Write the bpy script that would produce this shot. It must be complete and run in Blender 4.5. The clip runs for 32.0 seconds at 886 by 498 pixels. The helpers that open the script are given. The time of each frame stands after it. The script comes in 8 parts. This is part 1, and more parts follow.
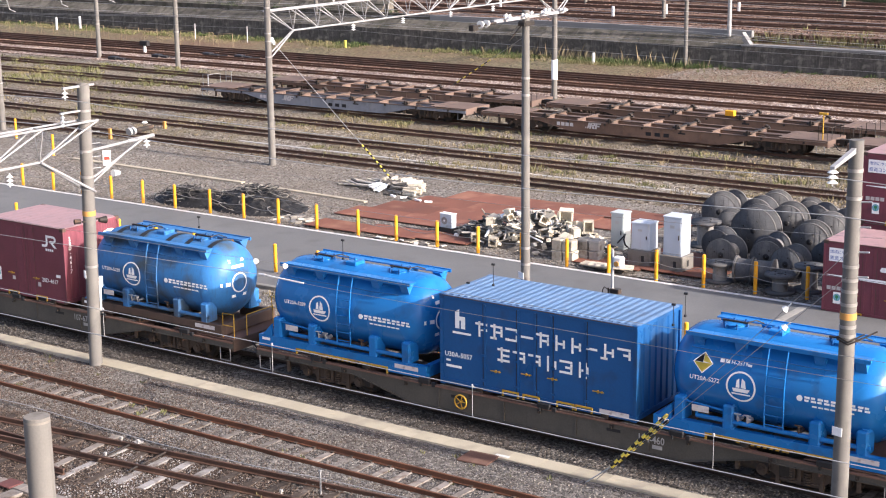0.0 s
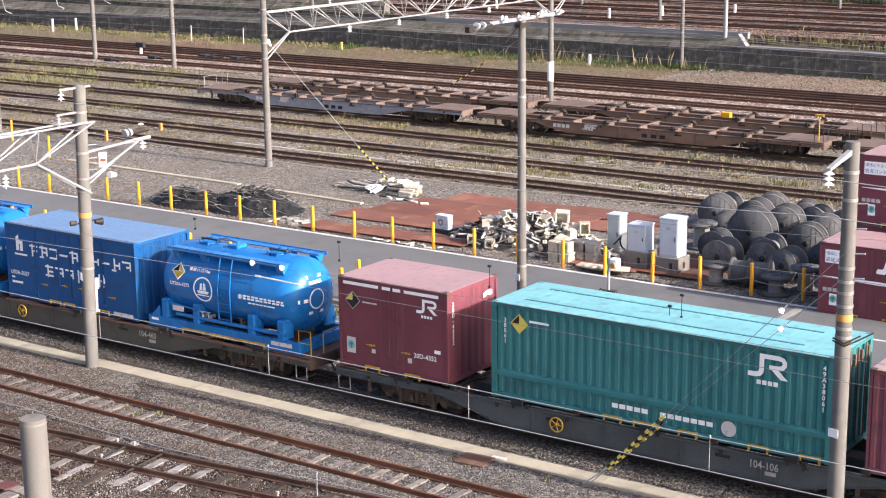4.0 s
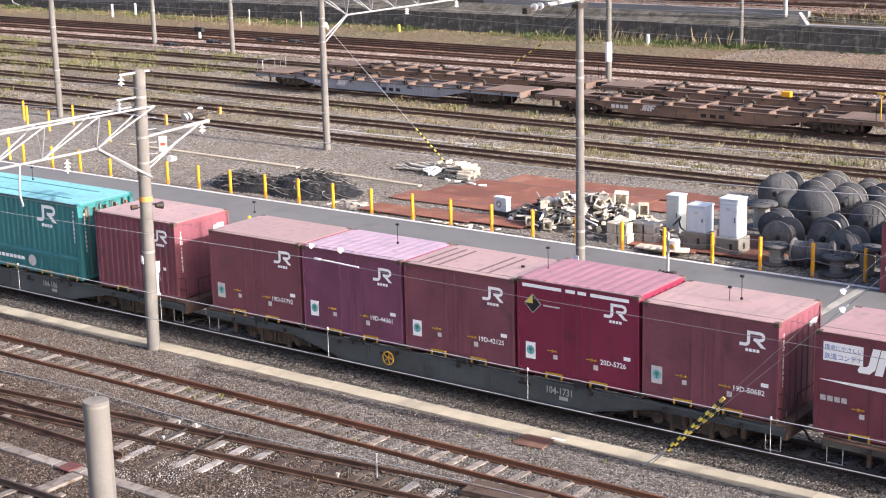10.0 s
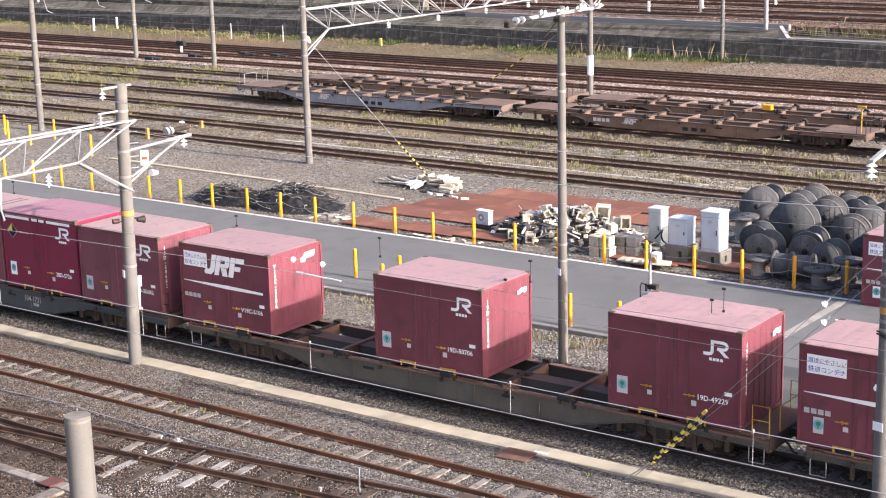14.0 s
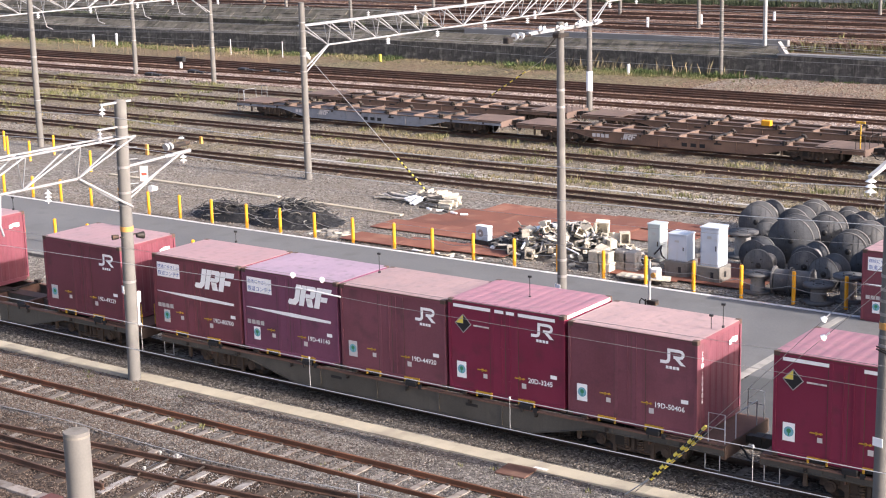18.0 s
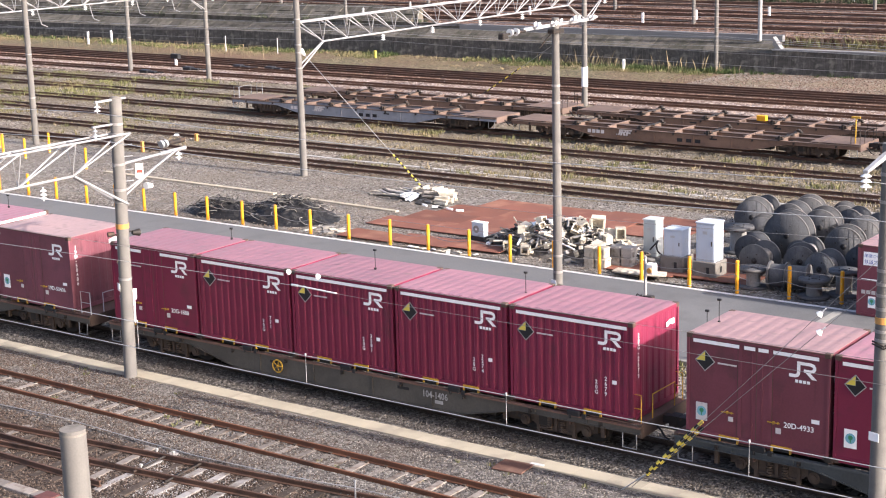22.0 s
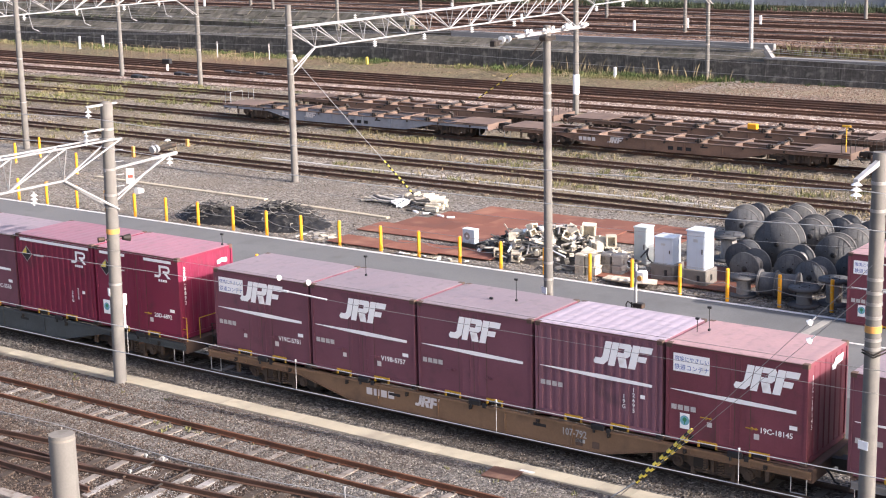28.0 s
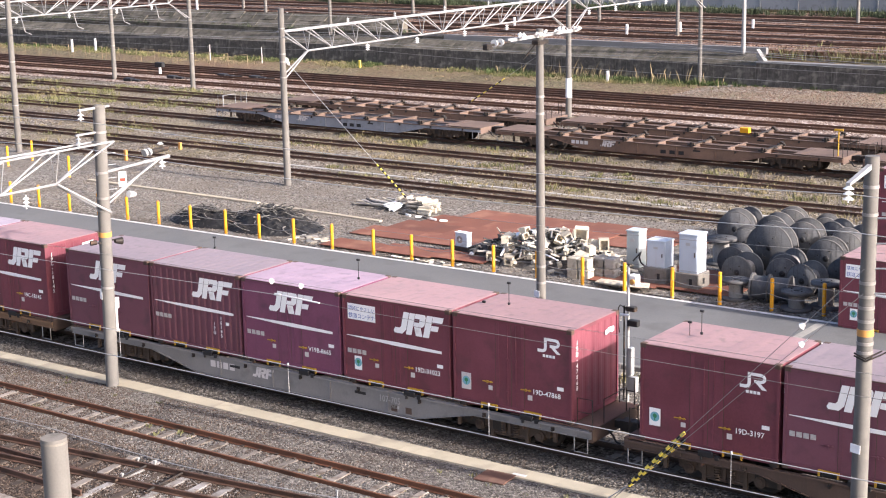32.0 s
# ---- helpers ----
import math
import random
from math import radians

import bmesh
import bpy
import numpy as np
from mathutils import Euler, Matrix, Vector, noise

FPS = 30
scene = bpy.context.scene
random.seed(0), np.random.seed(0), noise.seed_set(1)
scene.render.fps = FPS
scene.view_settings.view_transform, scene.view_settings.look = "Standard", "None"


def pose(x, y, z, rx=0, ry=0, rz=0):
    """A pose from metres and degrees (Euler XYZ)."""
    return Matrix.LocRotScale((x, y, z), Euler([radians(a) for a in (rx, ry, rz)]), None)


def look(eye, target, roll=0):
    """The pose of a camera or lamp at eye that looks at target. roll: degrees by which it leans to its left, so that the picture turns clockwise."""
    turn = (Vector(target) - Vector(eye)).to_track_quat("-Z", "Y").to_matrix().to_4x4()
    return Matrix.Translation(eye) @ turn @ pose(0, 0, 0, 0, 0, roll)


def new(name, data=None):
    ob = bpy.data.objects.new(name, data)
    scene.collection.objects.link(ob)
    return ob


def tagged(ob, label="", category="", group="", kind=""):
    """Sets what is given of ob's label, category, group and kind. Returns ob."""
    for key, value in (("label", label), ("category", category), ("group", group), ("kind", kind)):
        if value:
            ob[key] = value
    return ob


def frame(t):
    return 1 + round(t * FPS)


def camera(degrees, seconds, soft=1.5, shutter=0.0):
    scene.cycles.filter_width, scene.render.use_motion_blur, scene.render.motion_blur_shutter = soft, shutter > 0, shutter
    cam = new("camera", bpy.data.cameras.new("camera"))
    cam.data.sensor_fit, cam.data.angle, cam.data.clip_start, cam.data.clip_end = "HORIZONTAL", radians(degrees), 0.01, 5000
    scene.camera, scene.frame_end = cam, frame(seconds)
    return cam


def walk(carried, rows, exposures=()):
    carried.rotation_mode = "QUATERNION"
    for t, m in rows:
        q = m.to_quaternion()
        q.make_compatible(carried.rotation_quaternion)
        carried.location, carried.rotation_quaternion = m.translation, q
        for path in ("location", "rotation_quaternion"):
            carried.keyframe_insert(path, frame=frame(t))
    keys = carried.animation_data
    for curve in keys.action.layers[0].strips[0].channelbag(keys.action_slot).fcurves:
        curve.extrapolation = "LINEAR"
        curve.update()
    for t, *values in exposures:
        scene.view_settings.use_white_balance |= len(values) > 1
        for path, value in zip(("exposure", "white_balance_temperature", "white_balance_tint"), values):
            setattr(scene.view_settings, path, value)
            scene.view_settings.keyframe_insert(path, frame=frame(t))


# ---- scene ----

cam = camera(31.264, 32.0, 1.1)
EYE = (0.0, -34.820, 14.472)
# seconds, yaw, pitch, roll of a camera that only pans and tilts on its stand
PATH = [
    (0, 34.877, -13.335, 0.621), (0.5, 35.019, -13.320, 0.592), (1, 34.968, -13.304, 0.688), (1.5, 34.926, -13.262, 0.616),
    (2, 34.841, -13.225, 0.643), (2.5, 34.823, -13.234, 0.622), (3, 34.841, -13.221, 0.535), (3.5, 34.787, -13.302, 0.536),
    (5.5, 34.658, -12.841, 0.743), (6, 34.834, -12.357, 0.601), (6.5, 34.838, -12.347, 1.202), (7, 35.402, -13.293, 1.580),
    (7.5, 36.054, -13.821, 1.919), (8, 36.451, -14.081, 1.906), (8.5, 36.632, -14.128, 1.737), (9, 36.693, -14.096, 1.564),
    (9.5, 36.732, -13.973, 1.433), (10, 36.732, -13.893, 1.363), (10.5, 36.723, -13.776, 1.430), (11, 36.585, -13.669, 1.460),
    (11.5, 36.441, -13.643, 1.443), (12, 36.366, -13.556, 1.250), (12.5, 36.244, -13.556, 1.095), (13, 36.190, -13.495, 1.189),
    (13.5, 36.152, -13.441, 1.344), (14, 36.079, -13.421, 1.343), (14.5, 36.090, -13.349, 1.230), (16.5, 36.044, -12.862, 1.432),
    (17, 36.045, -12.830, 1.401), (17.5, 36.040, -12.818, 1.421), (18, 36.052, -12.855, 1.359), (18.5, 36.125, -12.822, 1.396),
    (19, 36.157, -12.776, 1.445), (19.5, 36.112, -12.817, 1.557), (20, 36.061, -12.895, 1.557), (20.5, 36.058, -12.896, 1.494),
    (21, 36.026, -12.963, 1.423), (21.5, 35.984, -12.970, 1.399), (22, 35.860, -12.997, 1.521), (22.5, 35.750, -13.019, 1.621),
    (23, 35.724, -13.037, 1.635), (23.5, 35.655, -13.024, 1.587), (24, 35.666, -13.041, 1.528), (24.5, 35.657, -13.007, 1.525),
    (25, 35.660, -13.017, 1.459), (25.5, 35.703, -12.996, 1.431), (27.5, 35.666, -12.800, 1.256), (28, 35.593, -12.762, 1.182),
    (28.5, 35.519, -12.775, 1.236), (29, 35.522, -12.757, 1.335), (29.5, 35.555, -12.706, 1.264), (30, 35.543, -12.693, 1.316),
    (30.5, 35.469, -12.683, 1.228), (31, 35.411, -12.681, 1.301), (31.5, 35.356, -12.647, 1.239), (32, 35.340, -12.642, 1.094),
]
walk(cam, [(t, pose(*EYE, 90 + p, r, y)) for t, y, p, r in PATH], exposures=[(t, e + 0.03, 6280, 17) for t, e in ((0, 0.72), (4, 0.75), (8, 0.84), (13, 0.86), (17, 0.79), (20, 0.80), (24, 0.89), (32, 0.84))])

# how far the train has run, by seconds
RUN = [
    (0.0, 60.592), (0.5, 58.458), (1.0, 56.317), (1.5, 54.166), (2.0, 52.007), (2.5, 49.835), (3.0, 47.647), (3.5, 45.443),
    (4.0, 43.222), (4.5, 40.986), (5.0, 38.735), (5.5, 36.470), (6.0, 34.191), (6.5, 31.897), (7.0, 29.585), (7.5, 27.252),
    (8.0, 24.896), (8.5, 22.515), (9.0, 20.108), (9.5, 17.677), (10.0, 15.221), (10.5, 12.742), (11.0, 10.239), (11.5, 7.713),
    (12.0, 5.164), (12.5, 2.594), (13.0, 0.003), (13.5, -2.607), (14.0, -5.235), (14.5, -7.881), (15.0, -10.544), (15.5, -13.224),
    (16.0, -15.922), (16.5, -18.638), (17.0, -21.371), (17.5, -24.121), (18.0, -26.888), (18.5, -29.672), (19.0, -32.473), (19.5, -35.290),
    (20.0, -38.124), (20.5, -40.973), (21.0, -43.835), (21.5, -46.709), (22.0, -49.592), (22.5, -52.485), (23.0, -55.387), (23.5, -58.302),
    (24.0, -61.234), (24.5, -64.187), (25.0, -67.167), (25.5, -70.175), (26.0, -73.216), (26.5, -76.289), (27.0, -79.396), (27.5, -82.533),
    (28.0, -85.701), (28.5, -88.898), (29.0, -92.123), (29.5, -95.372), (30.0, -98.645), (30.5, -101.940), (31.0, -105.255), (31.5, -108.590),
    (32.0, -111.943),
]

# ---- light ----
SUN_EL, SUN_AZ = 23.0, 1.4          # height; angle from +x towards +y
world = bpy.data.worlds.new("sky")
scene.world = world
world.use_nodes = True
wn = world.node_tree.nodes
sky = wn.new("ShaderNodeTexSky")
sky.sky_type, sky.sun_disc = "NISHITA", False
sky.sun_elevation, sky.sun_rotation = radians(SUN_EL), radians(90 - SUN_AZ)
sky.air_density, sky.dust_density, sky.ozone_density = 0.8, 4.0, 0.6
wn["Background"].inputs[1].default_value = 0.18
world.node_tree.links.new(sky.outputs[0], wn["Background"].inputs[0])
sun = new("sun", bpy.data.lights.new("sun", "SUN"))
sun.data.energy, sun.data.angle, sun.data.color = 5.0, radians(0.6), (1.0, 0.93, 0.82)
sun_at = Vector((math.cos(radians(SUN_AZ)) * math.cos(radians(SUN_EL)), math.sin(radians(SUN_AZ)) * math.cos(radians(SUN_EL)), math.sin(radians(SUN_EL))))
sun.matrix_world = look(sun_at * 80, (0, 0, 0))


# ---- materials ----
def mat(name, color, rough=0.6, metal=0.0, var=0.18, scale=1.2, fine=40.0, bump=0.15, dirt=None, dirty=0.0, dirt_scale=2.0, streak=None, streaky=0.0, rnd=0.0, spec=0.32):
    """A weathered surface: broad and fine tone, patches of dirt, runs of rust, and a tone of its own for each object."""
    m = bpy.data.materials.new(name)
    m.use_nodes = True
    nt = m.node_tree
    n, l = nt.nodes, nt.links
    bsdf = n["Principled BSDF"]
    co = n.new("ShaderNodeTexCoord")
    src = co.outputs["Object"]
    if rnd:
        info = n.new("ShaderNodeObjectInfo")
        add = n.new("ShaderNodeVectorMath")
        mul = n.new("ShaderNodeMath")
        mul.operation, mul.inputs[1].default_value = "MULTIPLY", 37.0
        l.new(info.outputs["Random"], mul.inputs[0])
        l.new(src, add.inputs[0])
        l.new(mul.outputs[0], add.inputs[1])
        src = add.outputs[0]

    def noise_at(s, detail=4.0, vec=None):
        t = n.new("ShaderNodeTexNoise")
        t.inputs["Scale"].default_value, t.inputs["Detail"].default_value = s, detail
        l.new(vec or src, t.inputs["Vector"])
        return t.outputs["Fac"]

    def mixed(fac, a, b):
        x = n.new("ShaderNodeMix")
        x.data_type = "RGBA"
        for sock, v in ((x.inputs[0], fac), (x.inputs[6], a), (x.inputs[7], b)):
            if isinstance(v, (int, float)):
                sock.default_value = v
            elif isinstance(v, tuple):
                sock.default_value = (*v, 1)
            else:
                l.new(v, sock)
        return x.outputs[2]

    def ramp(fac, a, b, lo=0.0, hi=1.0):
        r = n.new("ShaderNodeMapRange")
        for k, v in zip((1, 2, 3, 4), (a, b, lo, hi)):
            r.inputs[k].default_value = v
        l.new(fac, r.inputs[0])
        return r.outputs[0]

    dark = tuple(c * (1 - var) for c in color)
    light = tuple(min(1, c * (1 + var)) for c in color)
    broad, grain = noise_at(scale), noise_at(fine, 3.0)
    both = n.new("ShaderNodeMath")
    both.operation = "ADD"
    l.new(ramp(broad, 0.3, 0.7, 0, 0.65), both.inputs[0])
    l.new(ramp(grain, 0.3, 0.7, 0, 0.35), both.inputs[1])
    out = mixed(both.outputs[0], dark, light)
    if dirt:
        out = mixed(ramp(noise_at(dirt_scale, 8.0), 0.62 - 0.3 * dirty, 0.78 - 0.2 * dirty), out, dirt)
    if streak:
        mp = n.new("ShaderNodeMapping")
        mp.inputs["Scale"].default_value = (9, 9, 0.5)
        l.new(src, mp.inputs[0])
        out = mixed(ramp(noise_at(1.0, 5.0, mp.outputs[0]), 0.72 - 0.25 * streaky, 0.95), out, streak)
    if rnd:
        hsv = n.new("ShaderNodeHueSaturation")
        l.new(ramp(info.outputs["Random"], 0, 1, 1 - rnd, 1 + rnd), hsv.inputs["Value"])
        l.new(out, hsv.inputs["Color"])
        out = hsv.outputs[0]
    l.new(out, bsdf.inputs["Base Color"])
    l.new(ramp(broad, 0.3, 0.7, max(0.05, rough - 0.1), min(1, rough + 0.1)), bsdf.inputs["Roughness"])
    bsdf.inputs["Metallic"].default_value = metal
    bsdf.inputs["Specular IOR Level"].default_value = spec
    if bump:
        b = n.new("ShaderNodeBump")
        b.inputs["Strength"].default_value, b.inputs["Distance"].default_value = bump, 0.02
        l.new(grain, b.inputs["Height"])
        l.new(b.outputs[0], bsdf.inputs["Normal"])
    return m


def stones(name, tones, size=0.05, tint=None, tint_scale=0.25, tinted=0.5, bump=1.0, patches=None):
    """Loose broken stone: each stone its own tone, with broad stains."""
    m = bpy.data.materials.new(name)
    m.use_nodes = True
    nt = m.node_tree
    n, l = nt.nodes, nt.links
    bsdf = n["Principled BSDF"]
    co = n.new("ShaderNodeTexCoord")
    vo = n.new("ShaderNodeTexVoronoi")
    vo.inputs["Scale"].default_value = 1 / size
    l.new(co.outputs["Object"], vo.inputs["Vector"])
    sep = n.new("ShaderNodeSeparateColor")
    l.new(vo.outputs["Color"], sep.inputs[0])
    cr = n.new("ShaderNodeValToRGB")
    els = cr.color_ramp.elements
    els[0].color, els[1].color = (*tones[0], 1), (*tones[-1], 1)
    for i, t in enumerate(tones[1:-1]):
        e = els.new((i + 1) / (len(tones) - 1))
        e.color = (*t, 1)
    l.new(sep.outputs[0], cr.inputs[0])
    out = cr.outputs[0]
    for col, sc, amt in ((tint, tint_scale, tinted), *(patches or ())):
        if not col:
            continue
        no = n.new("ShaderNodeTexNoise")
        no.inputs["Scale"].default_value, no.inputs["Detail"].default_value = sc, 7.0
        l.new(co.outputs["Object"], no.inputs["Vector"])
        mr = n.new("ShaderNodeMapRange")
        mr.inputs[1].default_value, mr.inputs[2].default_value, mr.inputs[4].default_value = 0.42, 0.68, amt
        l.new(no.outputs["Fac"], mr.inputs[0])
        mx = n.new("ShaderNodeMix")
        mx.data_type = "RGBA"
        l.new(mr.outputs[0], mx.inputs[0])
        l.new(out, mx.inputs[6])
        mx.inputs[7].default_value = (*col, 1)
        out = mx.outputs[2]
    l.new(out, bsdf.inputs["Base Color"])
    bsdf.inputs["Roughness"].default_value = 0.9
    bsdf.inputs["Specular IOR Level"].default_value = 0.25
    b = n.new("ShaderNodeBump")
    b.inputs["Strength"].default_value, b.inputs["Distance"].default_value = bump, size * 0.6
    b.invert = True
    l.new(vo.outputs["Distance"], b.inputs["Height"])
    l.new(b.outputs[0], bsdf.inputs["Normal"])
    return m


M = {
    "gravel": stones("gravel", ((0.045, 0.04, 0.035), (0.145, 0.13, 0.114), (0.20, 0.184, 0.163), (0.40, 0.375, 0.335)), 0.085, (0.15, 0.12, 0.092), 0.3, 0.5, 1.0, ((((0.25, 0.23, 0.20)), 0.13, 0.4),)),
    "ballast": stones("ballast", ((0.045, 0.04, 0.036), (0.11, 0.10, 0.092), (0.16, 0.146, 0.134), (0.29, 0.27, 0.25)), 0.07, (0.08, 0.058, 0.044), 0.35, 0.55),
    # Oily tones, lowered further to hold the shade under the wagons.
    "oily_shade": stones("oily_shade_ballast", ((0.03, 0.026, 0.022), (0.095, 0.082, 0.07), (0.14, 0.125, 0.108), (0.30, 0.27, 0.235)), 0.07, (0.06, 0.045, 0.035), 0.5, 0.55),
    "soil": stones("soil_gravel", ((0.035, 0.03, 0.024), (0.155, 0.13, 0.106), (0.225, 0.195, 0.16), (0.52, 0.47, 0.41)), 0.13, (0.095, 0.07, 0.048), 0.16, 0.7, 1.0, (((0.15, 0.128, 0.062), 0.22, 0.55), ((0.24, 0.20, 0.135), 0.11, 0.5))),
    "rusty_ballast": stones("rusty_ballast", ((0.05, 0.033, 0.025), (0.21, 0.15, 0.12), (0.32, 0.245, 0.205), (0.68, 0.6, 0.54)), 0.17, (0.13, 0.07, 0.045), 0.25, 0.6, 1.0),
    "grass_soil": stones("grassy_soil", ((0.045, 0.035, 0.024), (0.145, 0.112, 0.07), (0.13, 0.128, 0.06), (0.29, 0.235, 0.155)), 0.16, (0.18, 0.108, 0.07), 0.12, 0.75, 0.9),
    "asphalt": mat("asphalt", (0.136, 0.138, 0.139), 0.85, var=0.2, scale=0.35, fine=14, bump=0.3, dirt=(0.118, 0.119, 0.118), dirty=0.3, dirt_scale=0.8),
    "apron": mat("concrete_apron", (0.078, 0.081, 0.081), 0.8, var=0.14, scale=0.4, fine=25, bump=0.25, dirt=(0.12, 0.12, 0.115), dirty=0.25, dirt_scale=0.6),
    "concrete": mat("concrete", (0.36, 0.35, 0.33), 0.85, var=0.14, scale=1.5, fine=30, bump=0.2, dirt=(0.22, 0.21, 0.19), dirty=0.2, dirt_scale=1.3),
    "lid": mat("trough_lid_concrete", (0.425, 0.38, 0.29), 0.85, var=0.14, scale=0.9, fine=35, bump=0.2, dirt=(0.31, 0.275, 0.22), dirty=0.3, dirt_scale=1.2, rnd=0.07),
    "kerb": mat("kerb_concrete", (0.22, 0.215, 0.2), 0.9, var=0.15, scale=1, fine=20, bump=0.3, dirt=(0.12, 0.12, 0.1), dirty=0.3),
    "pole": mat("pole_concrete", (0.142, 0.136, 0.128), 0.8, var=0.16, scale=1.5, fine=30, bump=0.15, dirt=(0.175, 0.168, 0.155), dirty=0.25, dirt_scale=2, streak=(0.095, 0.09, 0.084), streaky=0.6, rnd=0.1),
    "sleeper": mat("sleeper_concrete", (0.225, 0.202, 0.182), 0.9, var=0.25, scale=4, fine=40, bump=0.3, dirt=(0.11, 0.085, 0.068), dirty=0.5, dirt_scale=4, rnd=0.3),
    "tarred": mat("tarred_sleeper_timber", (0.062, 0.047, 0.038), 0.95, var=0.35, scale=5, fine=40, bump=0.4, dirt=(0.13, 0.115, 0.1), dirty=0.25, dirt_scale=5, rnd=0.35),
    "timber": mat("sleeper_timber", (0.10, 0.075, 0.055), 0.95, var=0.3, scale=5, fine=40, bump=0.4, dirt=(0.3, 0.28, 0.26), dirty=0.12, dirt_scale=4, rnd=0.3),
    "rail": mat("rusty_rail", (0.135, 0.075, 0.05), 0.75, 0.1, var=0.32, scale=1.2, fine=30, bump=0.15, dirt=(0.07, 0.038, 0.027), dirty=0.4, dirt_scale=1.0),
    "rail_worn": mat("worn_rail", (0.085, 0.06, 0.05), 0.5, 0.35, var=0.2, scale=1.2, fine=30, bump=0.1),
    "white": mat("white_paint", (0.98, 0.975, 0.965), 0.5, var=0.02, scale=3, fine=40, bump=0.03, dirt=(0.8, 0.77, 0.74), dirty=0.02),
    "old_white": mat("worn_white_paint", (0.62, 0.58, 0.57), 0.6, var=0.1, scale=4, fine=40, bump=0.05, dirt=(0.4, 0.33, 0.32), dirty=0.2, dirt_scale=5),
    "line": mat("road_paint", (0.62, 0.61, 0.59), 0.8, var=0.12, scale=2, fine=30, bump=0.1, dirt=(0.32, 0.31, 0.3), dirty=0.3, dirt_scale=2.5),
    "yellow": mat("yellow_paint", (0.54, 0.32, 0.035), 0.55, var=0.2, scale=3, fine=30, bump=0.05, dirt=(0.16, 0.1, 0.05), dirty=0.35, dirt_scale=5),
    "bollard": mat("bollard_yellow", (0.80, 0.365, 0.02), 0.45, var=0.1, scale=3, fine=30, bump=0.05, dirt=(0.5, 0.24, 0.05), dirty=0.12, rnd=0.08),
    "guard_yellow": mat("guard_yellow", (0.74, 0.60, 0.10), 0.5, var=0.12),
    "black": mat("black_paint", (0.02, 0.02, 0.022), 0.55, var=0.2, fine=40, bump=0.1),
    "iron": mat("dark_iron", (0.036, 0.031, 0.028), 0.65, 0.2, var=0.3, scale=4, fine=40, bump=0.2, dirt=(0.1, 0.06, 0.04), dirty=0.3, dirt_scale=4),
    "bogie": mat("dusty_bogie_iron", (0.100, 0.072, 0.055), 0.85, 0.1, var=0.4, scale=3, fine=30, bump=0.3, dirt=(0.05, 0.036, 0.03), dirty=0.45, dirt_scale=3),
    "steel": mat("galvanised_steel", (0.46, 0.47, 0.48), 0.5, 0.5, var=0.12, scale=4, fine=40, bump=0.08),
    "galv": mat("pale_galvanised_steel", (0.33, 0.335, 0.345), 0.55, 0.25, var=0.14, scale=3, fine=30, bump=0.08, dirt=(0.26, 0.24, 0.22), dirty=0.2),
    "wire": mat("overhead_wire", (0.30, 0.29, 0.28), 0.5, 0.5, var=0.1),
    "bright_wire": mat("bright_wire", (0.5, 0.5, 0.5), 0.45, 0.3, var=0.08),
    "porcelain": mat("white_porcelain", (0.82, 0.82, 0.8), 0.2, var=0.05, bump=0),
    "orange": mat("orange_band", (0.52, 0.27, 0.08), 0.5, var=0.15),
    "red": mat("red_mark", (0.55, 0.06, 0.04), 0.5, var=0.1),
    "rail_siding": mat("red_brown_rail", (0.16, 0.072, 0.042), 0.75, 0.1, var=0.32, scale=1.2, fine=30, bump=0.15, dirt=(0.10, 0.05, 0.032), dirty=0.4, dirt_scale=1.0),
    "rail_dark": mat("dark_rusty_rail", (0.105, 0.06, 0.043), 0.7, 0.15, var=0.32, scale=1.2, fine=30, bump=0.15, dirt=(0.055, 0.036, 0.028), dirty=0.4, dirt_scale=1.0),
    "limed": mat("lime_stained_sleeper", (0.30, 0.285, 0.275), 0.9, var=0.3, scale=3, fine=20, bump=0.3, dirt=(0.12, 0.10, 0.085), dirty=0.6, dirt_scale=3, rnd=0.25),
    "maroon": mat("dull_maroon_lid", (0.115, 0.045, 0.042), 0.8, var=0.25, scale=3, fine=25, bump=0.15),
    "rust_plate": mat("rusted_steel_plate", (0.185, 0.074, 0.05), 0.85, 0.05, var=0.25, scale=0.7, fine=25, bump=0.15, dirt=(0.27, 0.13, 0.085), dirty=0.3, dirt_scale=0.9, rnd=0.18),
    "strip": mat("pale_road_concrete", (0.31, 0.30, 0.275), 0.85, var=0.18, scale=1.2, fine=25, bump=0.2, dirt=(0.2, 0.195, 0.18), dirty=0.35),
    "plinth": mat("stained_plinth_concrete", (0.19, 0.175, 0.155), 0.9, var=0.2, scale=1.5, fine=25, bump=0.25, dirt=(0.09, 0.08, 0.065), dirty=0.35, streak=(0.1, 0.09, 0.075), streaky=0.5),
    "sky_print": mat("teal_print", (0.20, 0.44, 0.52), 0.5, var=0.05),
    "faint": mat("faded_lettering", (0.36, 0.35, 0.34), 0.7, var=0.25, scale=6, fine=40, bump=0.05),
    "brown_ballast": stones("brown_ballast", ((0.012, 0.010, 0.008), (0.046, 0.034, 0.027), (0.08, 0.06, 0.049), (0.21, 0.18, 0.155)), 0.07, (0.042, 0.029, 0.022), 0.3, 0.6),
    "upper_ballast": stones("upper_ballast", ((0.03, 0.018, 0.013), (0.125, 0.072, 0.05), (0.19, 0.115, 0.082), (0.37, 0.27, 0.215)), 0.2, (0.115, 0.06, 0.038), 0.2, 0.6),
    "green": mat("green_print", (0.05, 0.25, 0.12), 0.5, var=0.1),
    "blue_print": mat("blue_print", (0.07, 0.13, 0.42), 0.5, var=0.05, bump=0),
}


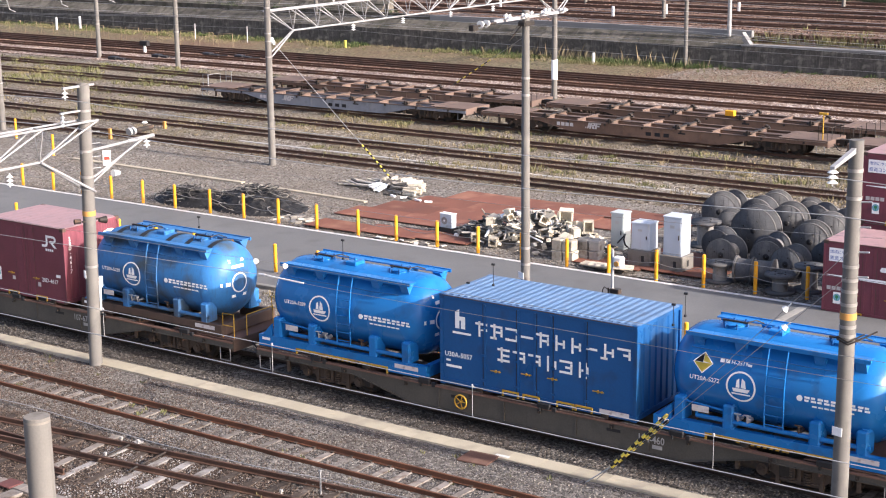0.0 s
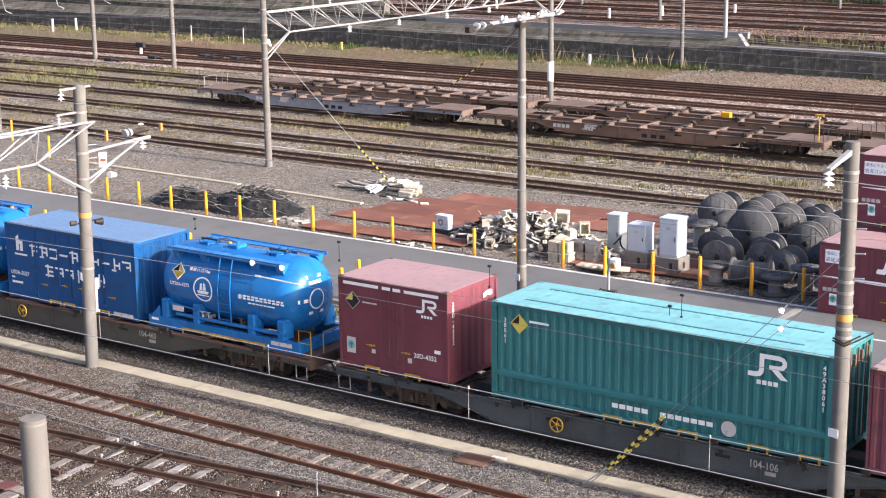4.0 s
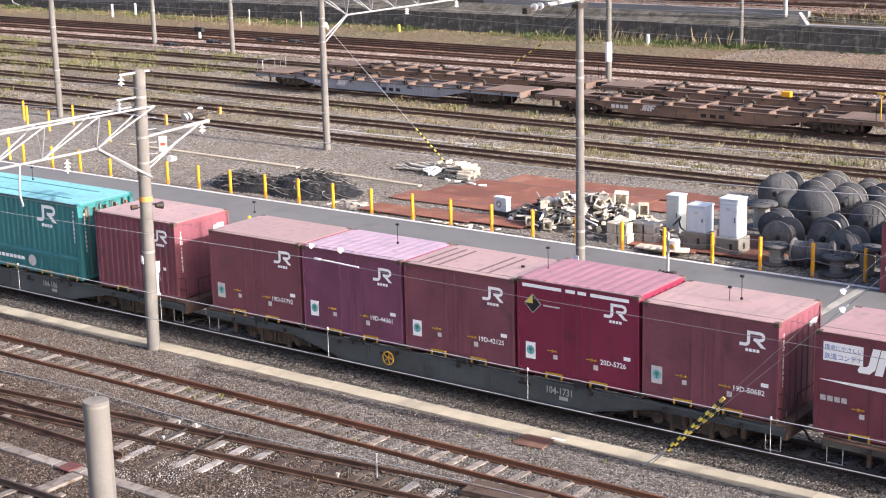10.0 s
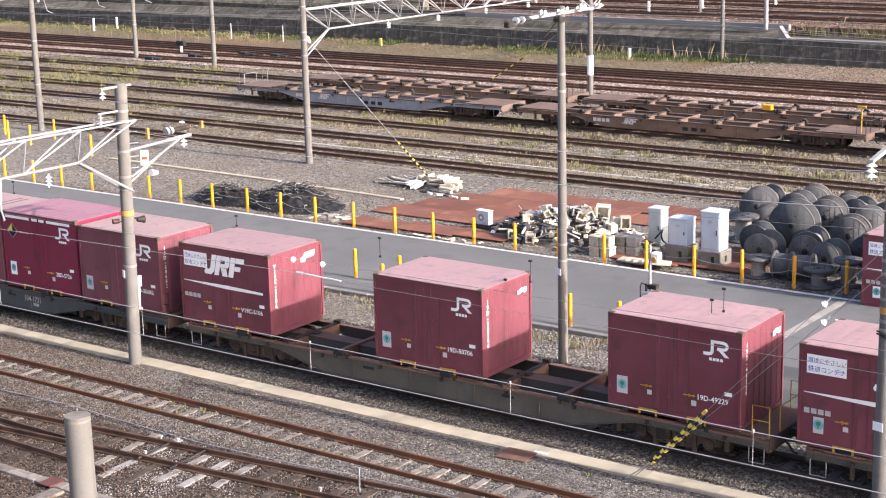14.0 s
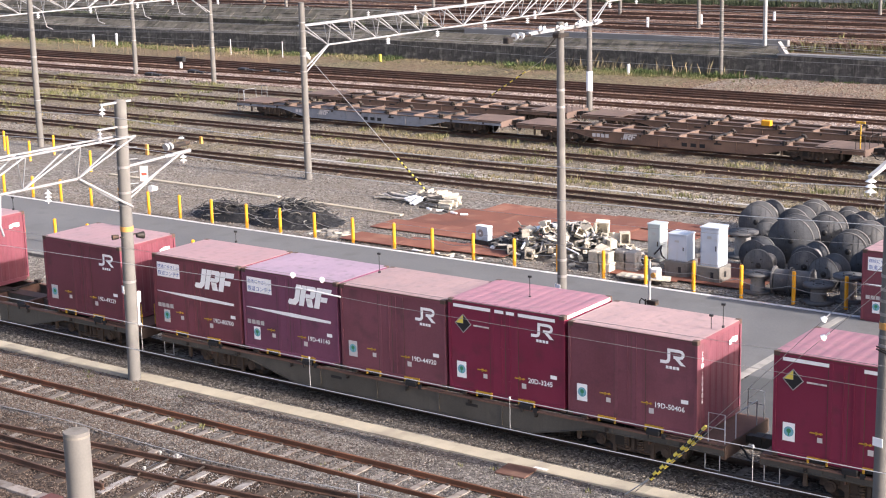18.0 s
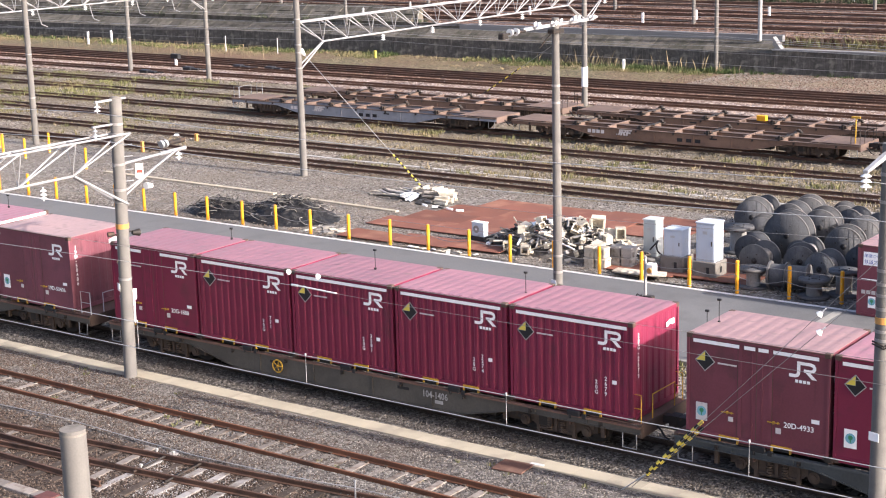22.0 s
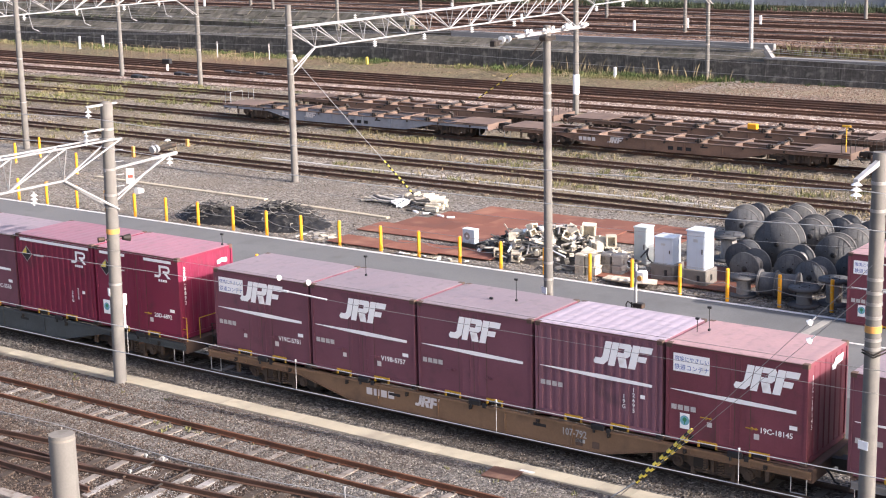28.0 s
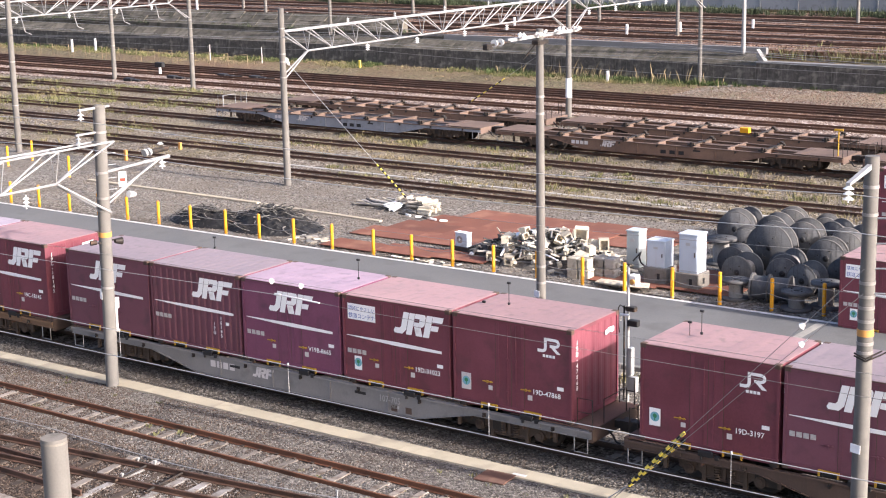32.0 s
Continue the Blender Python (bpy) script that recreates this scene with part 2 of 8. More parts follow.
def loose(name, tones):
    """Single broken stones, each with a tone of its own."""
    m = bpy.data.materials.new(name)
    m.use_nodes = True
    n, l = m.node_tree.nodes, m.node_tree.links
    geo, cr = n.new("ShaderNodeNewGeometry"), n.new("ShaderNodeValToRGB")
    els = cr.color_ramp.elements
    els[0].color, els[1].color = (*tones[0], 1), (*tones[-1], 1)
    for i, t in enumerate(tones[1:-1]):
        els.new((i + 1) / (len(tones) - 1)).color = (*t, 1)
    l.new(geo.outputs["Random Per Island"], cr.inputs[0])
    l.new(cr.outputs[0], n["Principled BSDF"].inputs["Base Color"])
    n["Principled BSDF"].inputs["Roughness"].default_value = 0.9
    return m


M["stone_grey"] = loose("loose_grey_stone", ((0.075, 0.068, 0.06), (0.13, 0.118, 0.106), (0.17, 0.156, 0.141), (0.215, 0.2, 0.182), (0.30, 0.282, 0.26)))
M["stone_brown"] = loose("loose_brown_stone", ((0.035, 0.024, 0.018), (0.07, 0.048, 0.036), (0.108, 0.076, 0.058), (0.19, 0.15, 0.122)))
M["stone_pink"] = loose("loose_rusty_stone", ((0.10, 0.07, 0.055), (0.22, 0.16, 0.13), (0.36, 0.285, 0.245), (0.56, 0.485, 0.44)))
M["stone_soil"] = loose("loose_soil_stone", ((0.06, 0.05, 0.042), (0.145, 0.122, 0.10), (0.20, 0.17, 0.14), (0.33, 0.285, 0.24)))
# Oily stones, toned down to carry the train's shadow as well.
M["stone_oily_shade"] = loose("loose_oily_shade_stone", ((0.028, 0.025, 0.022), (0.06, 0.053, 0.047), (0.095, 0.085, 0.075), (0.2, 0.182, 0.165)))
M["stone_white"] = loose("lime_stained_stone", ((0.16, 0.15, 0.148), (0.28, 0.27, 0.268), (0.4, 0.39, 0.388)))
M["stone_dark"] = loose("loose_dark_rusty_stone", ((0.045, 0.028, 0.021), (0.12, 0.073, 0.052), (0.18, 0.112, 0.082), (0.36, 0.26, 0.205)))


# ---- shapes ----
class Shape:
    """Loose pieces of one part: corner points and faces."""

    def __init__(self):
        self.v, self.f, self.s = [], [], []

    def add(self, pts, faces, smooth=False):
        k = len(self.v)
        self.v += [tuple(p) for p in pts]
        self.f += [tuple(i + k for i in f) for f in faces]
        self.s += [smooth] * len(faces)
        return self

    def box(self, x0, x1, y0, y1, z0, z1):
        return self.add([(x, y, z) for z in (z0, z1) for y in (y0, y1) for x in (x0, x1)],
                        [(0, 2, 3, 1), (4, 5, 7, 6), (0, 1, 5, 4), (2, 6, 7, 3), (0, 4, 6, 2), (1, 3, 7, 5)])

    def soft_box(self, x0, x1, y0, y1, z0, z1, c=0.02):
        """A box with chamfered upright and upper edges."""
        def ring(e, z):
            return [(x0 + e, y0, z), (x1 - e, y0, z), (x1, y0 + e, z), (x1, y1 - e, z), (x1 - e, y1, z), (x0 + e, y1, z), (x0, y1 - e, z), (x0, y0 + e, z)]
        a, b = ring(c, z0), ring(c, z1 - c)
        d = [(min(max(x, x0 + c), x1 - c), min(max(y, y0 + c), y1 - c), z1) for x, y, _ in ring(c, z1)]
        fs = [tuple(range(7, -1, -1)), tuple(range(16, 24))]
        for k in (0, 8):
            fs += [(k + i, k + (i + 1) % 8, k + 8 + (i + 1) % 8, k + 8 + i) for i in range(8)]
        return self.add(a + b + d, fs)

    def prism(self, pts, axis, a, b):
        """A flat outline pushed from a to b along an axis. The outline is in the two other axes, in order."""
        def at(p, q):
            return (q, *p) if axis == "x" else (p[0], q, p[1]) if axis == "y" else (*p, q)
        n = len(pts)
        self.add([at(p, a) for p in pts] + [at(p, b) for p in pts], [tuple(range(n)), tuple(range(2 * n - 1, n - 1, -1))])
        return self.add([at(p, a) for p in pts] + [at(p, b) for p in pts], [(i, n + i, n + (i + 1) % n, (i + 1) % n) for i in range(n)])

    def rod(self, p, q, r, r2=None, seg=8, caps=True):
        p, q = Vector(p), Vector(q)
        d = (q - p).normalized()
        u = d.orthogonal().normalized()
        w = d.cross(u)
        r2 = r if r2 is None else r2
        ring = [(u * math.cos(2 * math.pi * i / seg) + w * math.sin(2 * math.pi * i / seg)) for i in range(seg)]
        a, b = [p + e * r for e in ring], [q + e * r2 for e in ring]
        self.add(a + b, [(i, (i + 1) % seg, seg + (i + 1) % seg, seg + i) for i in range(seg)], seg > 5)
        if caps:
            self.add(a + b, [tuple(range(seg - 1, -1, -1)), tuple(range(seg, 2 * seg))])
        return self

    def line(self, pts, r, seg=5):
        """One bent tube through the points."""
        pts = [Vector(p) for p in pts]
        pts = [p for i, p in enumerate(pts) if i == 0 or (p - pts[i - 1]).length > 1e-6]
        rings, u = [], None
        for i, p in enumerate(pts):
            d = (pts[min(i + 1, len(pts) - 1)] - pts[max(i - 1, 0)]).normalized()
            u = (u - d * u.dot(d)).normalized() if u and (u - d * u.dot(d)).length > 1e-4 else d.orthogonal().normalized()
            w = d.cross(u)
            rings += [p + (u * math.cos(2 * math.pi * k / seg) + w * math.sin(2 * math.pi * k / seg)) * r for k in range(seg)]
        n = len(pts)
        fs = [(j * seg + k, j * seg + (k + 1) % seg, (j + 1) * seg + (k + 1) % seg, (j + 1) * seg + k) for j in range(n - 1) for k in range(seg)]
        return self.add(rings, fs, True)

    def lathe(self, prof, m=None, seg=16):
        """Rings (along x, radius) about the x axis, then moved by m."""
        m = m or Matrix()
        pts = [m @ Vector((x, r * math.cos(2 * math.pi * i / seg), r * math.sin(2 * math.pi * i / seg))) for x, r in prof for i in range(seg)]
        return self.add(pts, [(j * seg + i, (j + 1) * seg + i, (j + 1) * seg + (i + 1) % seg, j * seg + (i + 1) % seg) for j in range(len(prof) - 1) for i in range(seg)], True)

    def mesh(self, name, material):
        me = bpy.data.meshes.new(name)
        me.from_pydata(self.v, [], self.f)
        me.polygons.foreach_set("use_smooth", self.s)
        me.materials.append(material)
        me.update()
        return me


KEPT = {}


def part(name, shape, material, parent=None, label="", at=None, key=None):
    """One mesh object. With a key, alike parts share one mesh; shape is then a function that makes it."""
    if key is not None:
        key = (name, key, material.name)
        if key not in KEPT:
            KEPT[key] = shape().mesh(name, material)
        me = KEPT[key]
    else:
        me = shape.mesh(name, material)
    ob = new(name, me)
    ob.parent = parent
    if at is not None:
        ob.matrix_basis = at
    if label:
        tagged(ob, label)
    return ob


def thing(name, label, category, at=None, group="", kind=""):
    ob = new(name)
    ob.empty_display_size = 0.3
    if at is not None:
        ob.matrix_basis = at
    return tagged(ob, label, category, group, kind)


def words(body, size, material, name="lettering", align="LEFT", squeeze=1.0):
    """A mesh of flat letters in the xz plane, facing -y."""
    key = ("words", body, size, align, material.name, squeeze)
    if key not in KEPT:
        cu = bpy.data.curves.new(name, "FONT")
        cu.body, cu.size, cu.align_x, cu.resolution_u, cu.fill_mode = body, size, align, 2, "FRONT"
        cu.space_line = 0.9
        cu.offset = size * 0.018 if body.isascii() else 0.0
        ob = bpy.data.objects.new(name, cu)
        me = bpy.data.meshes.new_from_object(ob)
        me.transform(Matrix.Rotation(radians(90), 4, "X") @ Matrix.Diagonal((squeeze, 1, 1, 1)))
        bpy.data.objects.remove(ob)
        me.materials.clear()
        me.materials.append(material)
        KEPT[key] = me
    return KEPT[key]


def lettering(body, size, material, parent, at, align="LEFT", squeeze=1.0, name="lettering"):
    ob = new(name, words(body, size, material, name, align, squeeze))
    ob.parent, ob.matrix_basis = parent, at
    return ob


def flat(pts, y=0.0, thick=0.004):
    """Thin painted or stuck-on shapes standing in the xz plane; pts: a list of outlines, listed anticlockwise seen from -y."""
    s = Shape()
    for p in pts:
        s.prism(p, "y", y - thick, y)
    return s


MOVING = []          # things that run with the train
ROLLING = []         # wheelsets that turn


# ---- the train: paints ----
def paint(name, c, rough=0.45, rust=0.25, fade=0.12):
    return mat(name, c, rough, var=fade, scale=0.9, fine=22, bump=0.06, dirt=tuple(0.6 * x + 0.014 for x in c), dirty=0.2, dirt_scale=1.6, streak=tuple(0.62 * x + 0.008 for x in c), streaky=rust, rnd=0.08)


# Roof coat: faded, dusty paint with the sky's reflection mixed into its colour.
def roof_paint_and_sheen(name, c):
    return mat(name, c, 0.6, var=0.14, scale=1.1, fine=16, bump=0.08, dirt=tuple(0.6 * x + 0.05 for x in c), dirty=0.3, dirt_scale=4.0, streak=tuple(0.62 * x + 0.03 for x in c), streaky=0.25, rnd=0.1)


P = {
    "wine": paint("wine_red_paint", (0.176, 0.052, 0.070), 0.48, 0.35, 0.2),
    "brown": paint("brown_red_paint", (0.188, 0.065, 0.085), 0.5, 0.45, 0.22),
    "violet": paint("violet_red_paint", (0.187, 0.064, 0.113), 0.5, 0.4, 0.2),
    "lilac": paint("faded_violet_paint", (0.215, 0.098, 0.128), 0.6, 0.4, 0.18),
    "ruby": paint("fresh_red_paint", (0.198, 0.025, 0.058), 0.4, 0.1, 0.08),
    "plum": paint("plum_paint", (0.168, 0.066, 0.09), 0.5, 0.3),
    "teal": paint("teal_paint", (0.040, 0.185, 0.195), 0.4, 0.15),
    "navy": paint("navy_paint", (0.012, 0.085, 0.25), 0.35, 0.1),
    "azure": paint("azure_paint", (0.014, 0.165, 0.47), 0.25, 0.06, 0.08),
    "dull_azure": mat("dull_azure_paint", (0.035, 0.17, 0.42), 0.45, var=0.2, scale=0.8, fine=20, bump=0.06, dirt=(0.06, 0.085, 0.11), dirty=0.5, dirt_scale=1.1, streak=(0.05, 0.06, 0.065), streaky=0.7),
    "slate": paint("slate_wagon_paint", (0.066, 0.075, 0.079), 0.6, 0.6, 0.32),
    "dun": paint("dun_wagon_paint", (0.092, 0.084, 0.072), 0.7, 0.6, 0.32),
    "umber": paint("umber_wagon_paint", (0.098, 0.066, 0.052), 0.75, 0.5, 0.2),
    "ochre": paint("ochre_wagon_paint", (0.205, 0.125, 0.075), 0.7, 0.4, 0.2),
    "ash": paint("ash_wagon_paint", (0.24, 0.23, 0.225), 0.6, 0.35, 0.15),
    "old_rust": paint("rusted_wagon_paint", (0.195, 0.122, 0.088), 0.85, 0.5, 0.3),
    "blue_grey": paint("blue_grey_wagon_paint", (0.25, 0.26, 0.29), 0.7, 0.5, 0.2),
    "old_deck": paint("old_rusty_deck", (0.150, 0.105, 0.086), 0.9, 0.3, 0.35),
    "deck": paint("rusted_deck", (0.165, 0.095, 0.072), 0.85, 0.3, 0.3),
}
# Paler than the walls: fading, plus sky sheen painted into the colour.
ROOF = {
    "wine": roof_paint_and_sheen("faded_sheen_pink_roof", (0.348, 0.224, 0.230)),
    "brown": roof_paint_and_sheen("faded_sheen_salmon_roof", (0.360, 0.249, 0.241)),
    "violet": roof_paint_and_sheen("faded_sheen_lilac_roof", (0.375, 0.275, 0.345)),
    "lilac": roof_paint_and_sheen("pale_lilac_roof", (0.406, 0.345, 0.406)),
    "ruby": roof_paint_and_sheen("red_pink_roof", (0.312, 0.158, 0.193)),
    "plum": roof_paint_and_sheen("dusty_sheen_pink_roof", (0.260, 0.209, 0.231)),
    "teal": roof_paint_and_sheen("cyan_roof", (0.190, 0.459, 0.499)),
    "navy": roof_paint_and_sheen("blue_roof", (0.099, 0.174, 0.301)),
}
MARK = M["white"]
DULL_MARK = M["old_white"]
RIB_GAP = mat("dark_roof_strip", (0.15, 0.105, 0.108), 0.8, var=0.4, scale=3, fine=20, bump=0.1)
SIGN = mat("worn_sign_white", (0.50, 0.47, 0.46), 0.6, var=0.3, scale=12, fine=40, bump=0.05)


# ---- the train: containers ----
def ribbed(x0, x1, n, y, depth, z0, z1, axis="x"):
    """An upright wall with n trapezoid ribs, its outer face at y and its troughs depth further in (towards +y)."""
    s = Shape()
    step = (x1 - x0) / n
    xs = []
    for i in range(n):
        a = x0 + i * step
        xs += [(a, depth), (a + step * 0.14, 0), (a + step * 0.5, 0), (a + step * 0.64, depth)]
    xs.append((x1, depth))
    pts = []
    for z in (z0, z1):
        pts += [((x, y + d, z) if axis == "x" else (y - d, x, z)) for x, d in xs]
    k = len(xs)
    return s.add(pts, [(i, i + 1, k + i + 1, k + i) for i in range(k - 1)])


def box_frame(c, L, W, H, m, post=0.07, iron=None):
    """Corner posts, edge rails and corner castings, each a part of its own."""
    k = (round(L, 2), H, post)
    for sx in (-1, 1):
        for sy in (-1, 1):
            part("corner_post", lambda: Shape().box(-post / 2, post / 2, -post / 2, post / 2, 0.0, H), m, c, at=pose(sx * (L - post) / 2, sy * (W - post) / 2, 0), key=k)
            for z in (0.0, H - 0.1):
                part("corner_casting", lambda: Shape().soft_box(-0.085, 0.085, -0.075, 0.075, 0, 0.115, 0.015), iron or P["umber"], c, at=pose(sx * (L / 2 - 0.077), sy * (W / 2 - 0.067), z), key=0)
    for sy in (-1, 1):
        for z, h, nm in ((H - 0.09, 0.086, "top_rail"), (0.02, 0.13, "bottom_rail")):
            part(nm, lambda: Shape().box(-L / 2 + post, L / 2 - post, -0.032, 0.032, 0, h), m, c, at=pose(0, sy * (W / 2 - 0.028), z), key=(k, nm))
        # Dark strip that draws the shadow line below the roof's edge.
        part("roof_edge", lambda: Shape().box(-L / 2 + 0.1, L / 2 - 0.1, -0.006, 0.006, 0, 0.022), P["umber"], c, at=pose(0, sy * (W / 2 + 0.007), H - 0.026), key=k)
    for sx in (-1, 1):
        for z, h, nm in ((H - 0.09, 0.086, "end_top_rail"), (0.02, 0.13, "end_bottom_rail")):
            part(nm, lambda: Shape().box(-0.032, 0.032, -W / 2 + post, W / 2 - post, 0, h), m, c, at=pose(sx * (L / 2 - 0.028), 0, z), key=(k, nm))


def roof_shape(L, W, H, ribs, rise=0.024):
    """A sheet that covers the top rails, with ribs pressed across it."""
    s = Shape()
    s.box(-L / 2 + 0.012, L / 2 - 0.012, -W / 2 + 0.012, W / 2 - 0.012, H - 0.003, H + 0.006)
    step = L / ribs
    for i in range(ribs):
        x = -L / 2 + step * (i + 0.5)
        s.prism([(x - step * 0.4, H + 0.006), (x + step * 0.4, H + 0.006), (x + step * 0.16, H + rise), (x - step * 0.16, H + rise)], "y", -W / 2 + 0.08, W / 2 - 0.08)
    return s


def stroke(pts, w):
    """The outlines of a bent band of width w, one four-sided piece for each stretch."""
    q = [Vector(p) for p in pts]
    sides = []
    for k, p in enumerate(q):
        a, b = q[max(k - 1, 0)], q[min(k + 1, len(q) - 1)]
        d = (b - a).normalized()
        e = (q[min(k + 1, len(q) - 1)] - p) if k < len(q) - 1 else (p - a)
        m = w / 2 / max(0.5, abs(d.dot(e.normalized())))
        sides.append((p + Vector((d.y, -d.x)) * m, p - Vector((d.y, -d.x)) * m))
    return [[tuple(r0), tuple(r1), tuple(l1), tuple(l0)] for (r0, l0), (r1, l1) in zip(sides, sides[1:])]


def hook_mark():
    """Two bent bands of a railway mark, 0.7 wide and 0.4 high, and a row of small blocks below."""
    a = stroke([(0.0, 0.04), (0.15, 0.04), (0.205, 0.058), (0.235, 0.098), (0.24, 0.15), (0.24, 0.40)], 0.082)
    b = stroke([(0.24, 0.361), (0.54, 0.361), (0.605, 0.342), (0.635, 0.298), (0.635, 0.254), (0.605, 0.21), (0.54, 0.19), (0.37, 0.19)], 0.076)
    leg = [[(0.41, 0.153), (0.53, 0.153), (0.70, 0.0), (0.575, 0.0)]]
    small = [[(0.16 + i * 0.098, -0.125), (0.235 + i * 0.098, -0.125), (0.235 + i * 0.098, -0.05), (0.16 + i * 0.098, -0.05)] for i in range(4)]
    return flat([*a, *b, *leg, *small])


def slant_mark():
    """Three bold leaning blocks, 1.6 wide and 0.55 high."""
    blocks = [[(0.0, 0.10), (0.10, 0.0), (0.60, 0.0), (0.80, 0.2), (0.80, 1.0), (0.44, 1.0), (0.44, 0.34), (0.36, 0.26), (0.06, 0.26)],
              [(0.84, 0.0), (1.21, 0.0), (1.21, 1.0), (0.84, 1.0)], [(1.23, 0.78), (1.56, 0.78), (1.56, 1.0), (1.23, 1.0)], [(1.56, 0.42), (1.80, 0.42), (1.93, 0.52), (1.93, 0.9), (1.83, 1.0), (1.56, 1.0)],
              [(1.23, 0.42), (1.56, 0.42), (1.56, 0.61), (1.23, 0.61)], [(1.50, 0.0), (1.93, 0.0), (1.72, 0.4), (1.28, 0.4)],
              [(1.97, 0.0), (2.36, 0.0), (2.36, 1.0), (1.97, 1.0)], [(2.38, 0.74), (3.04, 0.74), (3.06, 1.0), (2.38, 1.0)], [(2.38, 0.34), (2.84, 0.34), (2.86, 0.58), (2.38, 0.58)]]
    return flat([[((x + 0.28 * z) * 0.515, z * 0.63) for x, z in p] for p in blocks])


def wedge(L):
    return flat([[(0, 0.075), (L * 0.3, 0.03), (L * 0.55, 0.0), (L, 0.0), (L, 0.075), (L * 0.55, 0.115), (L * 0.3, 0.105), (0, 0.09)]])


def dashes(spans, h=0.09):
    return flat([[(a, 0), (b, 0), (b, h), (a, h)] for a, b in spans])


def fork_pocket():
    s = Shape()
    for x0, x1, z0, z1 in ((-0.26, 0.26, 0.095, 0.14), (-0.26, -0.215, -0.02, 0.095), (0.215, 0.26, -0.02, 0.095)):
        s.box(x0, x1, -0.035, 0.0, z0, z1)
    return s


def lock_handle():
    return Shape().box(-0.16, 0.16, -0.032, -0.012, -0.008, 0.014).box(-0.02, 0.02, -0.04, 0.0, -0.035, 0.035).box(0.1, 0.125, -0.035, 0.0, -0.02, 0.03)


def diamond():
    r = 0.27
    return (flat([[(-r, 0), (0, -r), (r, 0), (0, r)]], 0, 0.003),
            flat([[(-r * .88, -0.004), (0, -r * .88), (r * .88, 0), (0.004, r * .88), (0.004, -0.004)]], -0.0035, 0.002),
            flat([[(-r * .86, 0.004), (-0.004, 0.004), (-0.004, r * .86)]], -0.0035, 0.002))


def face(dx, z, y):
    return pose(dx, y, z)


def door_fittings(c, H, W, m):
    for a, w, d in ((-0.435, 0.10, 0.010), (0.36, 0.09, 0.012)):
        part("door_post", lambda: Shape().box(-w / 2, w / 2, -d, 0.0, 0.17, H - 0.1), m, c, at=pose(a, -W / 2 + 0.018, 0), key=(H, w))
    for a in (-0.492, 0.0, 0.412):
        part("door_seam", lambda: seam(H), P["umber"], c, at=pose(a, -W / 2 + 0.0135, 0), key=H)
    for a in (-0.12, 0.14):
        part("lock_rod", lambda: Shape().box(-0.014, 0.014, -0.012, 0.0, 0.17, H - 0.1).box(-0.04, 0.04, -0.014, 0.0, 0.5, 0.56).box(-0.04, 0.04, -0.014, 0.0, 1.4, 1.46), m, c, at=pose(a, -W / 2 + 0.014, 0), key=H)


def seam(h):
    return Shape().box(-0.007, 0.007, -0.003, 0.0, 0.14, h - 0.09)


def end_marks(c, L, H, W, number, blob):
    if number:
        lettering("\n".join(number), 0.17, MARK, c, pose(L / 2 + 0.012, -W / 2 + 0.26, H - 0.42, 0, 0, 90), "CENTER", name="number")
    if blob == 2:
        part("end_badge", lambda: flat([[(0.0, 0.0), (0.13, 0.0), (0.15, 0.04), (0.3, 0.04), (0.32, 0.0), (0.45, 0.02), (0.45, 0.15), (0.16, 0.17), (0.14, 0.14), (0.0, 0.12)]]), MARK, c, "small white badge", pose(L / 2 + 0.012, 0.5, H - 0.5, 0, 0, 90), key=2)
    if blob == 1:
        part("end_badge", lambda: flat([[(0.0, 0.02), (0.2, 0.0), (0.26, 0.1), (0.62, 0.12), (0.68, 0.3), (0.2, 0.28), (0.12, 0.17), (0.0, 0.15)]]), MARK, c, "white badge", pose(L / 2 + 0.012, 0.2, H - 0.5, 0, 0, 90), key=blob)


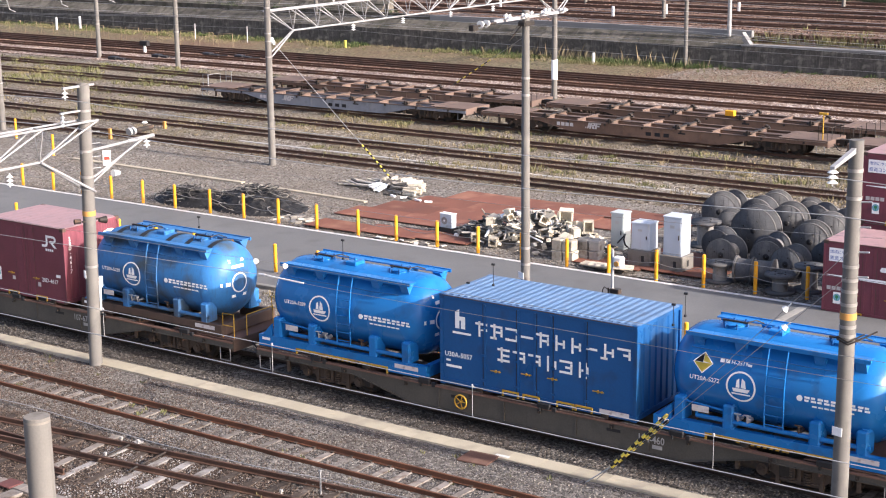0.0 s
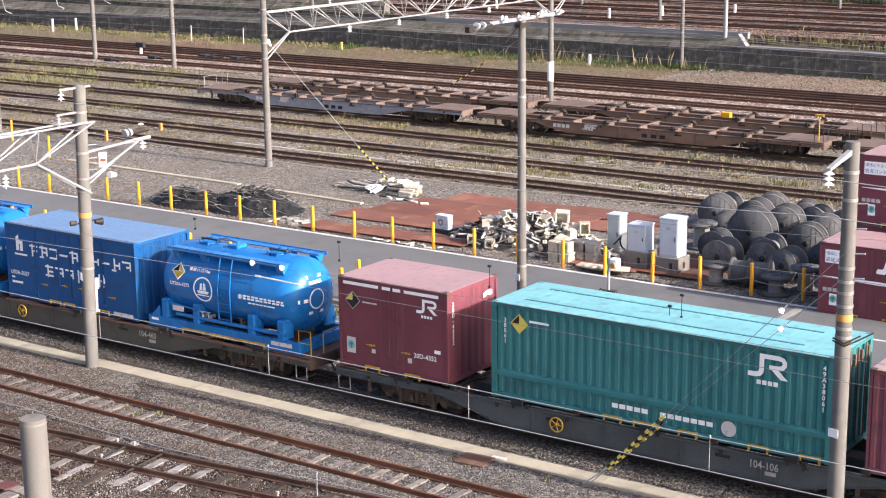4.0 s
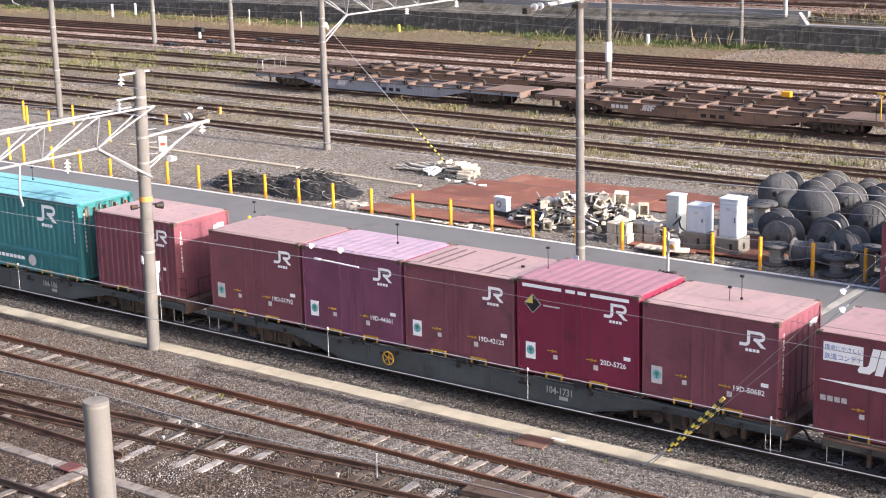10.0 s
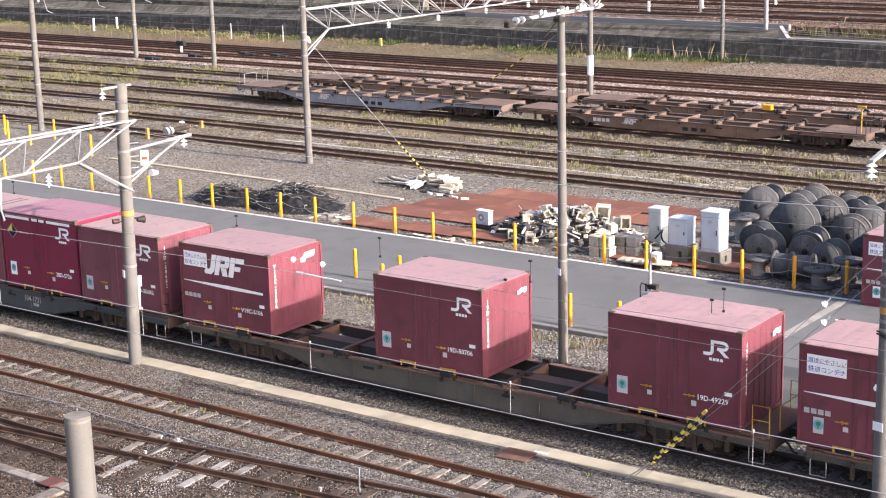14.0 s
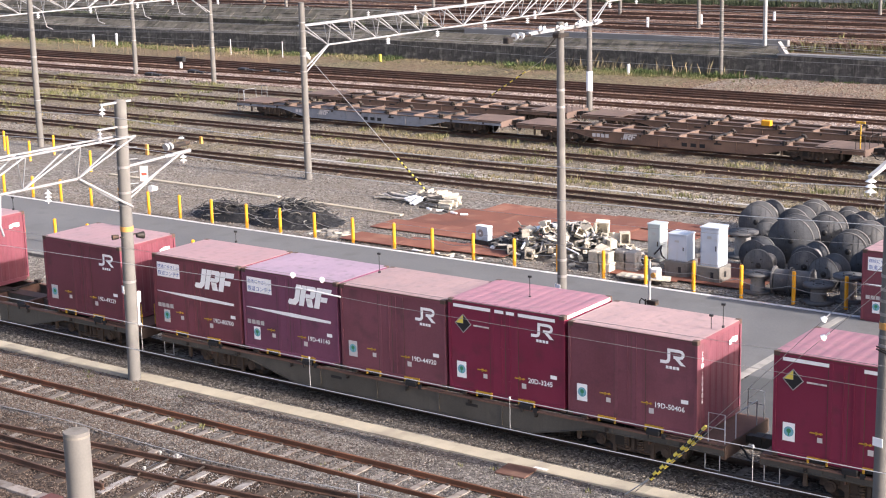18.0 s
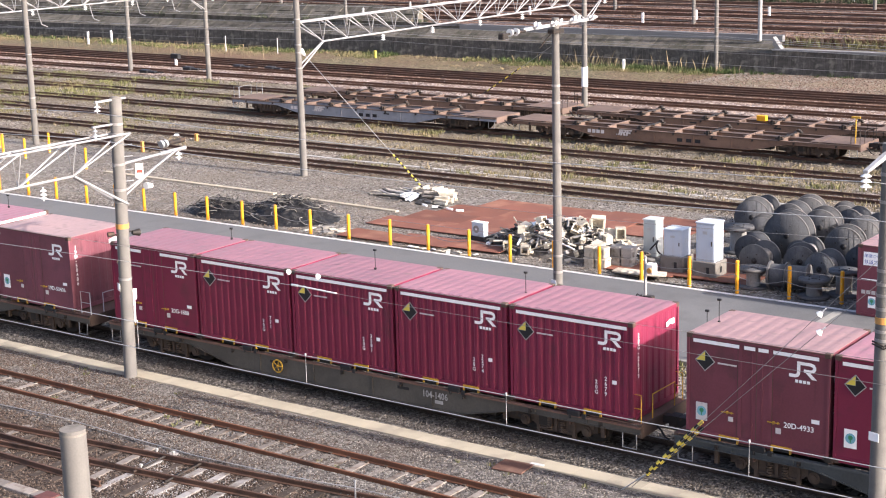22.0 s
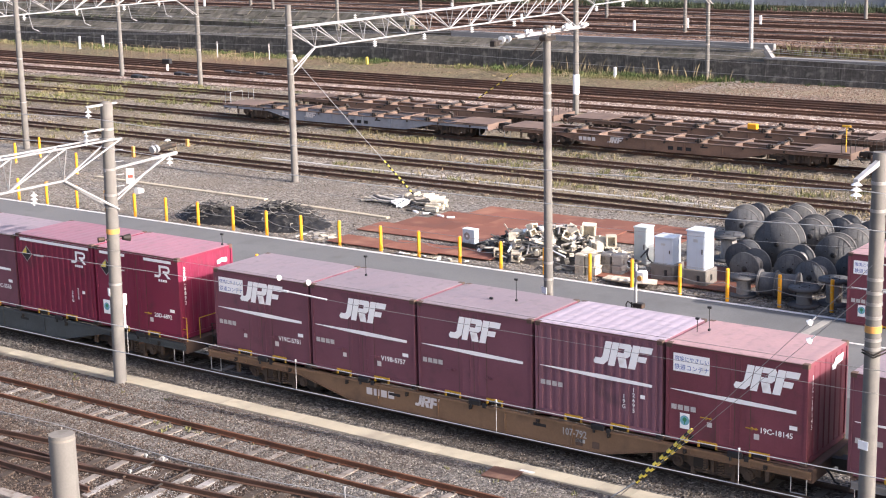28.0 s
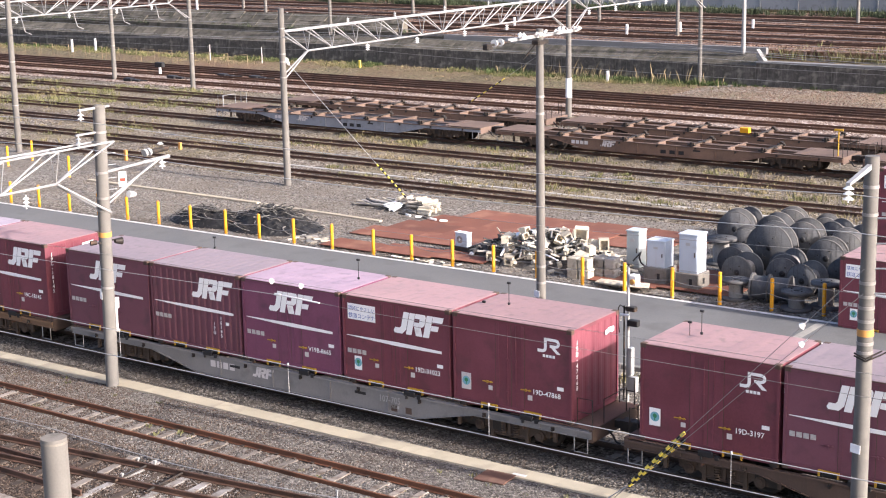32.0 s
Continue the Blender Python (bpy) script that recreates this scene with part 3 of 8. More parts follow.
def container(kind, color, x, number="", mark="hook", sticker=0, badge=False, top="", roof_ribs=False, dark_gaps=(), end_blob=2, L=3.715, H=2.5, where=None, moving=True):
    """A freight container twelve feet long. kind: doors (two leaves in the long side) or ribs (corrugated sides)."""
    W = 2.45
    pm, rm = P[color], ROOF[color]
    names = {"wine": "wine-red", "brown": "brown-red", "violet": "violet-red", "lilac": "faded violet", "ruby": "bright dark-red", "plum": "plum-coloured"}
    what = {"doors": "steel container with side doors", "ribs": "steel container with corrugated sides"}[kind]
    extra = {"hook": "white mark", "slant": "slanting white mark"}[mark]
    c = thing("freight_container", f"{names[color]} {what}, {extra}", "container", where or pose(x + L / 2, 0, 1.0), group="containers on the train" if moving else "stacked containers")
    dims = (round(L, 2), H)
    box_frame(c, L, W, H, pm)
    part("roof", lambda: roof_shape(L, W, H, 11, 0.013 if roof_ribs else 0.0095), rm, c, "faded dusty roof, paled for the sky's sheen", key=(dims, roof_ribs))
    # Darker strips across the roof in the chosen gaps between ribs.
    for k in dark_gaps:
        part("grime_strip", lambda: Shape().box(-0.05, 0.05, -W / 2 + 0.2, W / 2 - 0.35, 0.0, 0.003), RIB_GAP, c, "dark strip between roof ribs", pose(-L / 2 + L * k / 11, 0, H + 0.0065), key=0)
    part("floor", lambda: Shape().box(-L / 2 + 0.06, L / 2 - 0.06, -W / 2 + 0.06, W / 2 - 0.06, 0.03, 0.12), P["umber"], c, key=dims)
    for sx in (1, -1):
        part("end_wall", lambda: ribbed(-W / 2 + 0.06, W / 2 - 0.06, 7, L / 2 - 0.012, 0.02, 0.1, H - 0.05, "y"), pm, c, at=pose(0, 0, 0, 0, 0, 0 if sx > 0 else 180), key=dims)
    if kind == "doors":
        part("side_wall", lambda: Shape().box(-L / 2 + 0.06, -0.46, -W / 2 + 0.018, -W / 2 + 0.05, 0.1, H - 0.05), pm, c, key=(dims, 1))
        part("side_wall", lambda: Shape().box(0.40, L / 2 - 0.06, -W / 2 + 0.018, -W / 2 + 0.05, 0.1, H - 0.05), pm, c, key=(dims, 2))
        part("side_wall", lambda: Shape().box(-L / 2 + 0.06, L / 2 - 0.06, W / 2 - 0.05, W / 2 - 0.018, 0.1, H - 0.05), pm, c, key=(dims, 3))
        part("door_leaf", lambda: Shape().box(-0.455, -0.006, -W / 2 + 0.014, -W / 2 + 0.05, 0.12, H - 0.06), pm, c, key=(dims, 1))
        part("door_leaf", lambda: Shape().box(0.006, 0.395, -W / 2 + 0.014, -W / 2 + 0.05, 0.12, H - 0.06), pm, c, key=(dims, 2))
        door_fittings(c, H, W, pm)
    else:
        for sy in (0, 180):
            part("side_wall", lambda: ribbed(-L / 2 + 0.06, L / 2 - 0.06, 14, -W / 2 + 0.01, 0.04, 0.1, H - 0.05), pm, c, at=pose(0, 0, 0, 0, 0, sy), key=(dims, 4))
    Y = -W / 2 + (0.001 if kind == "doors" else 0.006)
    fy = -W / 2 - 0.004
    for a in (-0.69, 0.68):
        # Thin black plate: the dark inside of the open pocket, drawn as colour.
        part("pocket_recess", lambda: Shape().box(-0.2, 0.2, -0.006, 0.0, 0.0, 0.115), M["black"], c, "", pose(a, fy, 0.0), key=0)
        part("fork_pocket", fork_pocket, M["yellow"], c, "yellow fork pocket frame", pose(a, fy, 0.0), key=0)
    if kind == "doors":
        for a, z in ((-0.74, 0.74), (0.47, 0.70)):
            part("lock_handle", lock_handle, pm if color == "plum" else M["yellow"], c, "painted lock handle" if color == "plum" else "yellow lock handle", pose(a, Y, z), key=0)
    if mark == "hook":
        part("mark", hook_mark, MARK, c, "white mark", pose(0.83, Y, H - 0.68), key="hook")
        if sticker:
            part("sticker", lambda: flat([[(-0.035, 0), (0.275, 0), (0.275, 0.46), (-0.035, 0.46)]]), MARK if sticker == 1 else DULL_MARK, c, "printed sticker", pose(-L / 2 + 0.3, Y, 0.42), key=0)
            part("sticker_print", lambda: Shape().lathe([(0, 0.001), (0, 0.128)], pose(0, 0, 0, 0, 0, 90), 14), M["sky_print"], c, "teal disc", pose(-L / 2 + 0.42, Y - 0.006, 0.66), key=0)
            part("sticker_tree", lambda: Shape().lathe([(0, 0.001), (0, 0.06)], pose(0, 0, 0.02, 0, 0, 90), 9).box(-0.014, 0.014, -0.002, 0.0, -0.1, -0.03), M["green"], c, "green tree print", pose(-L / 2 + 0.42, Y - 0.008, 0.66), key=0)
    else:
        part("mark", slant_mark, MARK, c, "slanting white mark", pose((0.1 if not moving else -0.05 if number.startswith("19") else -0.82) if kind == "doors" else -0.12, Y, H - 0.85), key="slant")
        part("stripe", lambda: wedge(3.3), MARK, c, "tapered white stripe", pose(-L / 2 + 0.14, Y, H - 1.24), key=0)
        for i in range(4):
            part("sign_bar", lambda: dashes([(0, 0.14)], 0.13), SIGN, c, "small pale bar", pose(-L / 2 + 0.16 + 0.175 * i, Y, 0.83), key=0)
        if sticker:
            part("sticker", lambda: flat([[(0, 0), (0.26, 0), (0.26, 0.4), (0, 0.4)]]), MARK if sticker == 1 else DULL_MARK, c, "printed sticker", pose(-L / 2 + 0.4, Y, 0.36), key=1)
            part("sticker_print", lambda: Shape().lathe([(0, 0.001), (0, 0.128)], pose(0, 0, 0, 0, 0, 90), 14), M["sky_print"], c, "teal disc", pose(-L / 2 + 0.53, Y - 0.006, 0.58), key=0)
            part("sticker_tree", lambda: Shape().lathe([(0, 0.001), (0, 0.06)], pose(0, 0, 0.02, 0, 0, 90), 9).box(-0.014, 0.014, -0.002, 0.0, -0.1, -0.03), M["green"], c, "green tree print", pose(-L / 2 + 0.53, Y - 0.008, 0.58), key=0)
    if badge:
        part("notice", lambda: flat([[(0, 0), (0.98, 0), (0.98, 0.46), (0, 0.46)]]), MARK, c, "white notice", pose(-L / 2 + 0.2, Y, H - 0.68), key=0)
        lettering("環境にやさしい", 0.135, M["blue_print"], c, pose(-L / 2 + 0.23, Y - 0.007, H - 0.40))
        lettering("鉄道コンテナ", 0.158, M["blue_print"], c, pose(-L / 2 + 0.23, Y - 0.007, H - 0.62))
    if top:
        spans = {"long": [(0.12, 3.45)], "cut": [(0.1, 1.32), (1.45, 1.74), (1.82, 2.08), (2.2, 3.35)], "split": [(0.15, 1.3), (2.15, 3.35)]}[top]
        for x0, x1 in spans:
            part("top_stripe", lambda: dashes([(x0, x1)]), MARK, c, "white stripe below the roof", pose(-L / 2 + 0.08, Y - 0.004, H - 0.2), key=(x0, x1))
        if number == "20D-3245":
            part("end_stripe", lambda: dashes([(0, 2.2)]), MARK, c, "white stripe below the roof", pose(L / 2 + 0.008, -1.1, H - 0.1, 0, 0, 90), key=0)
        for k, nm in zip(range(3), ("hazard_plate", "hazard_black", "hazard_yellow")):
            part(nm, lambda: diamond()[k], (M["faint"], M["black"], M["guard_yellow"])[k], c, "", pose(-L / 2 + 0.5, Y - 0.002, H - 0.64), key=k)
        part("small_line", lambda: dashes([(0, 0.5)], 0.04), DULL_MARK, c, "", pose(-L / 2 + 0.84, Y, H - 0.67), key=3)
    if number:
        if kind == "doors":
            lettering(number, 0.19, MARK, c, pose(0.72 if len(number) < 9 else 0.66, Y - 0.002, 0.63), name="number")
            part("label_plate", lambda: dashes([(0, 0.2)], 0.1), MARK, c, "", pose(1.42, Y, 0.85), key=4)
            part("label_plate", lambda: dashes([(0, 0.14)], 0.14), DULL_MARK, c, "", pose(0.52, Y, 0.44), key=5)
            part("label_plate", lambda: dashes([(0, 0.13)], 0.12), DULL_MARK, c, "", pose(-0.72, Y, 0.52), key=6)
        else:
            a, b = number.split("-")
            lettering("\n".join(a), 0.15, MARK, c, pose(0.78, Y - 0.002, 0.86), "CENTER", name="number")
            lettering("\n".join(b), 0.15, MARK, c, pose(1.06, Y - 0.002, 0.98 if len(b) < 5 else 1.06), "CENTER", name="number")
            part("label_plate", lambda: dashes([(0, 0.13)], 0.1), MARK, c, "", pose(1.25, Y, 0.92), key=7)
    end_marks(c, L, H, W, number, end_blob)
    if moving:
        MOVING.append(c)
    return c


def long_container(x):
    """A thirty-one-foot teal container with a rail along the lower third of its ribbed side."""
    L, W, H = 9.41, 2.45, 2.6
    c = thing("long_container", "long teal steel container with corrugated sides and a cyan roof, brightened for the sky's sheen", "container", pose(x + L / 2, 0, 1.0), group="containers on the train")
    pm = P["teal"]
    box_frame(c, L, W, H, pm, 0.16, pm)
    part("roof", roof_shape(L, W, H, 30, 0.0095), ROOF["teal"], c, "cyan roof, brightened for the sky's sheen")
    for y in (-0.62, 0.62):
        part("roof_seam", Shape().box(-L / 2 + 0.7, L / 2 - 1.0, y - 0.035, y + 0.035, H - 0.012, H + 0.02), P["teal"], c, "dark seam along the roof")
    for k in (0, 180):
        part("end_wall", lambda: ribbed(-W / 2 + 0.1, W / 2 - 0.1, 6, L / 2 - 0.05, 0.05, 0.1, H - 0.05, "y"), pm, c, at=pose(0, 0, 0, 0, 0, k), key="long")
        r = pose(0, 0, 0, 0, 0, k)
        part("side_wall", lambda: ribbed(-L / 2 + 0.16, L / 2 - 0.16, 34, -W / 2 + 0.03, 0.045, 0.78, H - 0.05), pm, c, at=r, key="long")
        part("lower_side", lambda: ribbed(-L / 2 + 0.16, L / 2 - 0.16, 34, -W / 2 + 0.045, 0.03, 0.1, 0.62), pm, c, at=r, key="long_low")
        part("side_rail", lambda: Shape().prism([(-W / 2 - 0.01, 0.62), (-W / 2 + 0.06, 0.6), (-W / 2 + 0.06, 0.8), (-W / 2 - 0.01, 0.72)], "x", L / 2 - 0.12, -L / 2 + 0.12), pm, c, at=r, key="long_rail")
    for i in range(4):
        part("lock_rod", lambda: Shape().rod((0, 0, 0.12), (0, 0, H - 0.1), 0.022, seg=8), P["old_rust"], c, "rusty lock rod", pose(L / 2 + 0.01, -0.78 + 0.52 * i, 0), key="long")
    for i in range(5):
        part("end_lock", Shape().box(L / 2 - 0.03, L / 2 + 0.05, -0.95 + 0.45 * i, -0.87 + 0.45 * i, H - 0.5, H - 0.2), P["old_rust"], c, "rusty roof latch")
    for a in (-1.05, 1.05, -0.2, 2.9, 4.2):
        part("fork_pocket", fork_pocket, M["yellow"], c, "yellow fork pocket frame", pose(a, -W / 2 - 0.012, 0.0), key=0)
    Y = -W / 2 + 0.026
    part("mark", hook_mark, MARK, c, "white mark", pose(2.55, Y, H - 0.76) @ Matrix.Scale(1.45, 4), key="hook")
    for k, nm in zip(range(3), ("hazard_plate", "hazard_black", "hazard_yellow")):
        part(nm, lambda: diamond()[k], (M["guard_yellow"], M["guard_yellow"], M["black"])[k], c, "", pose(-L / 2 + 0.85, Y, H - 0.5), key=("long", k))
    part("small_line", dashes([(0, 0.6)], 0.06), MARK, c, "", pose(-L / 2 + 1.15, Y, H - 0.42))
    for i in range(12):
        part("sign_bar", lambda: dashes([(0, 0.17)], 0.12), MARK, c, "small white bar", pose(-1.1 + i * 0.21 + (0.3 if i > 4 else 0), -W / 2 + 0.04, 0.34), key="long")
    part("round_badge", Shape().lathe([(0, 0.001), (0, 0.2)], pose(0, 0, 0, 0, 0, 90), 18), DULL_MARK, c, "pale round badge", pose(2.1, -W / 2 + 0.036, 0.38))
    lettering("\n".join("49A38061"), 0.16, MARK, c, pose(L / 2 - 0.24, -W / 2 - 0.012, H - 0.32), "CENTER", name="number")
    lettering("\n".join("38061"), 0.16, MARK, c, pose(-L / 2 + 0.42, -W / 2 + 0.02, H - 0.5), "CENTER", name="number")
    end_marks(c, L, H, W, "49A-38061", 0)
    MOVING.append(c)


def blue_box(x):
    """The navy twenty-foot box with large white signs."""
    L, W, H = 5.99, 2.45, 2.5
    c = thing("box_container", "navy blue steel container with white signs and ribbed roof", "container", pose(x + L / 2, 0, 1.0), group="containers on the train")
    pm = P["navy"]
    box_frame(c, L, W, H, pm, 0.1, pm)
    part("roof", roof_shape(L, W, H, 26), ROOF["navy"], c, "ribbed blue roof, lightened for the sky's sheen")
    for k in (0, 180):
        r = pose(0, 0, 0, 0, 0, k)
        part("end_wall", lambda: ribbed(-W / 2 + 0.08, W / 2 - 0.08, 7, L / 2 - 0.02, 0.035, 0.1, H - 0.05, "y"), pm, c, at=r, key="navy")
        part("side_wall", lambda: Shape().box(-L / 2 + 0.08, L / 2 - 0.08, -W / 2 + 0.02, -W / 2 + 0.05, 0.1, H - 0.05), pm, c, at=r, key="navy")
        for a in (-1.55, -0.5, 0.0, 0.5, 1.5):
            part("door_post", lambda: Shape().box(-0.035, 0.035, -0.02, 0.02, 0.16, H - 0.1), pm, c, at=r @ pose(a, -W / 2 + 0.02, 0), key="navy")
    for a in (-1.61, -0.56, 0.06, 0.56, 1.56):
        part("door_seam", lambda: Shape().box(-0.009, 0.009, -0.003, 0.0, 0.14, H - 0.09), M["iron"], c, "dark seam beside a door post", pose(a, -W / 2 + 0.019, 0), key="navy")
        for z in (0.3, 1.0, 1.75):
            part("hinge", lambda: Shape().box(-0.06, 0.06, -0.03, 0.0, -0.03, 0.03), pm, c, "", pose(a, -W / 2 + 0.014, z), key="navy")
    for a, z in ((-1.2, 0.62), (0.55, 0.72), (-0.25, 0.7), (1.9, 0.62)):
        part("lock_handle", lock_handle, M["yellow"], c, "yellow lock handle", pose(a, -W / 2 + 0.016, z), key=0)
    for a in (-0.72, -0.08, 0.95, 1.5):
        part("fork_pocket", fork_pocket, M["yellow"], c, "yellow fork pocket frame", pose(a, -W / 2 - 0.008, 0.03), key=0)
    Y = -W / 2 + 0.015

    bars = {"h": lambda: dashes([(0, 0.38)], 0.062), "s": lambda: dashes([(0, 0.2)], 0.062), "v": lambda: dashes([(0, 0.062)], 0.42), "u": lambda: dashes([(0, 0.062)], 0.22)}
    blocks = ["vhvs", "hvssu", "hhu", "h", "hvus", "vsu", "vsu", "h", "svus", "shu"], ["hhvs", "shu", "hus", "vu", "hhus", "vuvs"]
    spots = {"h": ((0, 0.32), (0, 0.03)), "s": ((0.17, 0.17), (0.0, 0.0)), "v": ((0.10, 0.0), (0.27, 0.0)), "u": ((0.32, 0.09), (0.03, 0.05))}
    for row, x0, z in ((blocks[0], -1.85, H - 1.0), (blocks[1], -1.15, H - 1.6)):
        for i, kinds in enumerate(row):
            seen = ""
            for q in kinds:
                a, b = (0.0, 0.18) if kinds == "h" else spots[q][min(seen.count(q), 1)]
                seen += q
                part("sign_bar", bars[q], MARK, c, "white painted bar", pose(x0 + 0.475 * i + a, Y, z + b), key=q)
    part("badge", flat([[(0, 0), (0.16, 0), (0.16, 0.25), (0.22, 0.25), (0.22, 0.0), (0.38, 0.0), (0.38, 0.38), (0.16, 0.38), (0.16, 0.6), (0, 0.5)], [(-0.1, -0.17), (0.6, -0.17), (0.6, -0.1), (-0.1, -0.1)]]), MARK, c, "white badge", pose(-2.5, Y, H - 0.88) @ Matrix.Diagonal((0.85, 1, 0.9, 1)))
    lettering("U30A-5057", 0.19, MARK, c, pose(-2.85, Y, 0.8), name="number")
    part("small_line", dashes([(0, 0.14)], 0.06), MARK, c, "", pose(-2.8, Y, 0.66))
    part("small_line", dashes([(0, 0.5)], 0.07), MARK, c, "", pose(-2.8, Y, 0.5))
    part("lower_plate", dashes([(0, 0.85)], 0.13), DULL_MARK, c, "", pose(1.95, -W / 2 - 0.006, 0.06))
    MOVING.append(c)


def tank(x, color="azure", number="UT20A-5272", hazard=False, plain=False):
    """A tank container: a long tank with domed ends in a low frame, with saddles, pipes, a ladder and a walkway."""
    L = 6.06
    c = thing("tank_container", f"{'dull' if plain else 'glossy'} blue tank container with walkway and pipes in a low frame", "tank container", pose(x + L / 2, 0, 1.0), group="tank containers on the train")
    pm = P[color]
    R, zc = 1.15, 1.44
    prof = [(-2.86, 0.02), (-2.84, 0.35), (-2.74, 0.72), (-2.58, 0.96), (-2.38, 1.10), (-2.15, R), (2.15, R), (2.38, 1.10), (2.58, 0.96), (2.74, 0.72), (2.84, 0.35), (2.86, 0.02)]
    part("tank_shell", Shape().lathe(prof, pose(0, 0, zc), 40), pm, c)
    for sy in (-1, 1):
        y0, y1 = sorted((sy * 1.22, sy * 1.04))
        base = Shape().box(-L / 2, L / 2, y0, y1, 0.12, 0.34)
        base.box(-L / 2, -1.62, y0, y1, 0.0, 0.12).box(1.72, L / 2, y0, y1, 0.0, 0.12)
        part("base_beam", base, pm if not plain else P["umber"], c)
    for sx in (-1, 1):
        x0, x1 = sorted((sx * L / 2, sx * (L / 2 - 0.18)))
        part("end_beam", Shape().box(x0, x1, -1.04, 1.04, 0.02, 0.34), pm if not plain else P["umber"], c)
    for sy in (-1, 1):
        for a in (-2.35, -1.05, 1.15, 2.3):
            y0, y1 = sorted((sy * 1.2, sy * 0.72))
            part("saddle", Shape().soft_box(a - 0.15, a + 0.15, y0, y1, 0.34, 0.92, 0.05), pm, c)
        pipe = Shape().rod((-1.9, sy * 1.13, 0.5), (2.5, sy * 1.13, 0.5), 0.06, seg=10)
        pipe.rod((-1.9, sy * 1.13, 0.5), (-1.9, sy * 1.13, 0.8), 0.035).rod((-2.2, sy * 1.14, 0.82), (-0.7, sy * 1.14, 0.72), 0.03)
        part("pipe", pipe, pm, c)
        if not plain:
            brace = Shape().box(-1.62, 1.72, sy * 1.226 - 0.006, sy * 1.226 + 0.006, 0.085, 0.135).box(-1.62, -1.56, sy * 1.226 - 0.006, sy * 1.226 + 0.006, -0.04, 0.085).box(1.66, 1.72, sy * 1.226 - 0.006, sy * 1.226 + 0.006, -0.12, 0.085)
            part("opening_edge", brace, M["yellow"], c, "yellow edge of the lifting opening")
            part("stripe_plate", Shape().box(-0.8, 0.55, sy * 1.20 - 0.01, sy * 1.20 + 0.01, 0.02, 0.1), M["yellow"], c, "yellow warning plate")
            for i in range(6):
                part("warning_stripe", lambda: Shape().prism([(0, 0.022), (0.07, 0.022), (0.13, 0.098), (0.06, 0.098)], "y", -0.004, 0.004), M["black"], c, "", pose(-0.5 + 0.16 * i, sy * 1.212, 0), key=0)
    # walkway over the top
    for sy in (-1, 1):
        part("walkway", Shape().box(-2.25, 2.3, sy * 0.82 - 0.17, sy * 0.82 + 0.17, 2.5, 2.53).box(-2.3, 2.35, sy * 0.99 - 0.02, sy * 0.99 + 0.02, 2.46, 2.56), pm, c)
        for a in (-2.0, -0.9, 1.1, 2.1):
            part("bracket", Shape().prism([(sy * 0.99, 2.5), (sy * 0.6, 2.5), (sy * 0.86, 2.2)], "x", a - 0.13, a + 0.13), pm, c)
    for a in (-1.45, 1.3):
        hatch = part("hatch", Shape().rod((a, 0, 2.5), (a, 0, 2.63), 0.25, seg=18).rod((a, 0, 2.63), (a, 0, 2.66), 0.29, 0.2, seg=18), pm, c, "bolted hatch")
        for i in range(6):
            an = i * math.pi / 3
            part("hatch_bolt", lambda: Shape().rod((0, 0, 2.53), (0, 0, 2.69), 0.028, seg=6), P["navy"], hatch, at=pose(a + 0.31 * math.cos(an), 0.31 * math.sin(an), 0), key=0)
        part("hatch_bar", Shape().box(a - 0.34, a + 0.34, -0.03, 0.03, 2.66, 2.70).line([(a + 0.3, 0.0, 2.68), (a + 0.45, 0.2, 2.72), (a + 0.55, 0.45, 2.6)], 0.018, 5), M["iron"], hatch, "dark closing bar")
    part("valve_box", Shape().soft_box(-0.5, -0.1, -0.25, 0.2, 2.56, 2.68, 0.03).rod((-0.3, 0.0, 2.6), (-0.3, 0.0, 2.74), 0.05), pm, c)
    # valves, plates and a hand line on the near side
    part("data_plate", Shape().box(-2.0, -1.55, -1.2, -1.19, 0.62, 0.78), DULL_MARK, c, "pale data plate")
    for a in (-0.8, -0.55, 0.75):
        part("valve", Shape().rod((a, -1.13, 0.5), (a, -1.16, 0.72), 0.03, seg=8).rod((a - 0.09, -1.17, 0.74), (a + 0.09, -1.17, 0.74), 0.02, seg=6).rod((a, -1.1, 0.58), (a, -0.9, 0.58), 0.06, seg=8), M["bogie"] if a > 0 else M["steel"], c, "small pipe valve")
    part("hand_line", Shape().line([(-2.1, -1.06, 2.2), (-1.0, -1.07, 2.18), (0.0, -1.07, 2.2), (1.0, -1.07, 2.18), (2.0, -1.06, 2.2)], 0.014, 5), P["navy"], c, "thin dark hand line")
    part("saddle_gusset", Shape().prism([(-2.9, 0.34), (-2.55, 0.34), (-2.55, 0.7)], "y", -1.2, -1.12), pm, c)
    # ladder on the near side
    lad = Shape()
    for a in (-0.12, 0.36):
        lad.line([(a, -1.16, 0.5), (a, -1.19, 1.5), (a, -1.1, 2.1), (a, -0.98, 2.5)], 0.022, 6)
    for i in range(7):
        lad.rod((-0.12, -1.175, 0.62 + 0.24 * i), (0.36, -1.175, 0.62 + 0.24 * i), 0.016, seg=5)
    part("ladder", lad, pm, c)

    def wrap(shape, name, m, dx, dz, label=""):
        """Lay a flat shape on the round tank."""
        for i, (px, py, pz) in enumerate(shape.v):
            h = pz + dz
            off = 0.006 if py > -0.003 else 0.012
            ang = (h - 0.0) / R
            shape.v[i] = (px + dx, -(R + off) * math.cos(ang), zc + (R + off) * math.sin(ang))
        return part(name, shape, m, c, label)

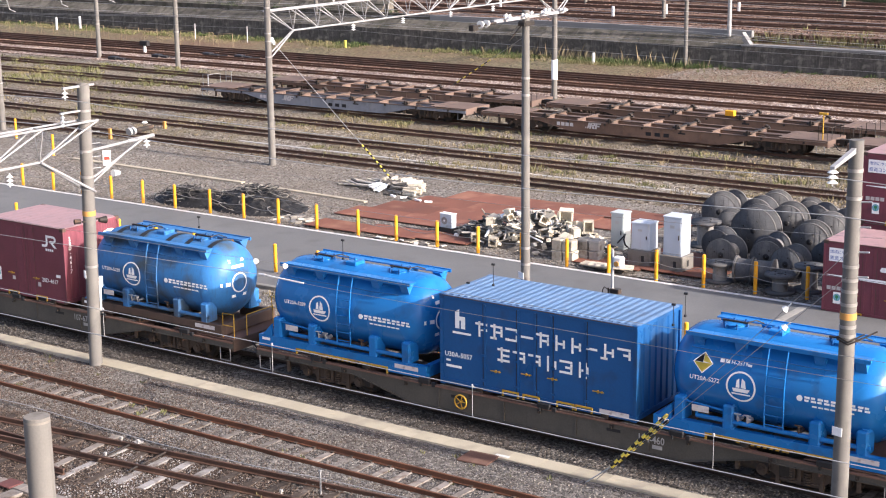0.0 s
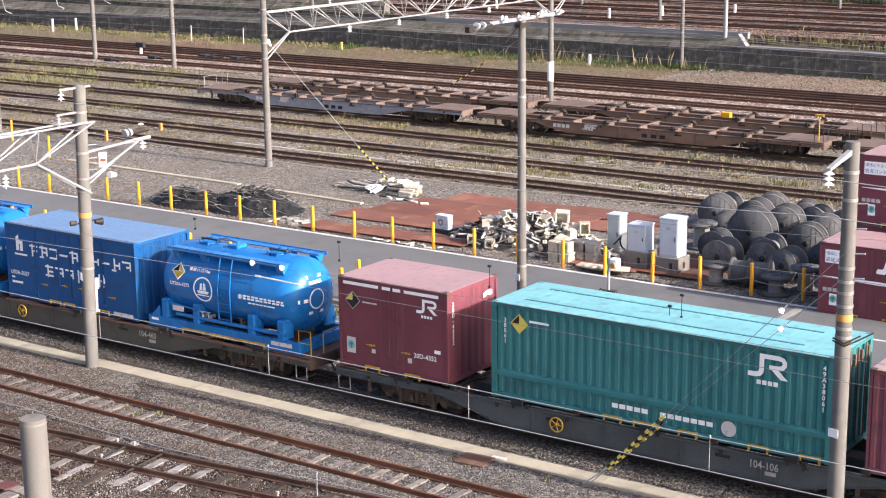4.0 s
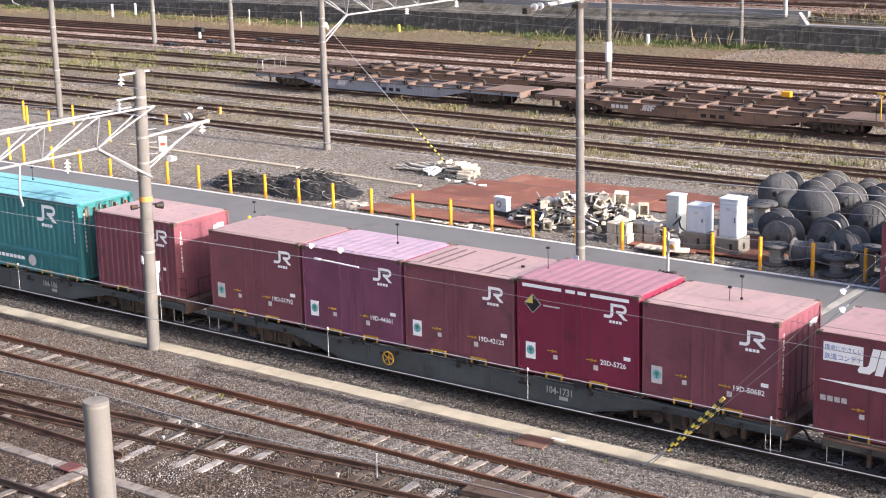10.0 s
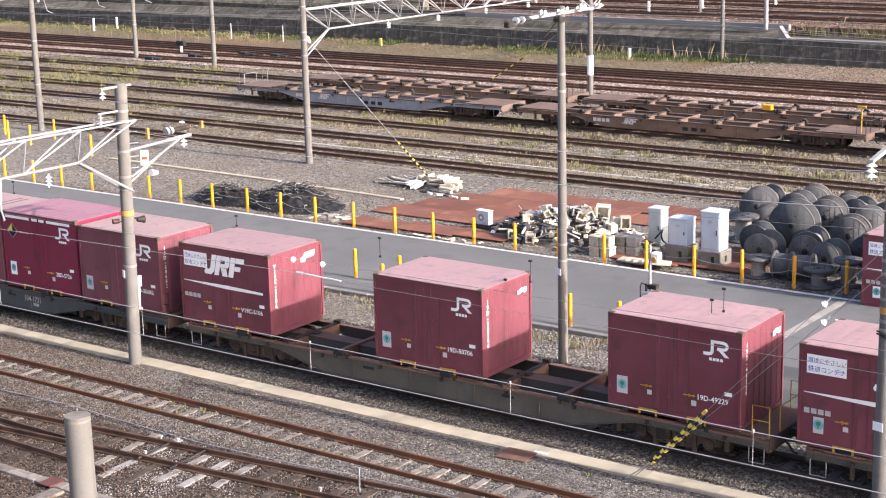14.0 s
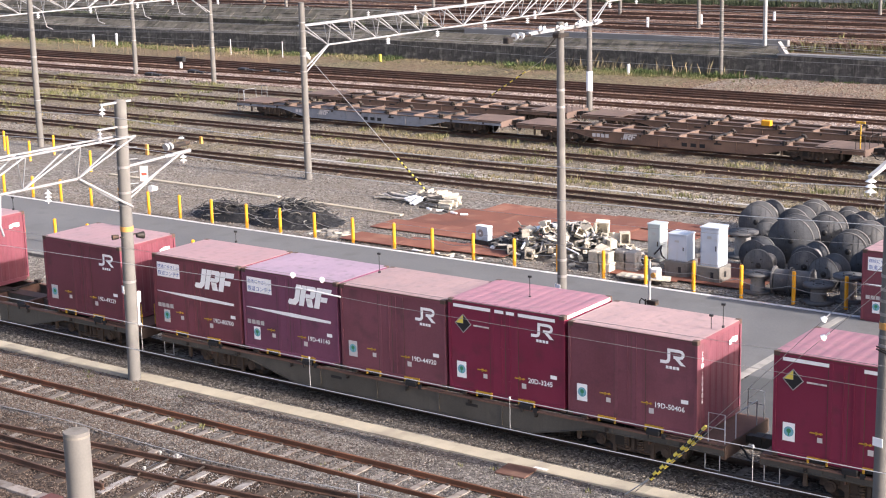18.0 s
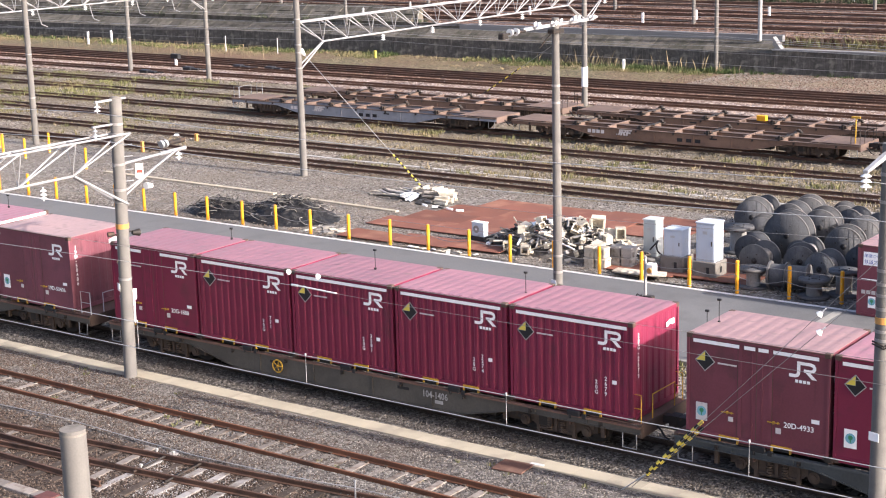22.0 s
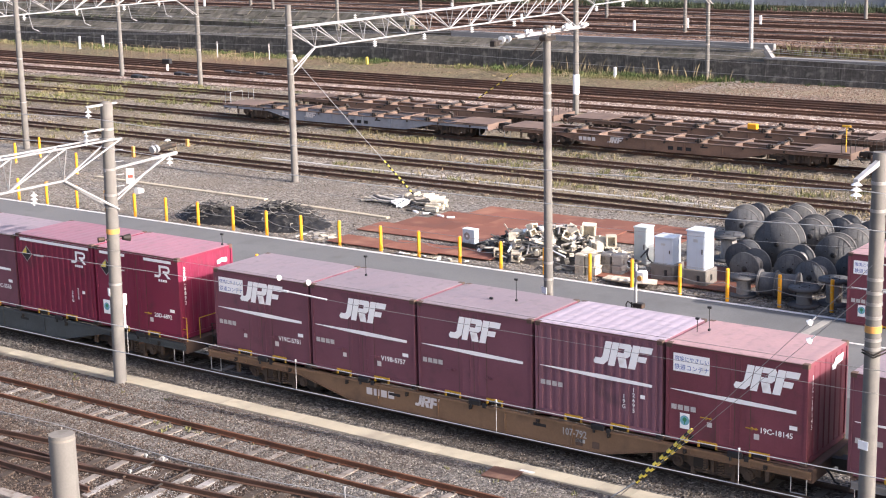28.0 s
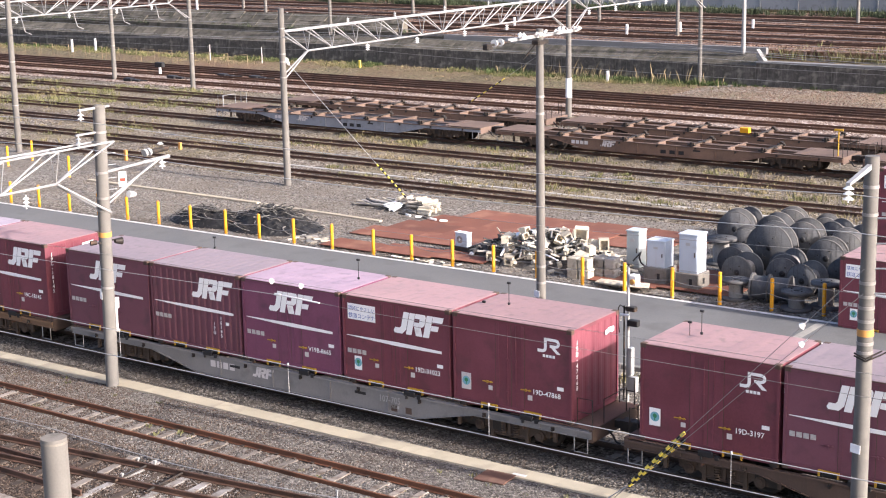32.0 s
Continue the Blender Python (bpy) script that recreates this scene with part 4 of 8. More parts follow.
    if plain:
        for a in (-2.0, -1.0, 0.15, 0.95, 1.9):
            belt = Shape()
            for k in range(14):
                a0, a1 = 0.9 + 0.1 * k, 1.0 + 0.1 * k
                belt.add([(a + dx, -(R + 0.012) * math.cos(q), zc + (R + 0.012) * math.sin(q)) for q in (a0, a1) for dx in (0, 0.2)], [(0, 1, 3, 2)])
            part("dark_band", belt, M["black"], c, "dark band over the tank")

    ring = Shape()
    for i in range(28):
        a0, a1 = 2 * math.pi * i / 28, 2 * math.pi * (i + 1) / 28
        ring.prism([(0.34 * math.cos(a0), 0.34 * math.sin(a0)), (0.34 * math.cos(a1), 0.34 * math.sin(a1)), (0.385 * math.cos(a1), 0.385 * math.sin(a1)), (0.385 * math.cos(a0), 0.385 * math.sin(a0))], "y", -0.004, 0)
    wrap(ring, "round_badge", MARK, -0.75, -0.02, "white ring badge")
    ship = flat([[(-0.2, -0.13), (0.18, -0.13), (0.24, -0.04), (-0.22, -0.04)], [(-0.13, -0.02), (-0.03, -0.02), (-0.05, 0.2), (-0.11, 0.16)], [(0.0, -0.02), (0.13, -0.02), (0.1, 0.16), (0.02, 0.22)], [(-0.24, -0.2), (0.24, -0.2), (0.24, -0.165), (-0.24, -0.165)]])
    wrap(ship, "badge_picture", MARK, -0.75, -0.02, "white picture in the ring")
    for i in range(10):
        for k in range(2):
            wrap(dashes([(i * 0.162, i * 0.162 + (0.13, 0.10)[(i + k) % 2])], 0.052), "sign_bar", MARK, 0.86, 0.0 - 0.075 * k, "white painted bar")
    wrap(flat([[(0.075 * math.cos(q * 0.524), 0.075 * math.sin(q * 0.524)) for q in range(12)]]), "sign_disc", MARK, 0.74, -0.015, "small white disc")
    for i in range(7):
        wrap(dashes([(i * 0.15, i * 0.15 + 0.12)], 0.04), "sign_bar", MARK, 1.05, -0.19, "small white bar")
    me = words(number, 0.15, MARK).copy()
    for v in me.vertices:
        ang = (v.co.z - 0.02) / R
        v.co = Vector((v.co.x - 2.1 if hazard else v.co.x - 2.05, -(R + 0.008) * math.cos(ang), zc + (R + 0.008) * math.sin(ang)))
    t = new("number", me)
    t.parent = c
    if hazard:
        for k, nm in zip(range(3), ("hazard_plate", "hazard_black", "hazard_yellow")):
            wrap(diamond()[k], nm, (MARK, M["guard_yellow"], M["black"])[k], -1.78, 0.42)
        for i, (a, b) in enumerate(((0.0, 0.11), (0.14, 0.25), (0.72, 0.82))):
            wrap(dashes([(a, b)], 0.1 if i < 2 else 0.06), "sign_bar", MARK, -1.35, 0.5, "small white bar")
        mh = words("H-2519", 0.14, MARK).copy()
        for v in mh.vertices:
            ang = (v.co.z + 0.5) / R
            v.co = Vector((v.co.x - 1.06, -(R + 0.008) * math.cos(ang), zc + (R + 0.008) * math.sin(ang)))
        new("number", mh).parent = c
    # signs on the domed end
    er = Shape()
    for i in range(24):
        a0, a1 = 2 * math.pi * i / 24, 2 * math.pi * (i + 1) / 24
        er.prism([(-0.15 + 0.27 * math.cos(a0), 0.27 * math.sin(a0)), (-0.15 + 0.27 * math.cos(a1), 0.27 * math.sin(a1)), (-0.15 + 0.31 * math.cos(a1), 0.31 * math.sin(a1)), (-0.15 + 0.31 * math.cos(a0), 0.31 * math.sin(a0))], "x", 0.0, 0.004)
    for z, w in ((0.62, 0.6), (0.45, 0.5), (-0.45, 0.6)):
        er.prism([(-0.15 - w / 2, z), (-0.15 + w / 2, z), (-0.15 + w / 2, z + 0.09), (-0.15 - w / 2, z + 0.09)], "x", 0.0, 0.004)
    er.prism([(-0.82, -0.06), (-0.5, -0.06), (-0.5, 0.05), (-0.82, 0.05)], "x", 0.0, 0.004)
    for i, (px, py, pz) in enumerate(er.v):
        rr = math.hypot(py, pz)
        xx = next((x0 + (x1 - x0) * (rr - r0) / (r1 - r0) for (x0, r0), (x1, r1) in zip(prof[::-1], prof[::-1][1:]) if r0 <= rr <= r1), 2.15)
        er.v[i] = (xx + 0.014 + px, py, zc + pz)
    part("end_badge", er, MARK, c, "white badge on the domed end")
    part("plate", dashes([(0, 0.8)], 0.12), DULL_MARK, c, "", pose(1.95, -1.222, 0.16))
    part("plate", dashes([(0, 0.3)], 0.08), MARK, c, "", pose(-2.9, -1.222, 0.2))
    MOVING.append(c)


# ---- the train: wagons ----
def wheelset():
    s = Shape()
    for y in (-0.535, 0.535):
        o = 1 if y > 0 else -1
        s.lathe([(y - o * 0.07, 0.10), (y - o * 0.07, 0.40), (y - o * 0.07, 0.455), (y - o * 0.035, 0.455), (y - o * 0.03, 0.432), (y + o * 0.07, 0.428), (y + o * 0.07, 0.36), (y + o * 0.03, 0.34), (y + o * 0.03, 0.15), (y + o * 0.08, 0.12), (y + o * 0.08, 0.03)], pose(0, 0, 0, 0, 0, 90), 24)
        for i in range(3):
            an = 2 * math.pi * i / 3
            s.box(0.2 * math.cos(an) - 0.03, 0.2 * math.cos(an) + 0.03, *sorted((y + o * 0.028, y + o * 0.04)), 0.2 * math.sin(an) - 0.03, 0.2 * math.sin(an) + 0.03)
    s.rod((0, -0.6, 0), (0, 0.6, 0), 0.08, seg=10)
    return s


def side_frame(o):
    s = Shape()
    y0, y1 = sorted((o * 0.86, o * 1.0))
    s.prism([(-1.25, 0.40), (-1.25, 0.62), (-0.75, 0.66), (-0.45, 0.78), (0.45, 0.78), (0.75, 0.66), (1.25, 0.62), (1.25, 0.40), (0.72, 0.40), (0.5, 0.22), (-0.5, 0.22), (-0.72, 0.40)][::-1], "y", y0, y1)
    for a in (-0.95, 0.95):
        s.rod((a, o * 0.84, 0.43), (a, o * 1.07, 0.43), 0.15, seg=12).rod((a, o * 1.07, 0.43), (a, o * 1.1, 0.43), 0.09, seg=10)
        s.box(a - 0.2, a + 0.2, *sorted((o * 0.84, o * 1.03)), 0.5, 0.68)
    for a in (-0.2, 0.2):
        for i in range(6):
            s.rod((a, o * 1.02, 0.27 + 0.065 * i), (a, o * 1.02, 0.31 + 0.065 * i), 0.095, seg=8)
    s.rod((-0.6, o * 1.02, 0.3), (0.6, o * 1.02, 0.3), 0.03, seg=6).box(-0.04, 0.04, *sorted((o * 0.98, o * 1.06)), 0.24, 0.72)
    for a in (-0.55, 0.55):
        s.box(a - 0.05, a + 0.05, *sorted((o * 0.95, o * 1.05)), 0.15, 0.6)
    return s


def sill(o):
    """The deep-bellied side beam."""
    s = Shape()
    y0, y1 = sorted((o * 1.27, o * 1.23))
    s.prism([(-9.75, 0.74), (-6.1, 0.74), (-4.2, 0.30), (4.2, 0.30), (6.1, 0.74), (9.75, 0.74), (9.75, 0.87), (-9.75, 0.87)], "y", y0, y1)
    f0, f1 = sorted((o * 1.31, o * 1.18))
    s.box(-4.2, 4.2, f0, f1, 0.28, 0.30)
    for sx in (-1, 1):
        s.prism([(sx * 4.2, 0.28), (sx * 6.1, 0.72), (sx * 6.1, 0.74), (sx * 4.2, 0.30)][::sx], "y", f0, f1)
        x0, x1 = sorted((sx * 6.1, sx * 9.75))
        s.box(x0, x1, f0, f1, 0.72, 0.74)
    for a in (-8.2, -6.6, -3.2, -1.1, 1.1, 3.2, 6.6, 8.2):
        s.box(a - 0.02, a + 0.02, *sorted((o * 1.30, o * 1.24)), 0.75 if abs(a) > 5 else 0.32, 0.87)
    return s


def flat_wagon(x, body, number="", wheel=True, end=1, rail_mat="yellow", deck="deck", where=None, label="", y=0.0, hand=True):
    w = thing("flat_wagon", label, "freight wagon", where or pose(x, y, 0), group="wagons of the train" if wheel else "parked flat wagons")
    bm, dm = P[body], P[deck]
    for o in (-1, 1):
        part("side_sill", lambda: sill(o), bm, w, key=o)
        part("sill_flange", lambda: Shape().box(-9.75, 9.75, *sorted((o * 1.31, o * 1.16)), 0.87, 0.912), dm if body == "dun" or not wheel else bm, w, key=o)
    part("centre_sill", lambda: Shape().box(-9.6, 9.6, -0.22, 0.22, 0.55, 0.9), bm, w, key=0)
    for sx in (-1, 1):
        part("end_beam", lambda: Shape().box(-0.06, 0.06, -1.25, 1.25, 0.62, 0.97), P["umber"] if wheel else P["old_deck"], w, at=pose(sx * 9.72, 0, 0), key=0)
        part("end_deck", lambda: Shape().box(-0.75, 0.75, -1.22, 1.22, 0.945, 0.975), dm, w, at=pose(sx * 9.0, 0, 0), key=0)
    for i in range(9):
        part("cross_beam", lambda: Shape().box(-0.065, 0.065, -1.22, 1.22, 0.945, 0.985).box(-0.02, 0.02, -1.22, 1.22, 0.6, 0.945), dm, w, at=pose(-7.64 + 1.91 * i, 0, 0), key=0)
    part("centre_plate", lambda: Shape().box(-8.3, 8.3, -0.25, 0.25, 0.9, 0.93), P["umber"], w, key=0)
    for sx in (-1, 1):
        part("deck_plate", lambda: Shape().box(-0.5, 0.5, -1.2, 1.2, 0.955, 0.972), dm, w, at=pose(sx * 7.75, 0, 0), key="end")
    for i in range(4):
        part("container_lock", lambda: Shape().box(-0.11, 0.11, -1.26, -1.05, 0.985, 1.09).box(-0.11, 0.11, 1.05, 1.26, 0.985, 1.09).box(-0.06, 0.06, -1.05, 1.05, 0.97, 1.02).box(-0.2, 0.2, -0.12, 0.12, 0.96, 1.0), M["iron"], w, "dark container lock", pose(-5.72 + 3.824 * i, 0, -0.02 if wheel else 0.03), key=0)
    if wheel:
        for i in range(5):
            part("lock_block", lambda: Shape().soft_box(-0.2, 0.2, -1.33, -1.235, 0.9, 1.05, 0.03).soft_box(0.24, 0.38, -1.32, -1.235, 0.86, 0.98, 0.02).rod((-0.1, -1.32, 0.82), (-0.1, -1.32, 0.92), 0.035, seg=8), M["black"], w, "black container lock block", pose(-7.5 + 3.824 * i, 0, 0), key=0)
    for sx in (-1, 1):
        b = part("bogie", lambda: Shape().box(-0.25, 0.25, -0.85, 0.85, 0.42, 0.7).box(-1.0, 1.0, -0.2, 0.2, 0.4, 0.52), M["bogie"], w, "dusty brown bogie", pose(sx * 7.1, 0, 0), key=0)
        for o in (-1, 1):
            part("side_frame", lambda: side_frame(o), M["bogie"], b, key=o)
        for a in (-0.95, 0.95):
            ws = part("wheelset", wheelset, M["iron"], b, at=pose(a, 0, 0.43), key=0)
            if wheel:
                ROLLING.append((ws, a))
        part("coupler", lambda: Shape().box(-0.1, 0.35, -0.1, 0.1, 0.72, 0.92).box(0.3, 0.55, -0.17, 0.17, 0.68, 0.96).box(0.45, 0.62, -0.12, 0.02, 0.74, 0.9), M["iron"], w, "", pose(sx * 9.68, 0, 0, 0, 0, 0 if sx > 0 else 180), key=0)
        part("air_hose", lambda: Shape().line([(0, 0, 0.75), (0.15, 0, 0.62), (0.26, 0, 0.45), (0.38, 0, 0.42)], 0.028, 6), M["black"], w, "", pose(sx * 9.75, -0.42, 0, 0, 0, 0 if sx > 0 else 180), key=0)
        for o in (-1, 1):
            step = lambda: Shape().line([(-0.2, 0, 0.72), (-0.2, 0, 0.32), (0.2, 0, 0.32), (0.2, 0, 0.72)], 0.016, 6)
            part("footstep", step, M["galv"], w, "pale footstep", pose(sx * 9.45, o * 1.28, 0), key=0)
    if hand:
        for o in (-1, 1):
            hw = Shape()
            hw.line([(0.19 * math.cos(2 * math.pi * i / 20), 0, 0.19 * math.sin(2 * math.pi * i / 20)) for i in range(21)], 0.022, 6)
            for i in range(5):
                a0 = 2 * math.pi * i / 5
                hw.rod((0, 0, 0), (0.18 * math.cos(a0), 0, 0.18 * math.sin(a0)), 0.016, seg=5)
            hw.rod((0, -0.03 * 1, 0), (0, 0.1, 0), 0.03, seg=6)
            part("brake_wheel", lambda: hw, M["yellow"], w, "yellow brake hand wheel", pose(o * 2.43, o * 1.36, 0.62, 0, 0, 0 if o < 0 else 180), key=0)
    for i in range(9):
        part("rope_hook", lambda: Shape().box(-0.05, 0.05, -0.03, 0.0, 0.76, 0.86).box(-0.025, 0.025, -0.07, -0.02, 0.75, 0.8), M["iron"], w, "", pose(-8.6 + 2.15 * i, -1.275, 0), key=0)
    for a in (-2.6, 2.2):
        # The beam is uncut; a black plate paints the slot's inner shade.
        part("sill_slot", lambda: Shape().soft_box(-0.2, 0.2, -0.005, 0.003, 0.66, 0.74, 0.002), M["black"], w, "black plate for the shade in a side beam slot", pose(a, -1.272, 0), key=0)
    for a in (-7.1, 7.1):
        part("brake_pipe", lambda: Shape().line([(-2.2, 0, 0.74), (-1.4, 0, 0.68), (1.3, 0, 0.70), (2.2, 0, 0.72)], 0.025, 5).box(-1.6, -1.5, -0.04, 0.04, 0.35, 0.75).box(1.45, 1.55, -0.04, 0.04, 0.4, 0.75), M["bogie"], w, "", pose(a, -1.14, 0), key=0)
    # railing at one end
    rm = M[rail_mat]
    for o in (-1, 1):
        ra = Shape().line([(0, 0, 0.97), (0, 0, 1.72), (-0.45, 0, 1.72), (-0.45, 0, 0.97)], 0.017, 6).line([(0, 0, 1.35), (-0.45, 0, 1.35)], 0.014, 6)
        part("handrail", lambda: ra, rm, w, "", pose(end * 9.7, o * 1.12, 0, 0, 0, 0 if end > 0 else 180), key=(0, rail_mat))
    part("end_rail", lambda: Shape().line([(0, -0.6, 0.97), (0, -0.6, 1.62), (0, 0.6, 1.62), (0, 0.6, 0.97)], 0.017, 6), rm, w, "", pose(end * 9.74, 0, 0), key=(0, rail_mat))
    gear = Shape().box(-0.5, 0.2, -1.05, -0.55, 0.3, 0.62).rod((0.5, -0.9, 0.45), (1.3, -0.9, 0.45), 0.17, seg=10).box(1.6, 2.0, -1.1, -0.6, 0.34, 0.66)
    part("brake_gear", lambda: gear, M["iron"], w, "", pose(5.0, 0, 0.05), key=0)
    part("brake_gear", lambda: gear, M["iron"], w, "", pose(-5.8, 0, 0.05), key=0)
    if number:
        lettering(number, 0.27, M["faint"], w, pose(2.9, -1.318, 0.6), squeeze=0.85, name="number")
        part("small_line", lambda: dashes([(0, 0.28)], 0.1), M["faint"], w, "", pose(3.3, -1.272, 0.44), key=8)
    return w


# ---- ground ----
GZ = -0.19


def slab(name, label, material, x0, x1, y0, y1, z0, z1, category="ground"):
    ob = part(name, Shape().box(x0, x1, y0, y1, z0, z1), material)
    return tagged(ob, label, category, kind="structure")


def rough_sheet(name, label, material, x0, x1, y0, y1, z, step, height, scale=1.0, beds=()):
    nx, ny = int((x1 - x0) / step) + 1, int((y1 - y0) / step) + 1
    s = Shape()
    pts = []
    for j in range(ny):
        for i in range(nx):
            x, y = x0 + (x1 - x0) * i / (nx - 1), y0 + (y1 - y0) * j / (ny - 1)
            edge = min(1, 0.4 * min(i, j, nx - 1 - i, ny - 1 - j))
            h = noise.noise((x * 0.5 * scale, y * 0.5 * scale, 1.7)) * 0.6 + noise.noise((x * 2.3 * scale, y * 2.3 * scale, 4.1)) * 0.5 + noise.noise((x * 8 * scale, y * 8 * scale, 7.1)) * 0.3
            h += sum(1.9 if abs(y - b) > 0.6 else 0.2 for b in beds) / max(1, len(beds)) * (abs(min([y - b for b in beds], key=abs)) < 1.6 if beds else 0)
            pts.append((x, y, z + edge * height * h - (1 - edge) * 0.03))
    s.add(pts, [(j * nx + i, j * nx + i + 1, (j + 1) * nx + i + 1, (j + 1) * nx + i) for j in range(ny - 1) for i in range(nx - 1)], True)
    return tagged(part(name, s, material), label, "ground", kind="structure")


def loose_stones(name, label, material, x0, x1, y0, y1, n, size, height, seed, keep=None):
    """Single broken stones lying on the ground: squashed, twisted octahedra, too many to count."""
    rg = np.random.default_rng(seed)
    p = np.stack([rg.uniform(x0, x1, n), rg.uniform(y0, y1, n)], 1)
    if keep:
        p = p[[keep(x, y, u) for (x, y), u in zip(p, rg.uniform(0, 1, n))]]
    n = len(p)
    z = np.array([height(x, y) for x, y in p])
    r = size * rg.uniform(0.45, 1.25, n)[:, None, None]
    c = np.array([(1, 0, 0), (0, 1, 0), (-1, 0, 0), (0, -1, 0), (0, 0, 1), (0, 0, -1)], float)[None] + rg.uniform(-0.32, 0.32, (n, 6, 3))
    a, b = rg.uniform(0, 6.28, n)[:, None], rg.uniform(-0.6, 0.6, n)[:, None]
    x, y, h = c[..., 0], c[..., 1] * 0.8, c[..., 2] * 0.65
    x, h = x * np.cos(b) - h * np.sin(b), x * np.sin(b) + h * np.cos(b)
    v = np.stack([x * np.cos(a) - y * np.sin(a), x * np.sin(a) + y * np.cos(a), h], 2) * r * 0.5
    v += np.stack([p[:, 0], p[:, 1], z], 1)[:, None]
    f = np.array([(0, 1, 4), (1, 2, 4), (2, 3, 4), (3, 0, 4), (1, 0, 5), (2, 1, 5), (3, 2, 5), (0, 3, 5)])[None] + 6 * np.arange(n)[:, None, None]
    me = bpy.data.meshes.new(name)
    me.vertices.add(6 * n)
    me.vertices.foreach_set("co", v.ravel())
    me.loops.add(24 * n)
    me.loops.foreach_set("vertex_index", f.ravel().astype(np.int32))
    me.polygons.add(8 * n)
    me.polygons.foreach_set("loop_start", np.arange(0, 24 * n, 3, dtype=np.int32))
    me.update(calc_edges=True)
    me.materials.append(material)
    return tagged(new(name, me), label, "loose stones", kind="stuff")


def bump_at(x, y, scale=1.0):
    return noise.noise((x * 0.5 * scale, y * 0.5 * scale, 1.7)) * 0.6 + noise.noise((x * 2.3 * scale, y * 2.3 * scale, 4.1)) * 0.5 + noise.noise((x * 8 * scale, y * 8 * scale, 7.1)) * 0.3


ground = tagged(part("ground", Shape().add([(-2500, -400, GZ - 0.05), (2500, -400, GZ - 0.05), (2500, 2500, GZ - 0.05), (-2500, 2500, GZ - 0.05)], [(0, 1, 2, 3)]), M["gravel"]), "grey gravel ground of a railway yard", "ground", kind="structure")
rough_sheet("ballast_near", "grey crushed stone ballast round the near tracks", M["ballast"], -52, -2, -7.0, -2.2, GZ + 0.004, 0.11, 0.038, beds=(-5.17,))
rough_sheet("ballast_points", "dark rust-brown ballast round the points", M["brown_ballast"], -52, -2, -16, -6.8, GZ + 0.006, 0.11, 0.038)
rough_sheet("ballast_train", "oily ballast under the running line, darkened for the train's shade", M["oily_shade"], -70, 10, -1.75, 1.9, GZ, 0.16, 0.03, beds=(0.0,), )
rough_sheet("gravel_verge", "pale gravel verge with dry weeds beside the road", M["gravel"], -75, -20.2, 1.85, 7.2, GZ + 0.01, 0.16, 0.03)
rough_sheet("gravel_yard", "grey gravel storage yard", M["gravel"], -100, -8, 16.1, 28.2, GZ, 0.3, 0.03)
rough_sheet("yard_soil", "brown stony soil between weedy sidings", M["soil"], -190, 40, 28.0, 56.0, GZ + 0.01, 0.6, 0.05)
slab("rusty_bed", "rust-stained ballast of the far lines", M["rusty_ballast"], -260, 80, 56.0, 63.0, GZ - 0.3, GZ + 0.03)
slab("brown_bed", "dark brown ballast of the farthest lines", M["upper_ballast"], -260, 80, 63.0, 67.4, GZ - 0.3, GZ + 0.034)
slab("grass_verge", "dry grassy verge below a retaining wall", M["grass_soil"], -260, 80, 67.3, 76.1, GZ - 0.3, GZ + 0.05)

slab("road", "worn grey asphalt service road", M["asphalt"], -190, 60, 7.5, 15.62, GZ - 0.3, -0.13, "road")
slab("road_shoulder", "worn grey asphalt beside the road", M["asphalt"], -190, -33.2, 7.4, 9.4, GZ - 0.3, -0.126, "road")
kerb = thing("kerb", "low dark concrete kerb along the road", "kerb", kind="structure")
for i in range(40):
    part("kerb_stone", lambda: Shape().soft_box(-0.98, 0.98, 0, 0.2, -0.4, 0.0, 0.02), M["kerb"], kerb, at=pose(-21.4 - 2.0 * i, 7.25, -0.075), key=0)
slab("crossing_apron", "pale concrete apron at the road crossing", M["apron"], -19.75, 30, 1.85, 7.5, GZ - 0.3, -0.128, "road")
edge_line = thing("road_line", "worn white line along the far edge of the road", "road marking", kind="structure")
for i in range(24):
    part("line_piece", lambda: Shape().box(-2.49, 2.49, -0.09, 0.09, 0, 0.008), M["line"], edge_line, at=pose(-8 - 5.0 * i, 15.5, -0.13), key=0)
part("line_piece", Shape().box(-0.15, 0.15, 3.0, 15.2, 0.0, 0.006), M["strip"], edge_line, "pale concrete strip across the road", pose(-19.95, 0, -0.128))

part("line_piece", Shape().box(-19.3, -4.0, -0.07, 0.07, 0.0, 0.006), M["line"], edge_line, "white line beside the crossing", pose(0, 12.93, -0.128))
PLATE = mat("old_brown_plate", (0.135, 0.075, 0.058), 0.85, 0.05, var=0.25, scale=2, fine=25, bump=0.15, dirt=(0.2, 0.12, 0.09), dirty=0.3)
# cable trough with lids along the running line
trough = thing("cable_trough", "long pale concrete cable trough with flat lids", "cable trough", kind="structure")
part("trough_body", Shape().box(-90, 10, -2.62, -2.08, -0.4, -0.205), M["concrete"], trough)
for i in range(90):
    part("lid", lambda: Shape().box(-0.4995, 0.4995, -0.29, 0.29, -0.06, 0.0), M["lid"], trough, at=pose(-70 + 0.9755 * i, -2.35 + 0.006 * math.sin(i * 2.1), -0.14 + 0.003 * math.sin(i * 5.3), 0, 0.1 * math.sin(i * 3.0), 0.35 * math.sin(i * 1.7)) @ Matrix.Diagonal((0.975, 1, 1, 1)), key=0)
near_trough = thing("near_cable_trough", "grey concrete cable trough beside the points", "cable trough", kind="structure")
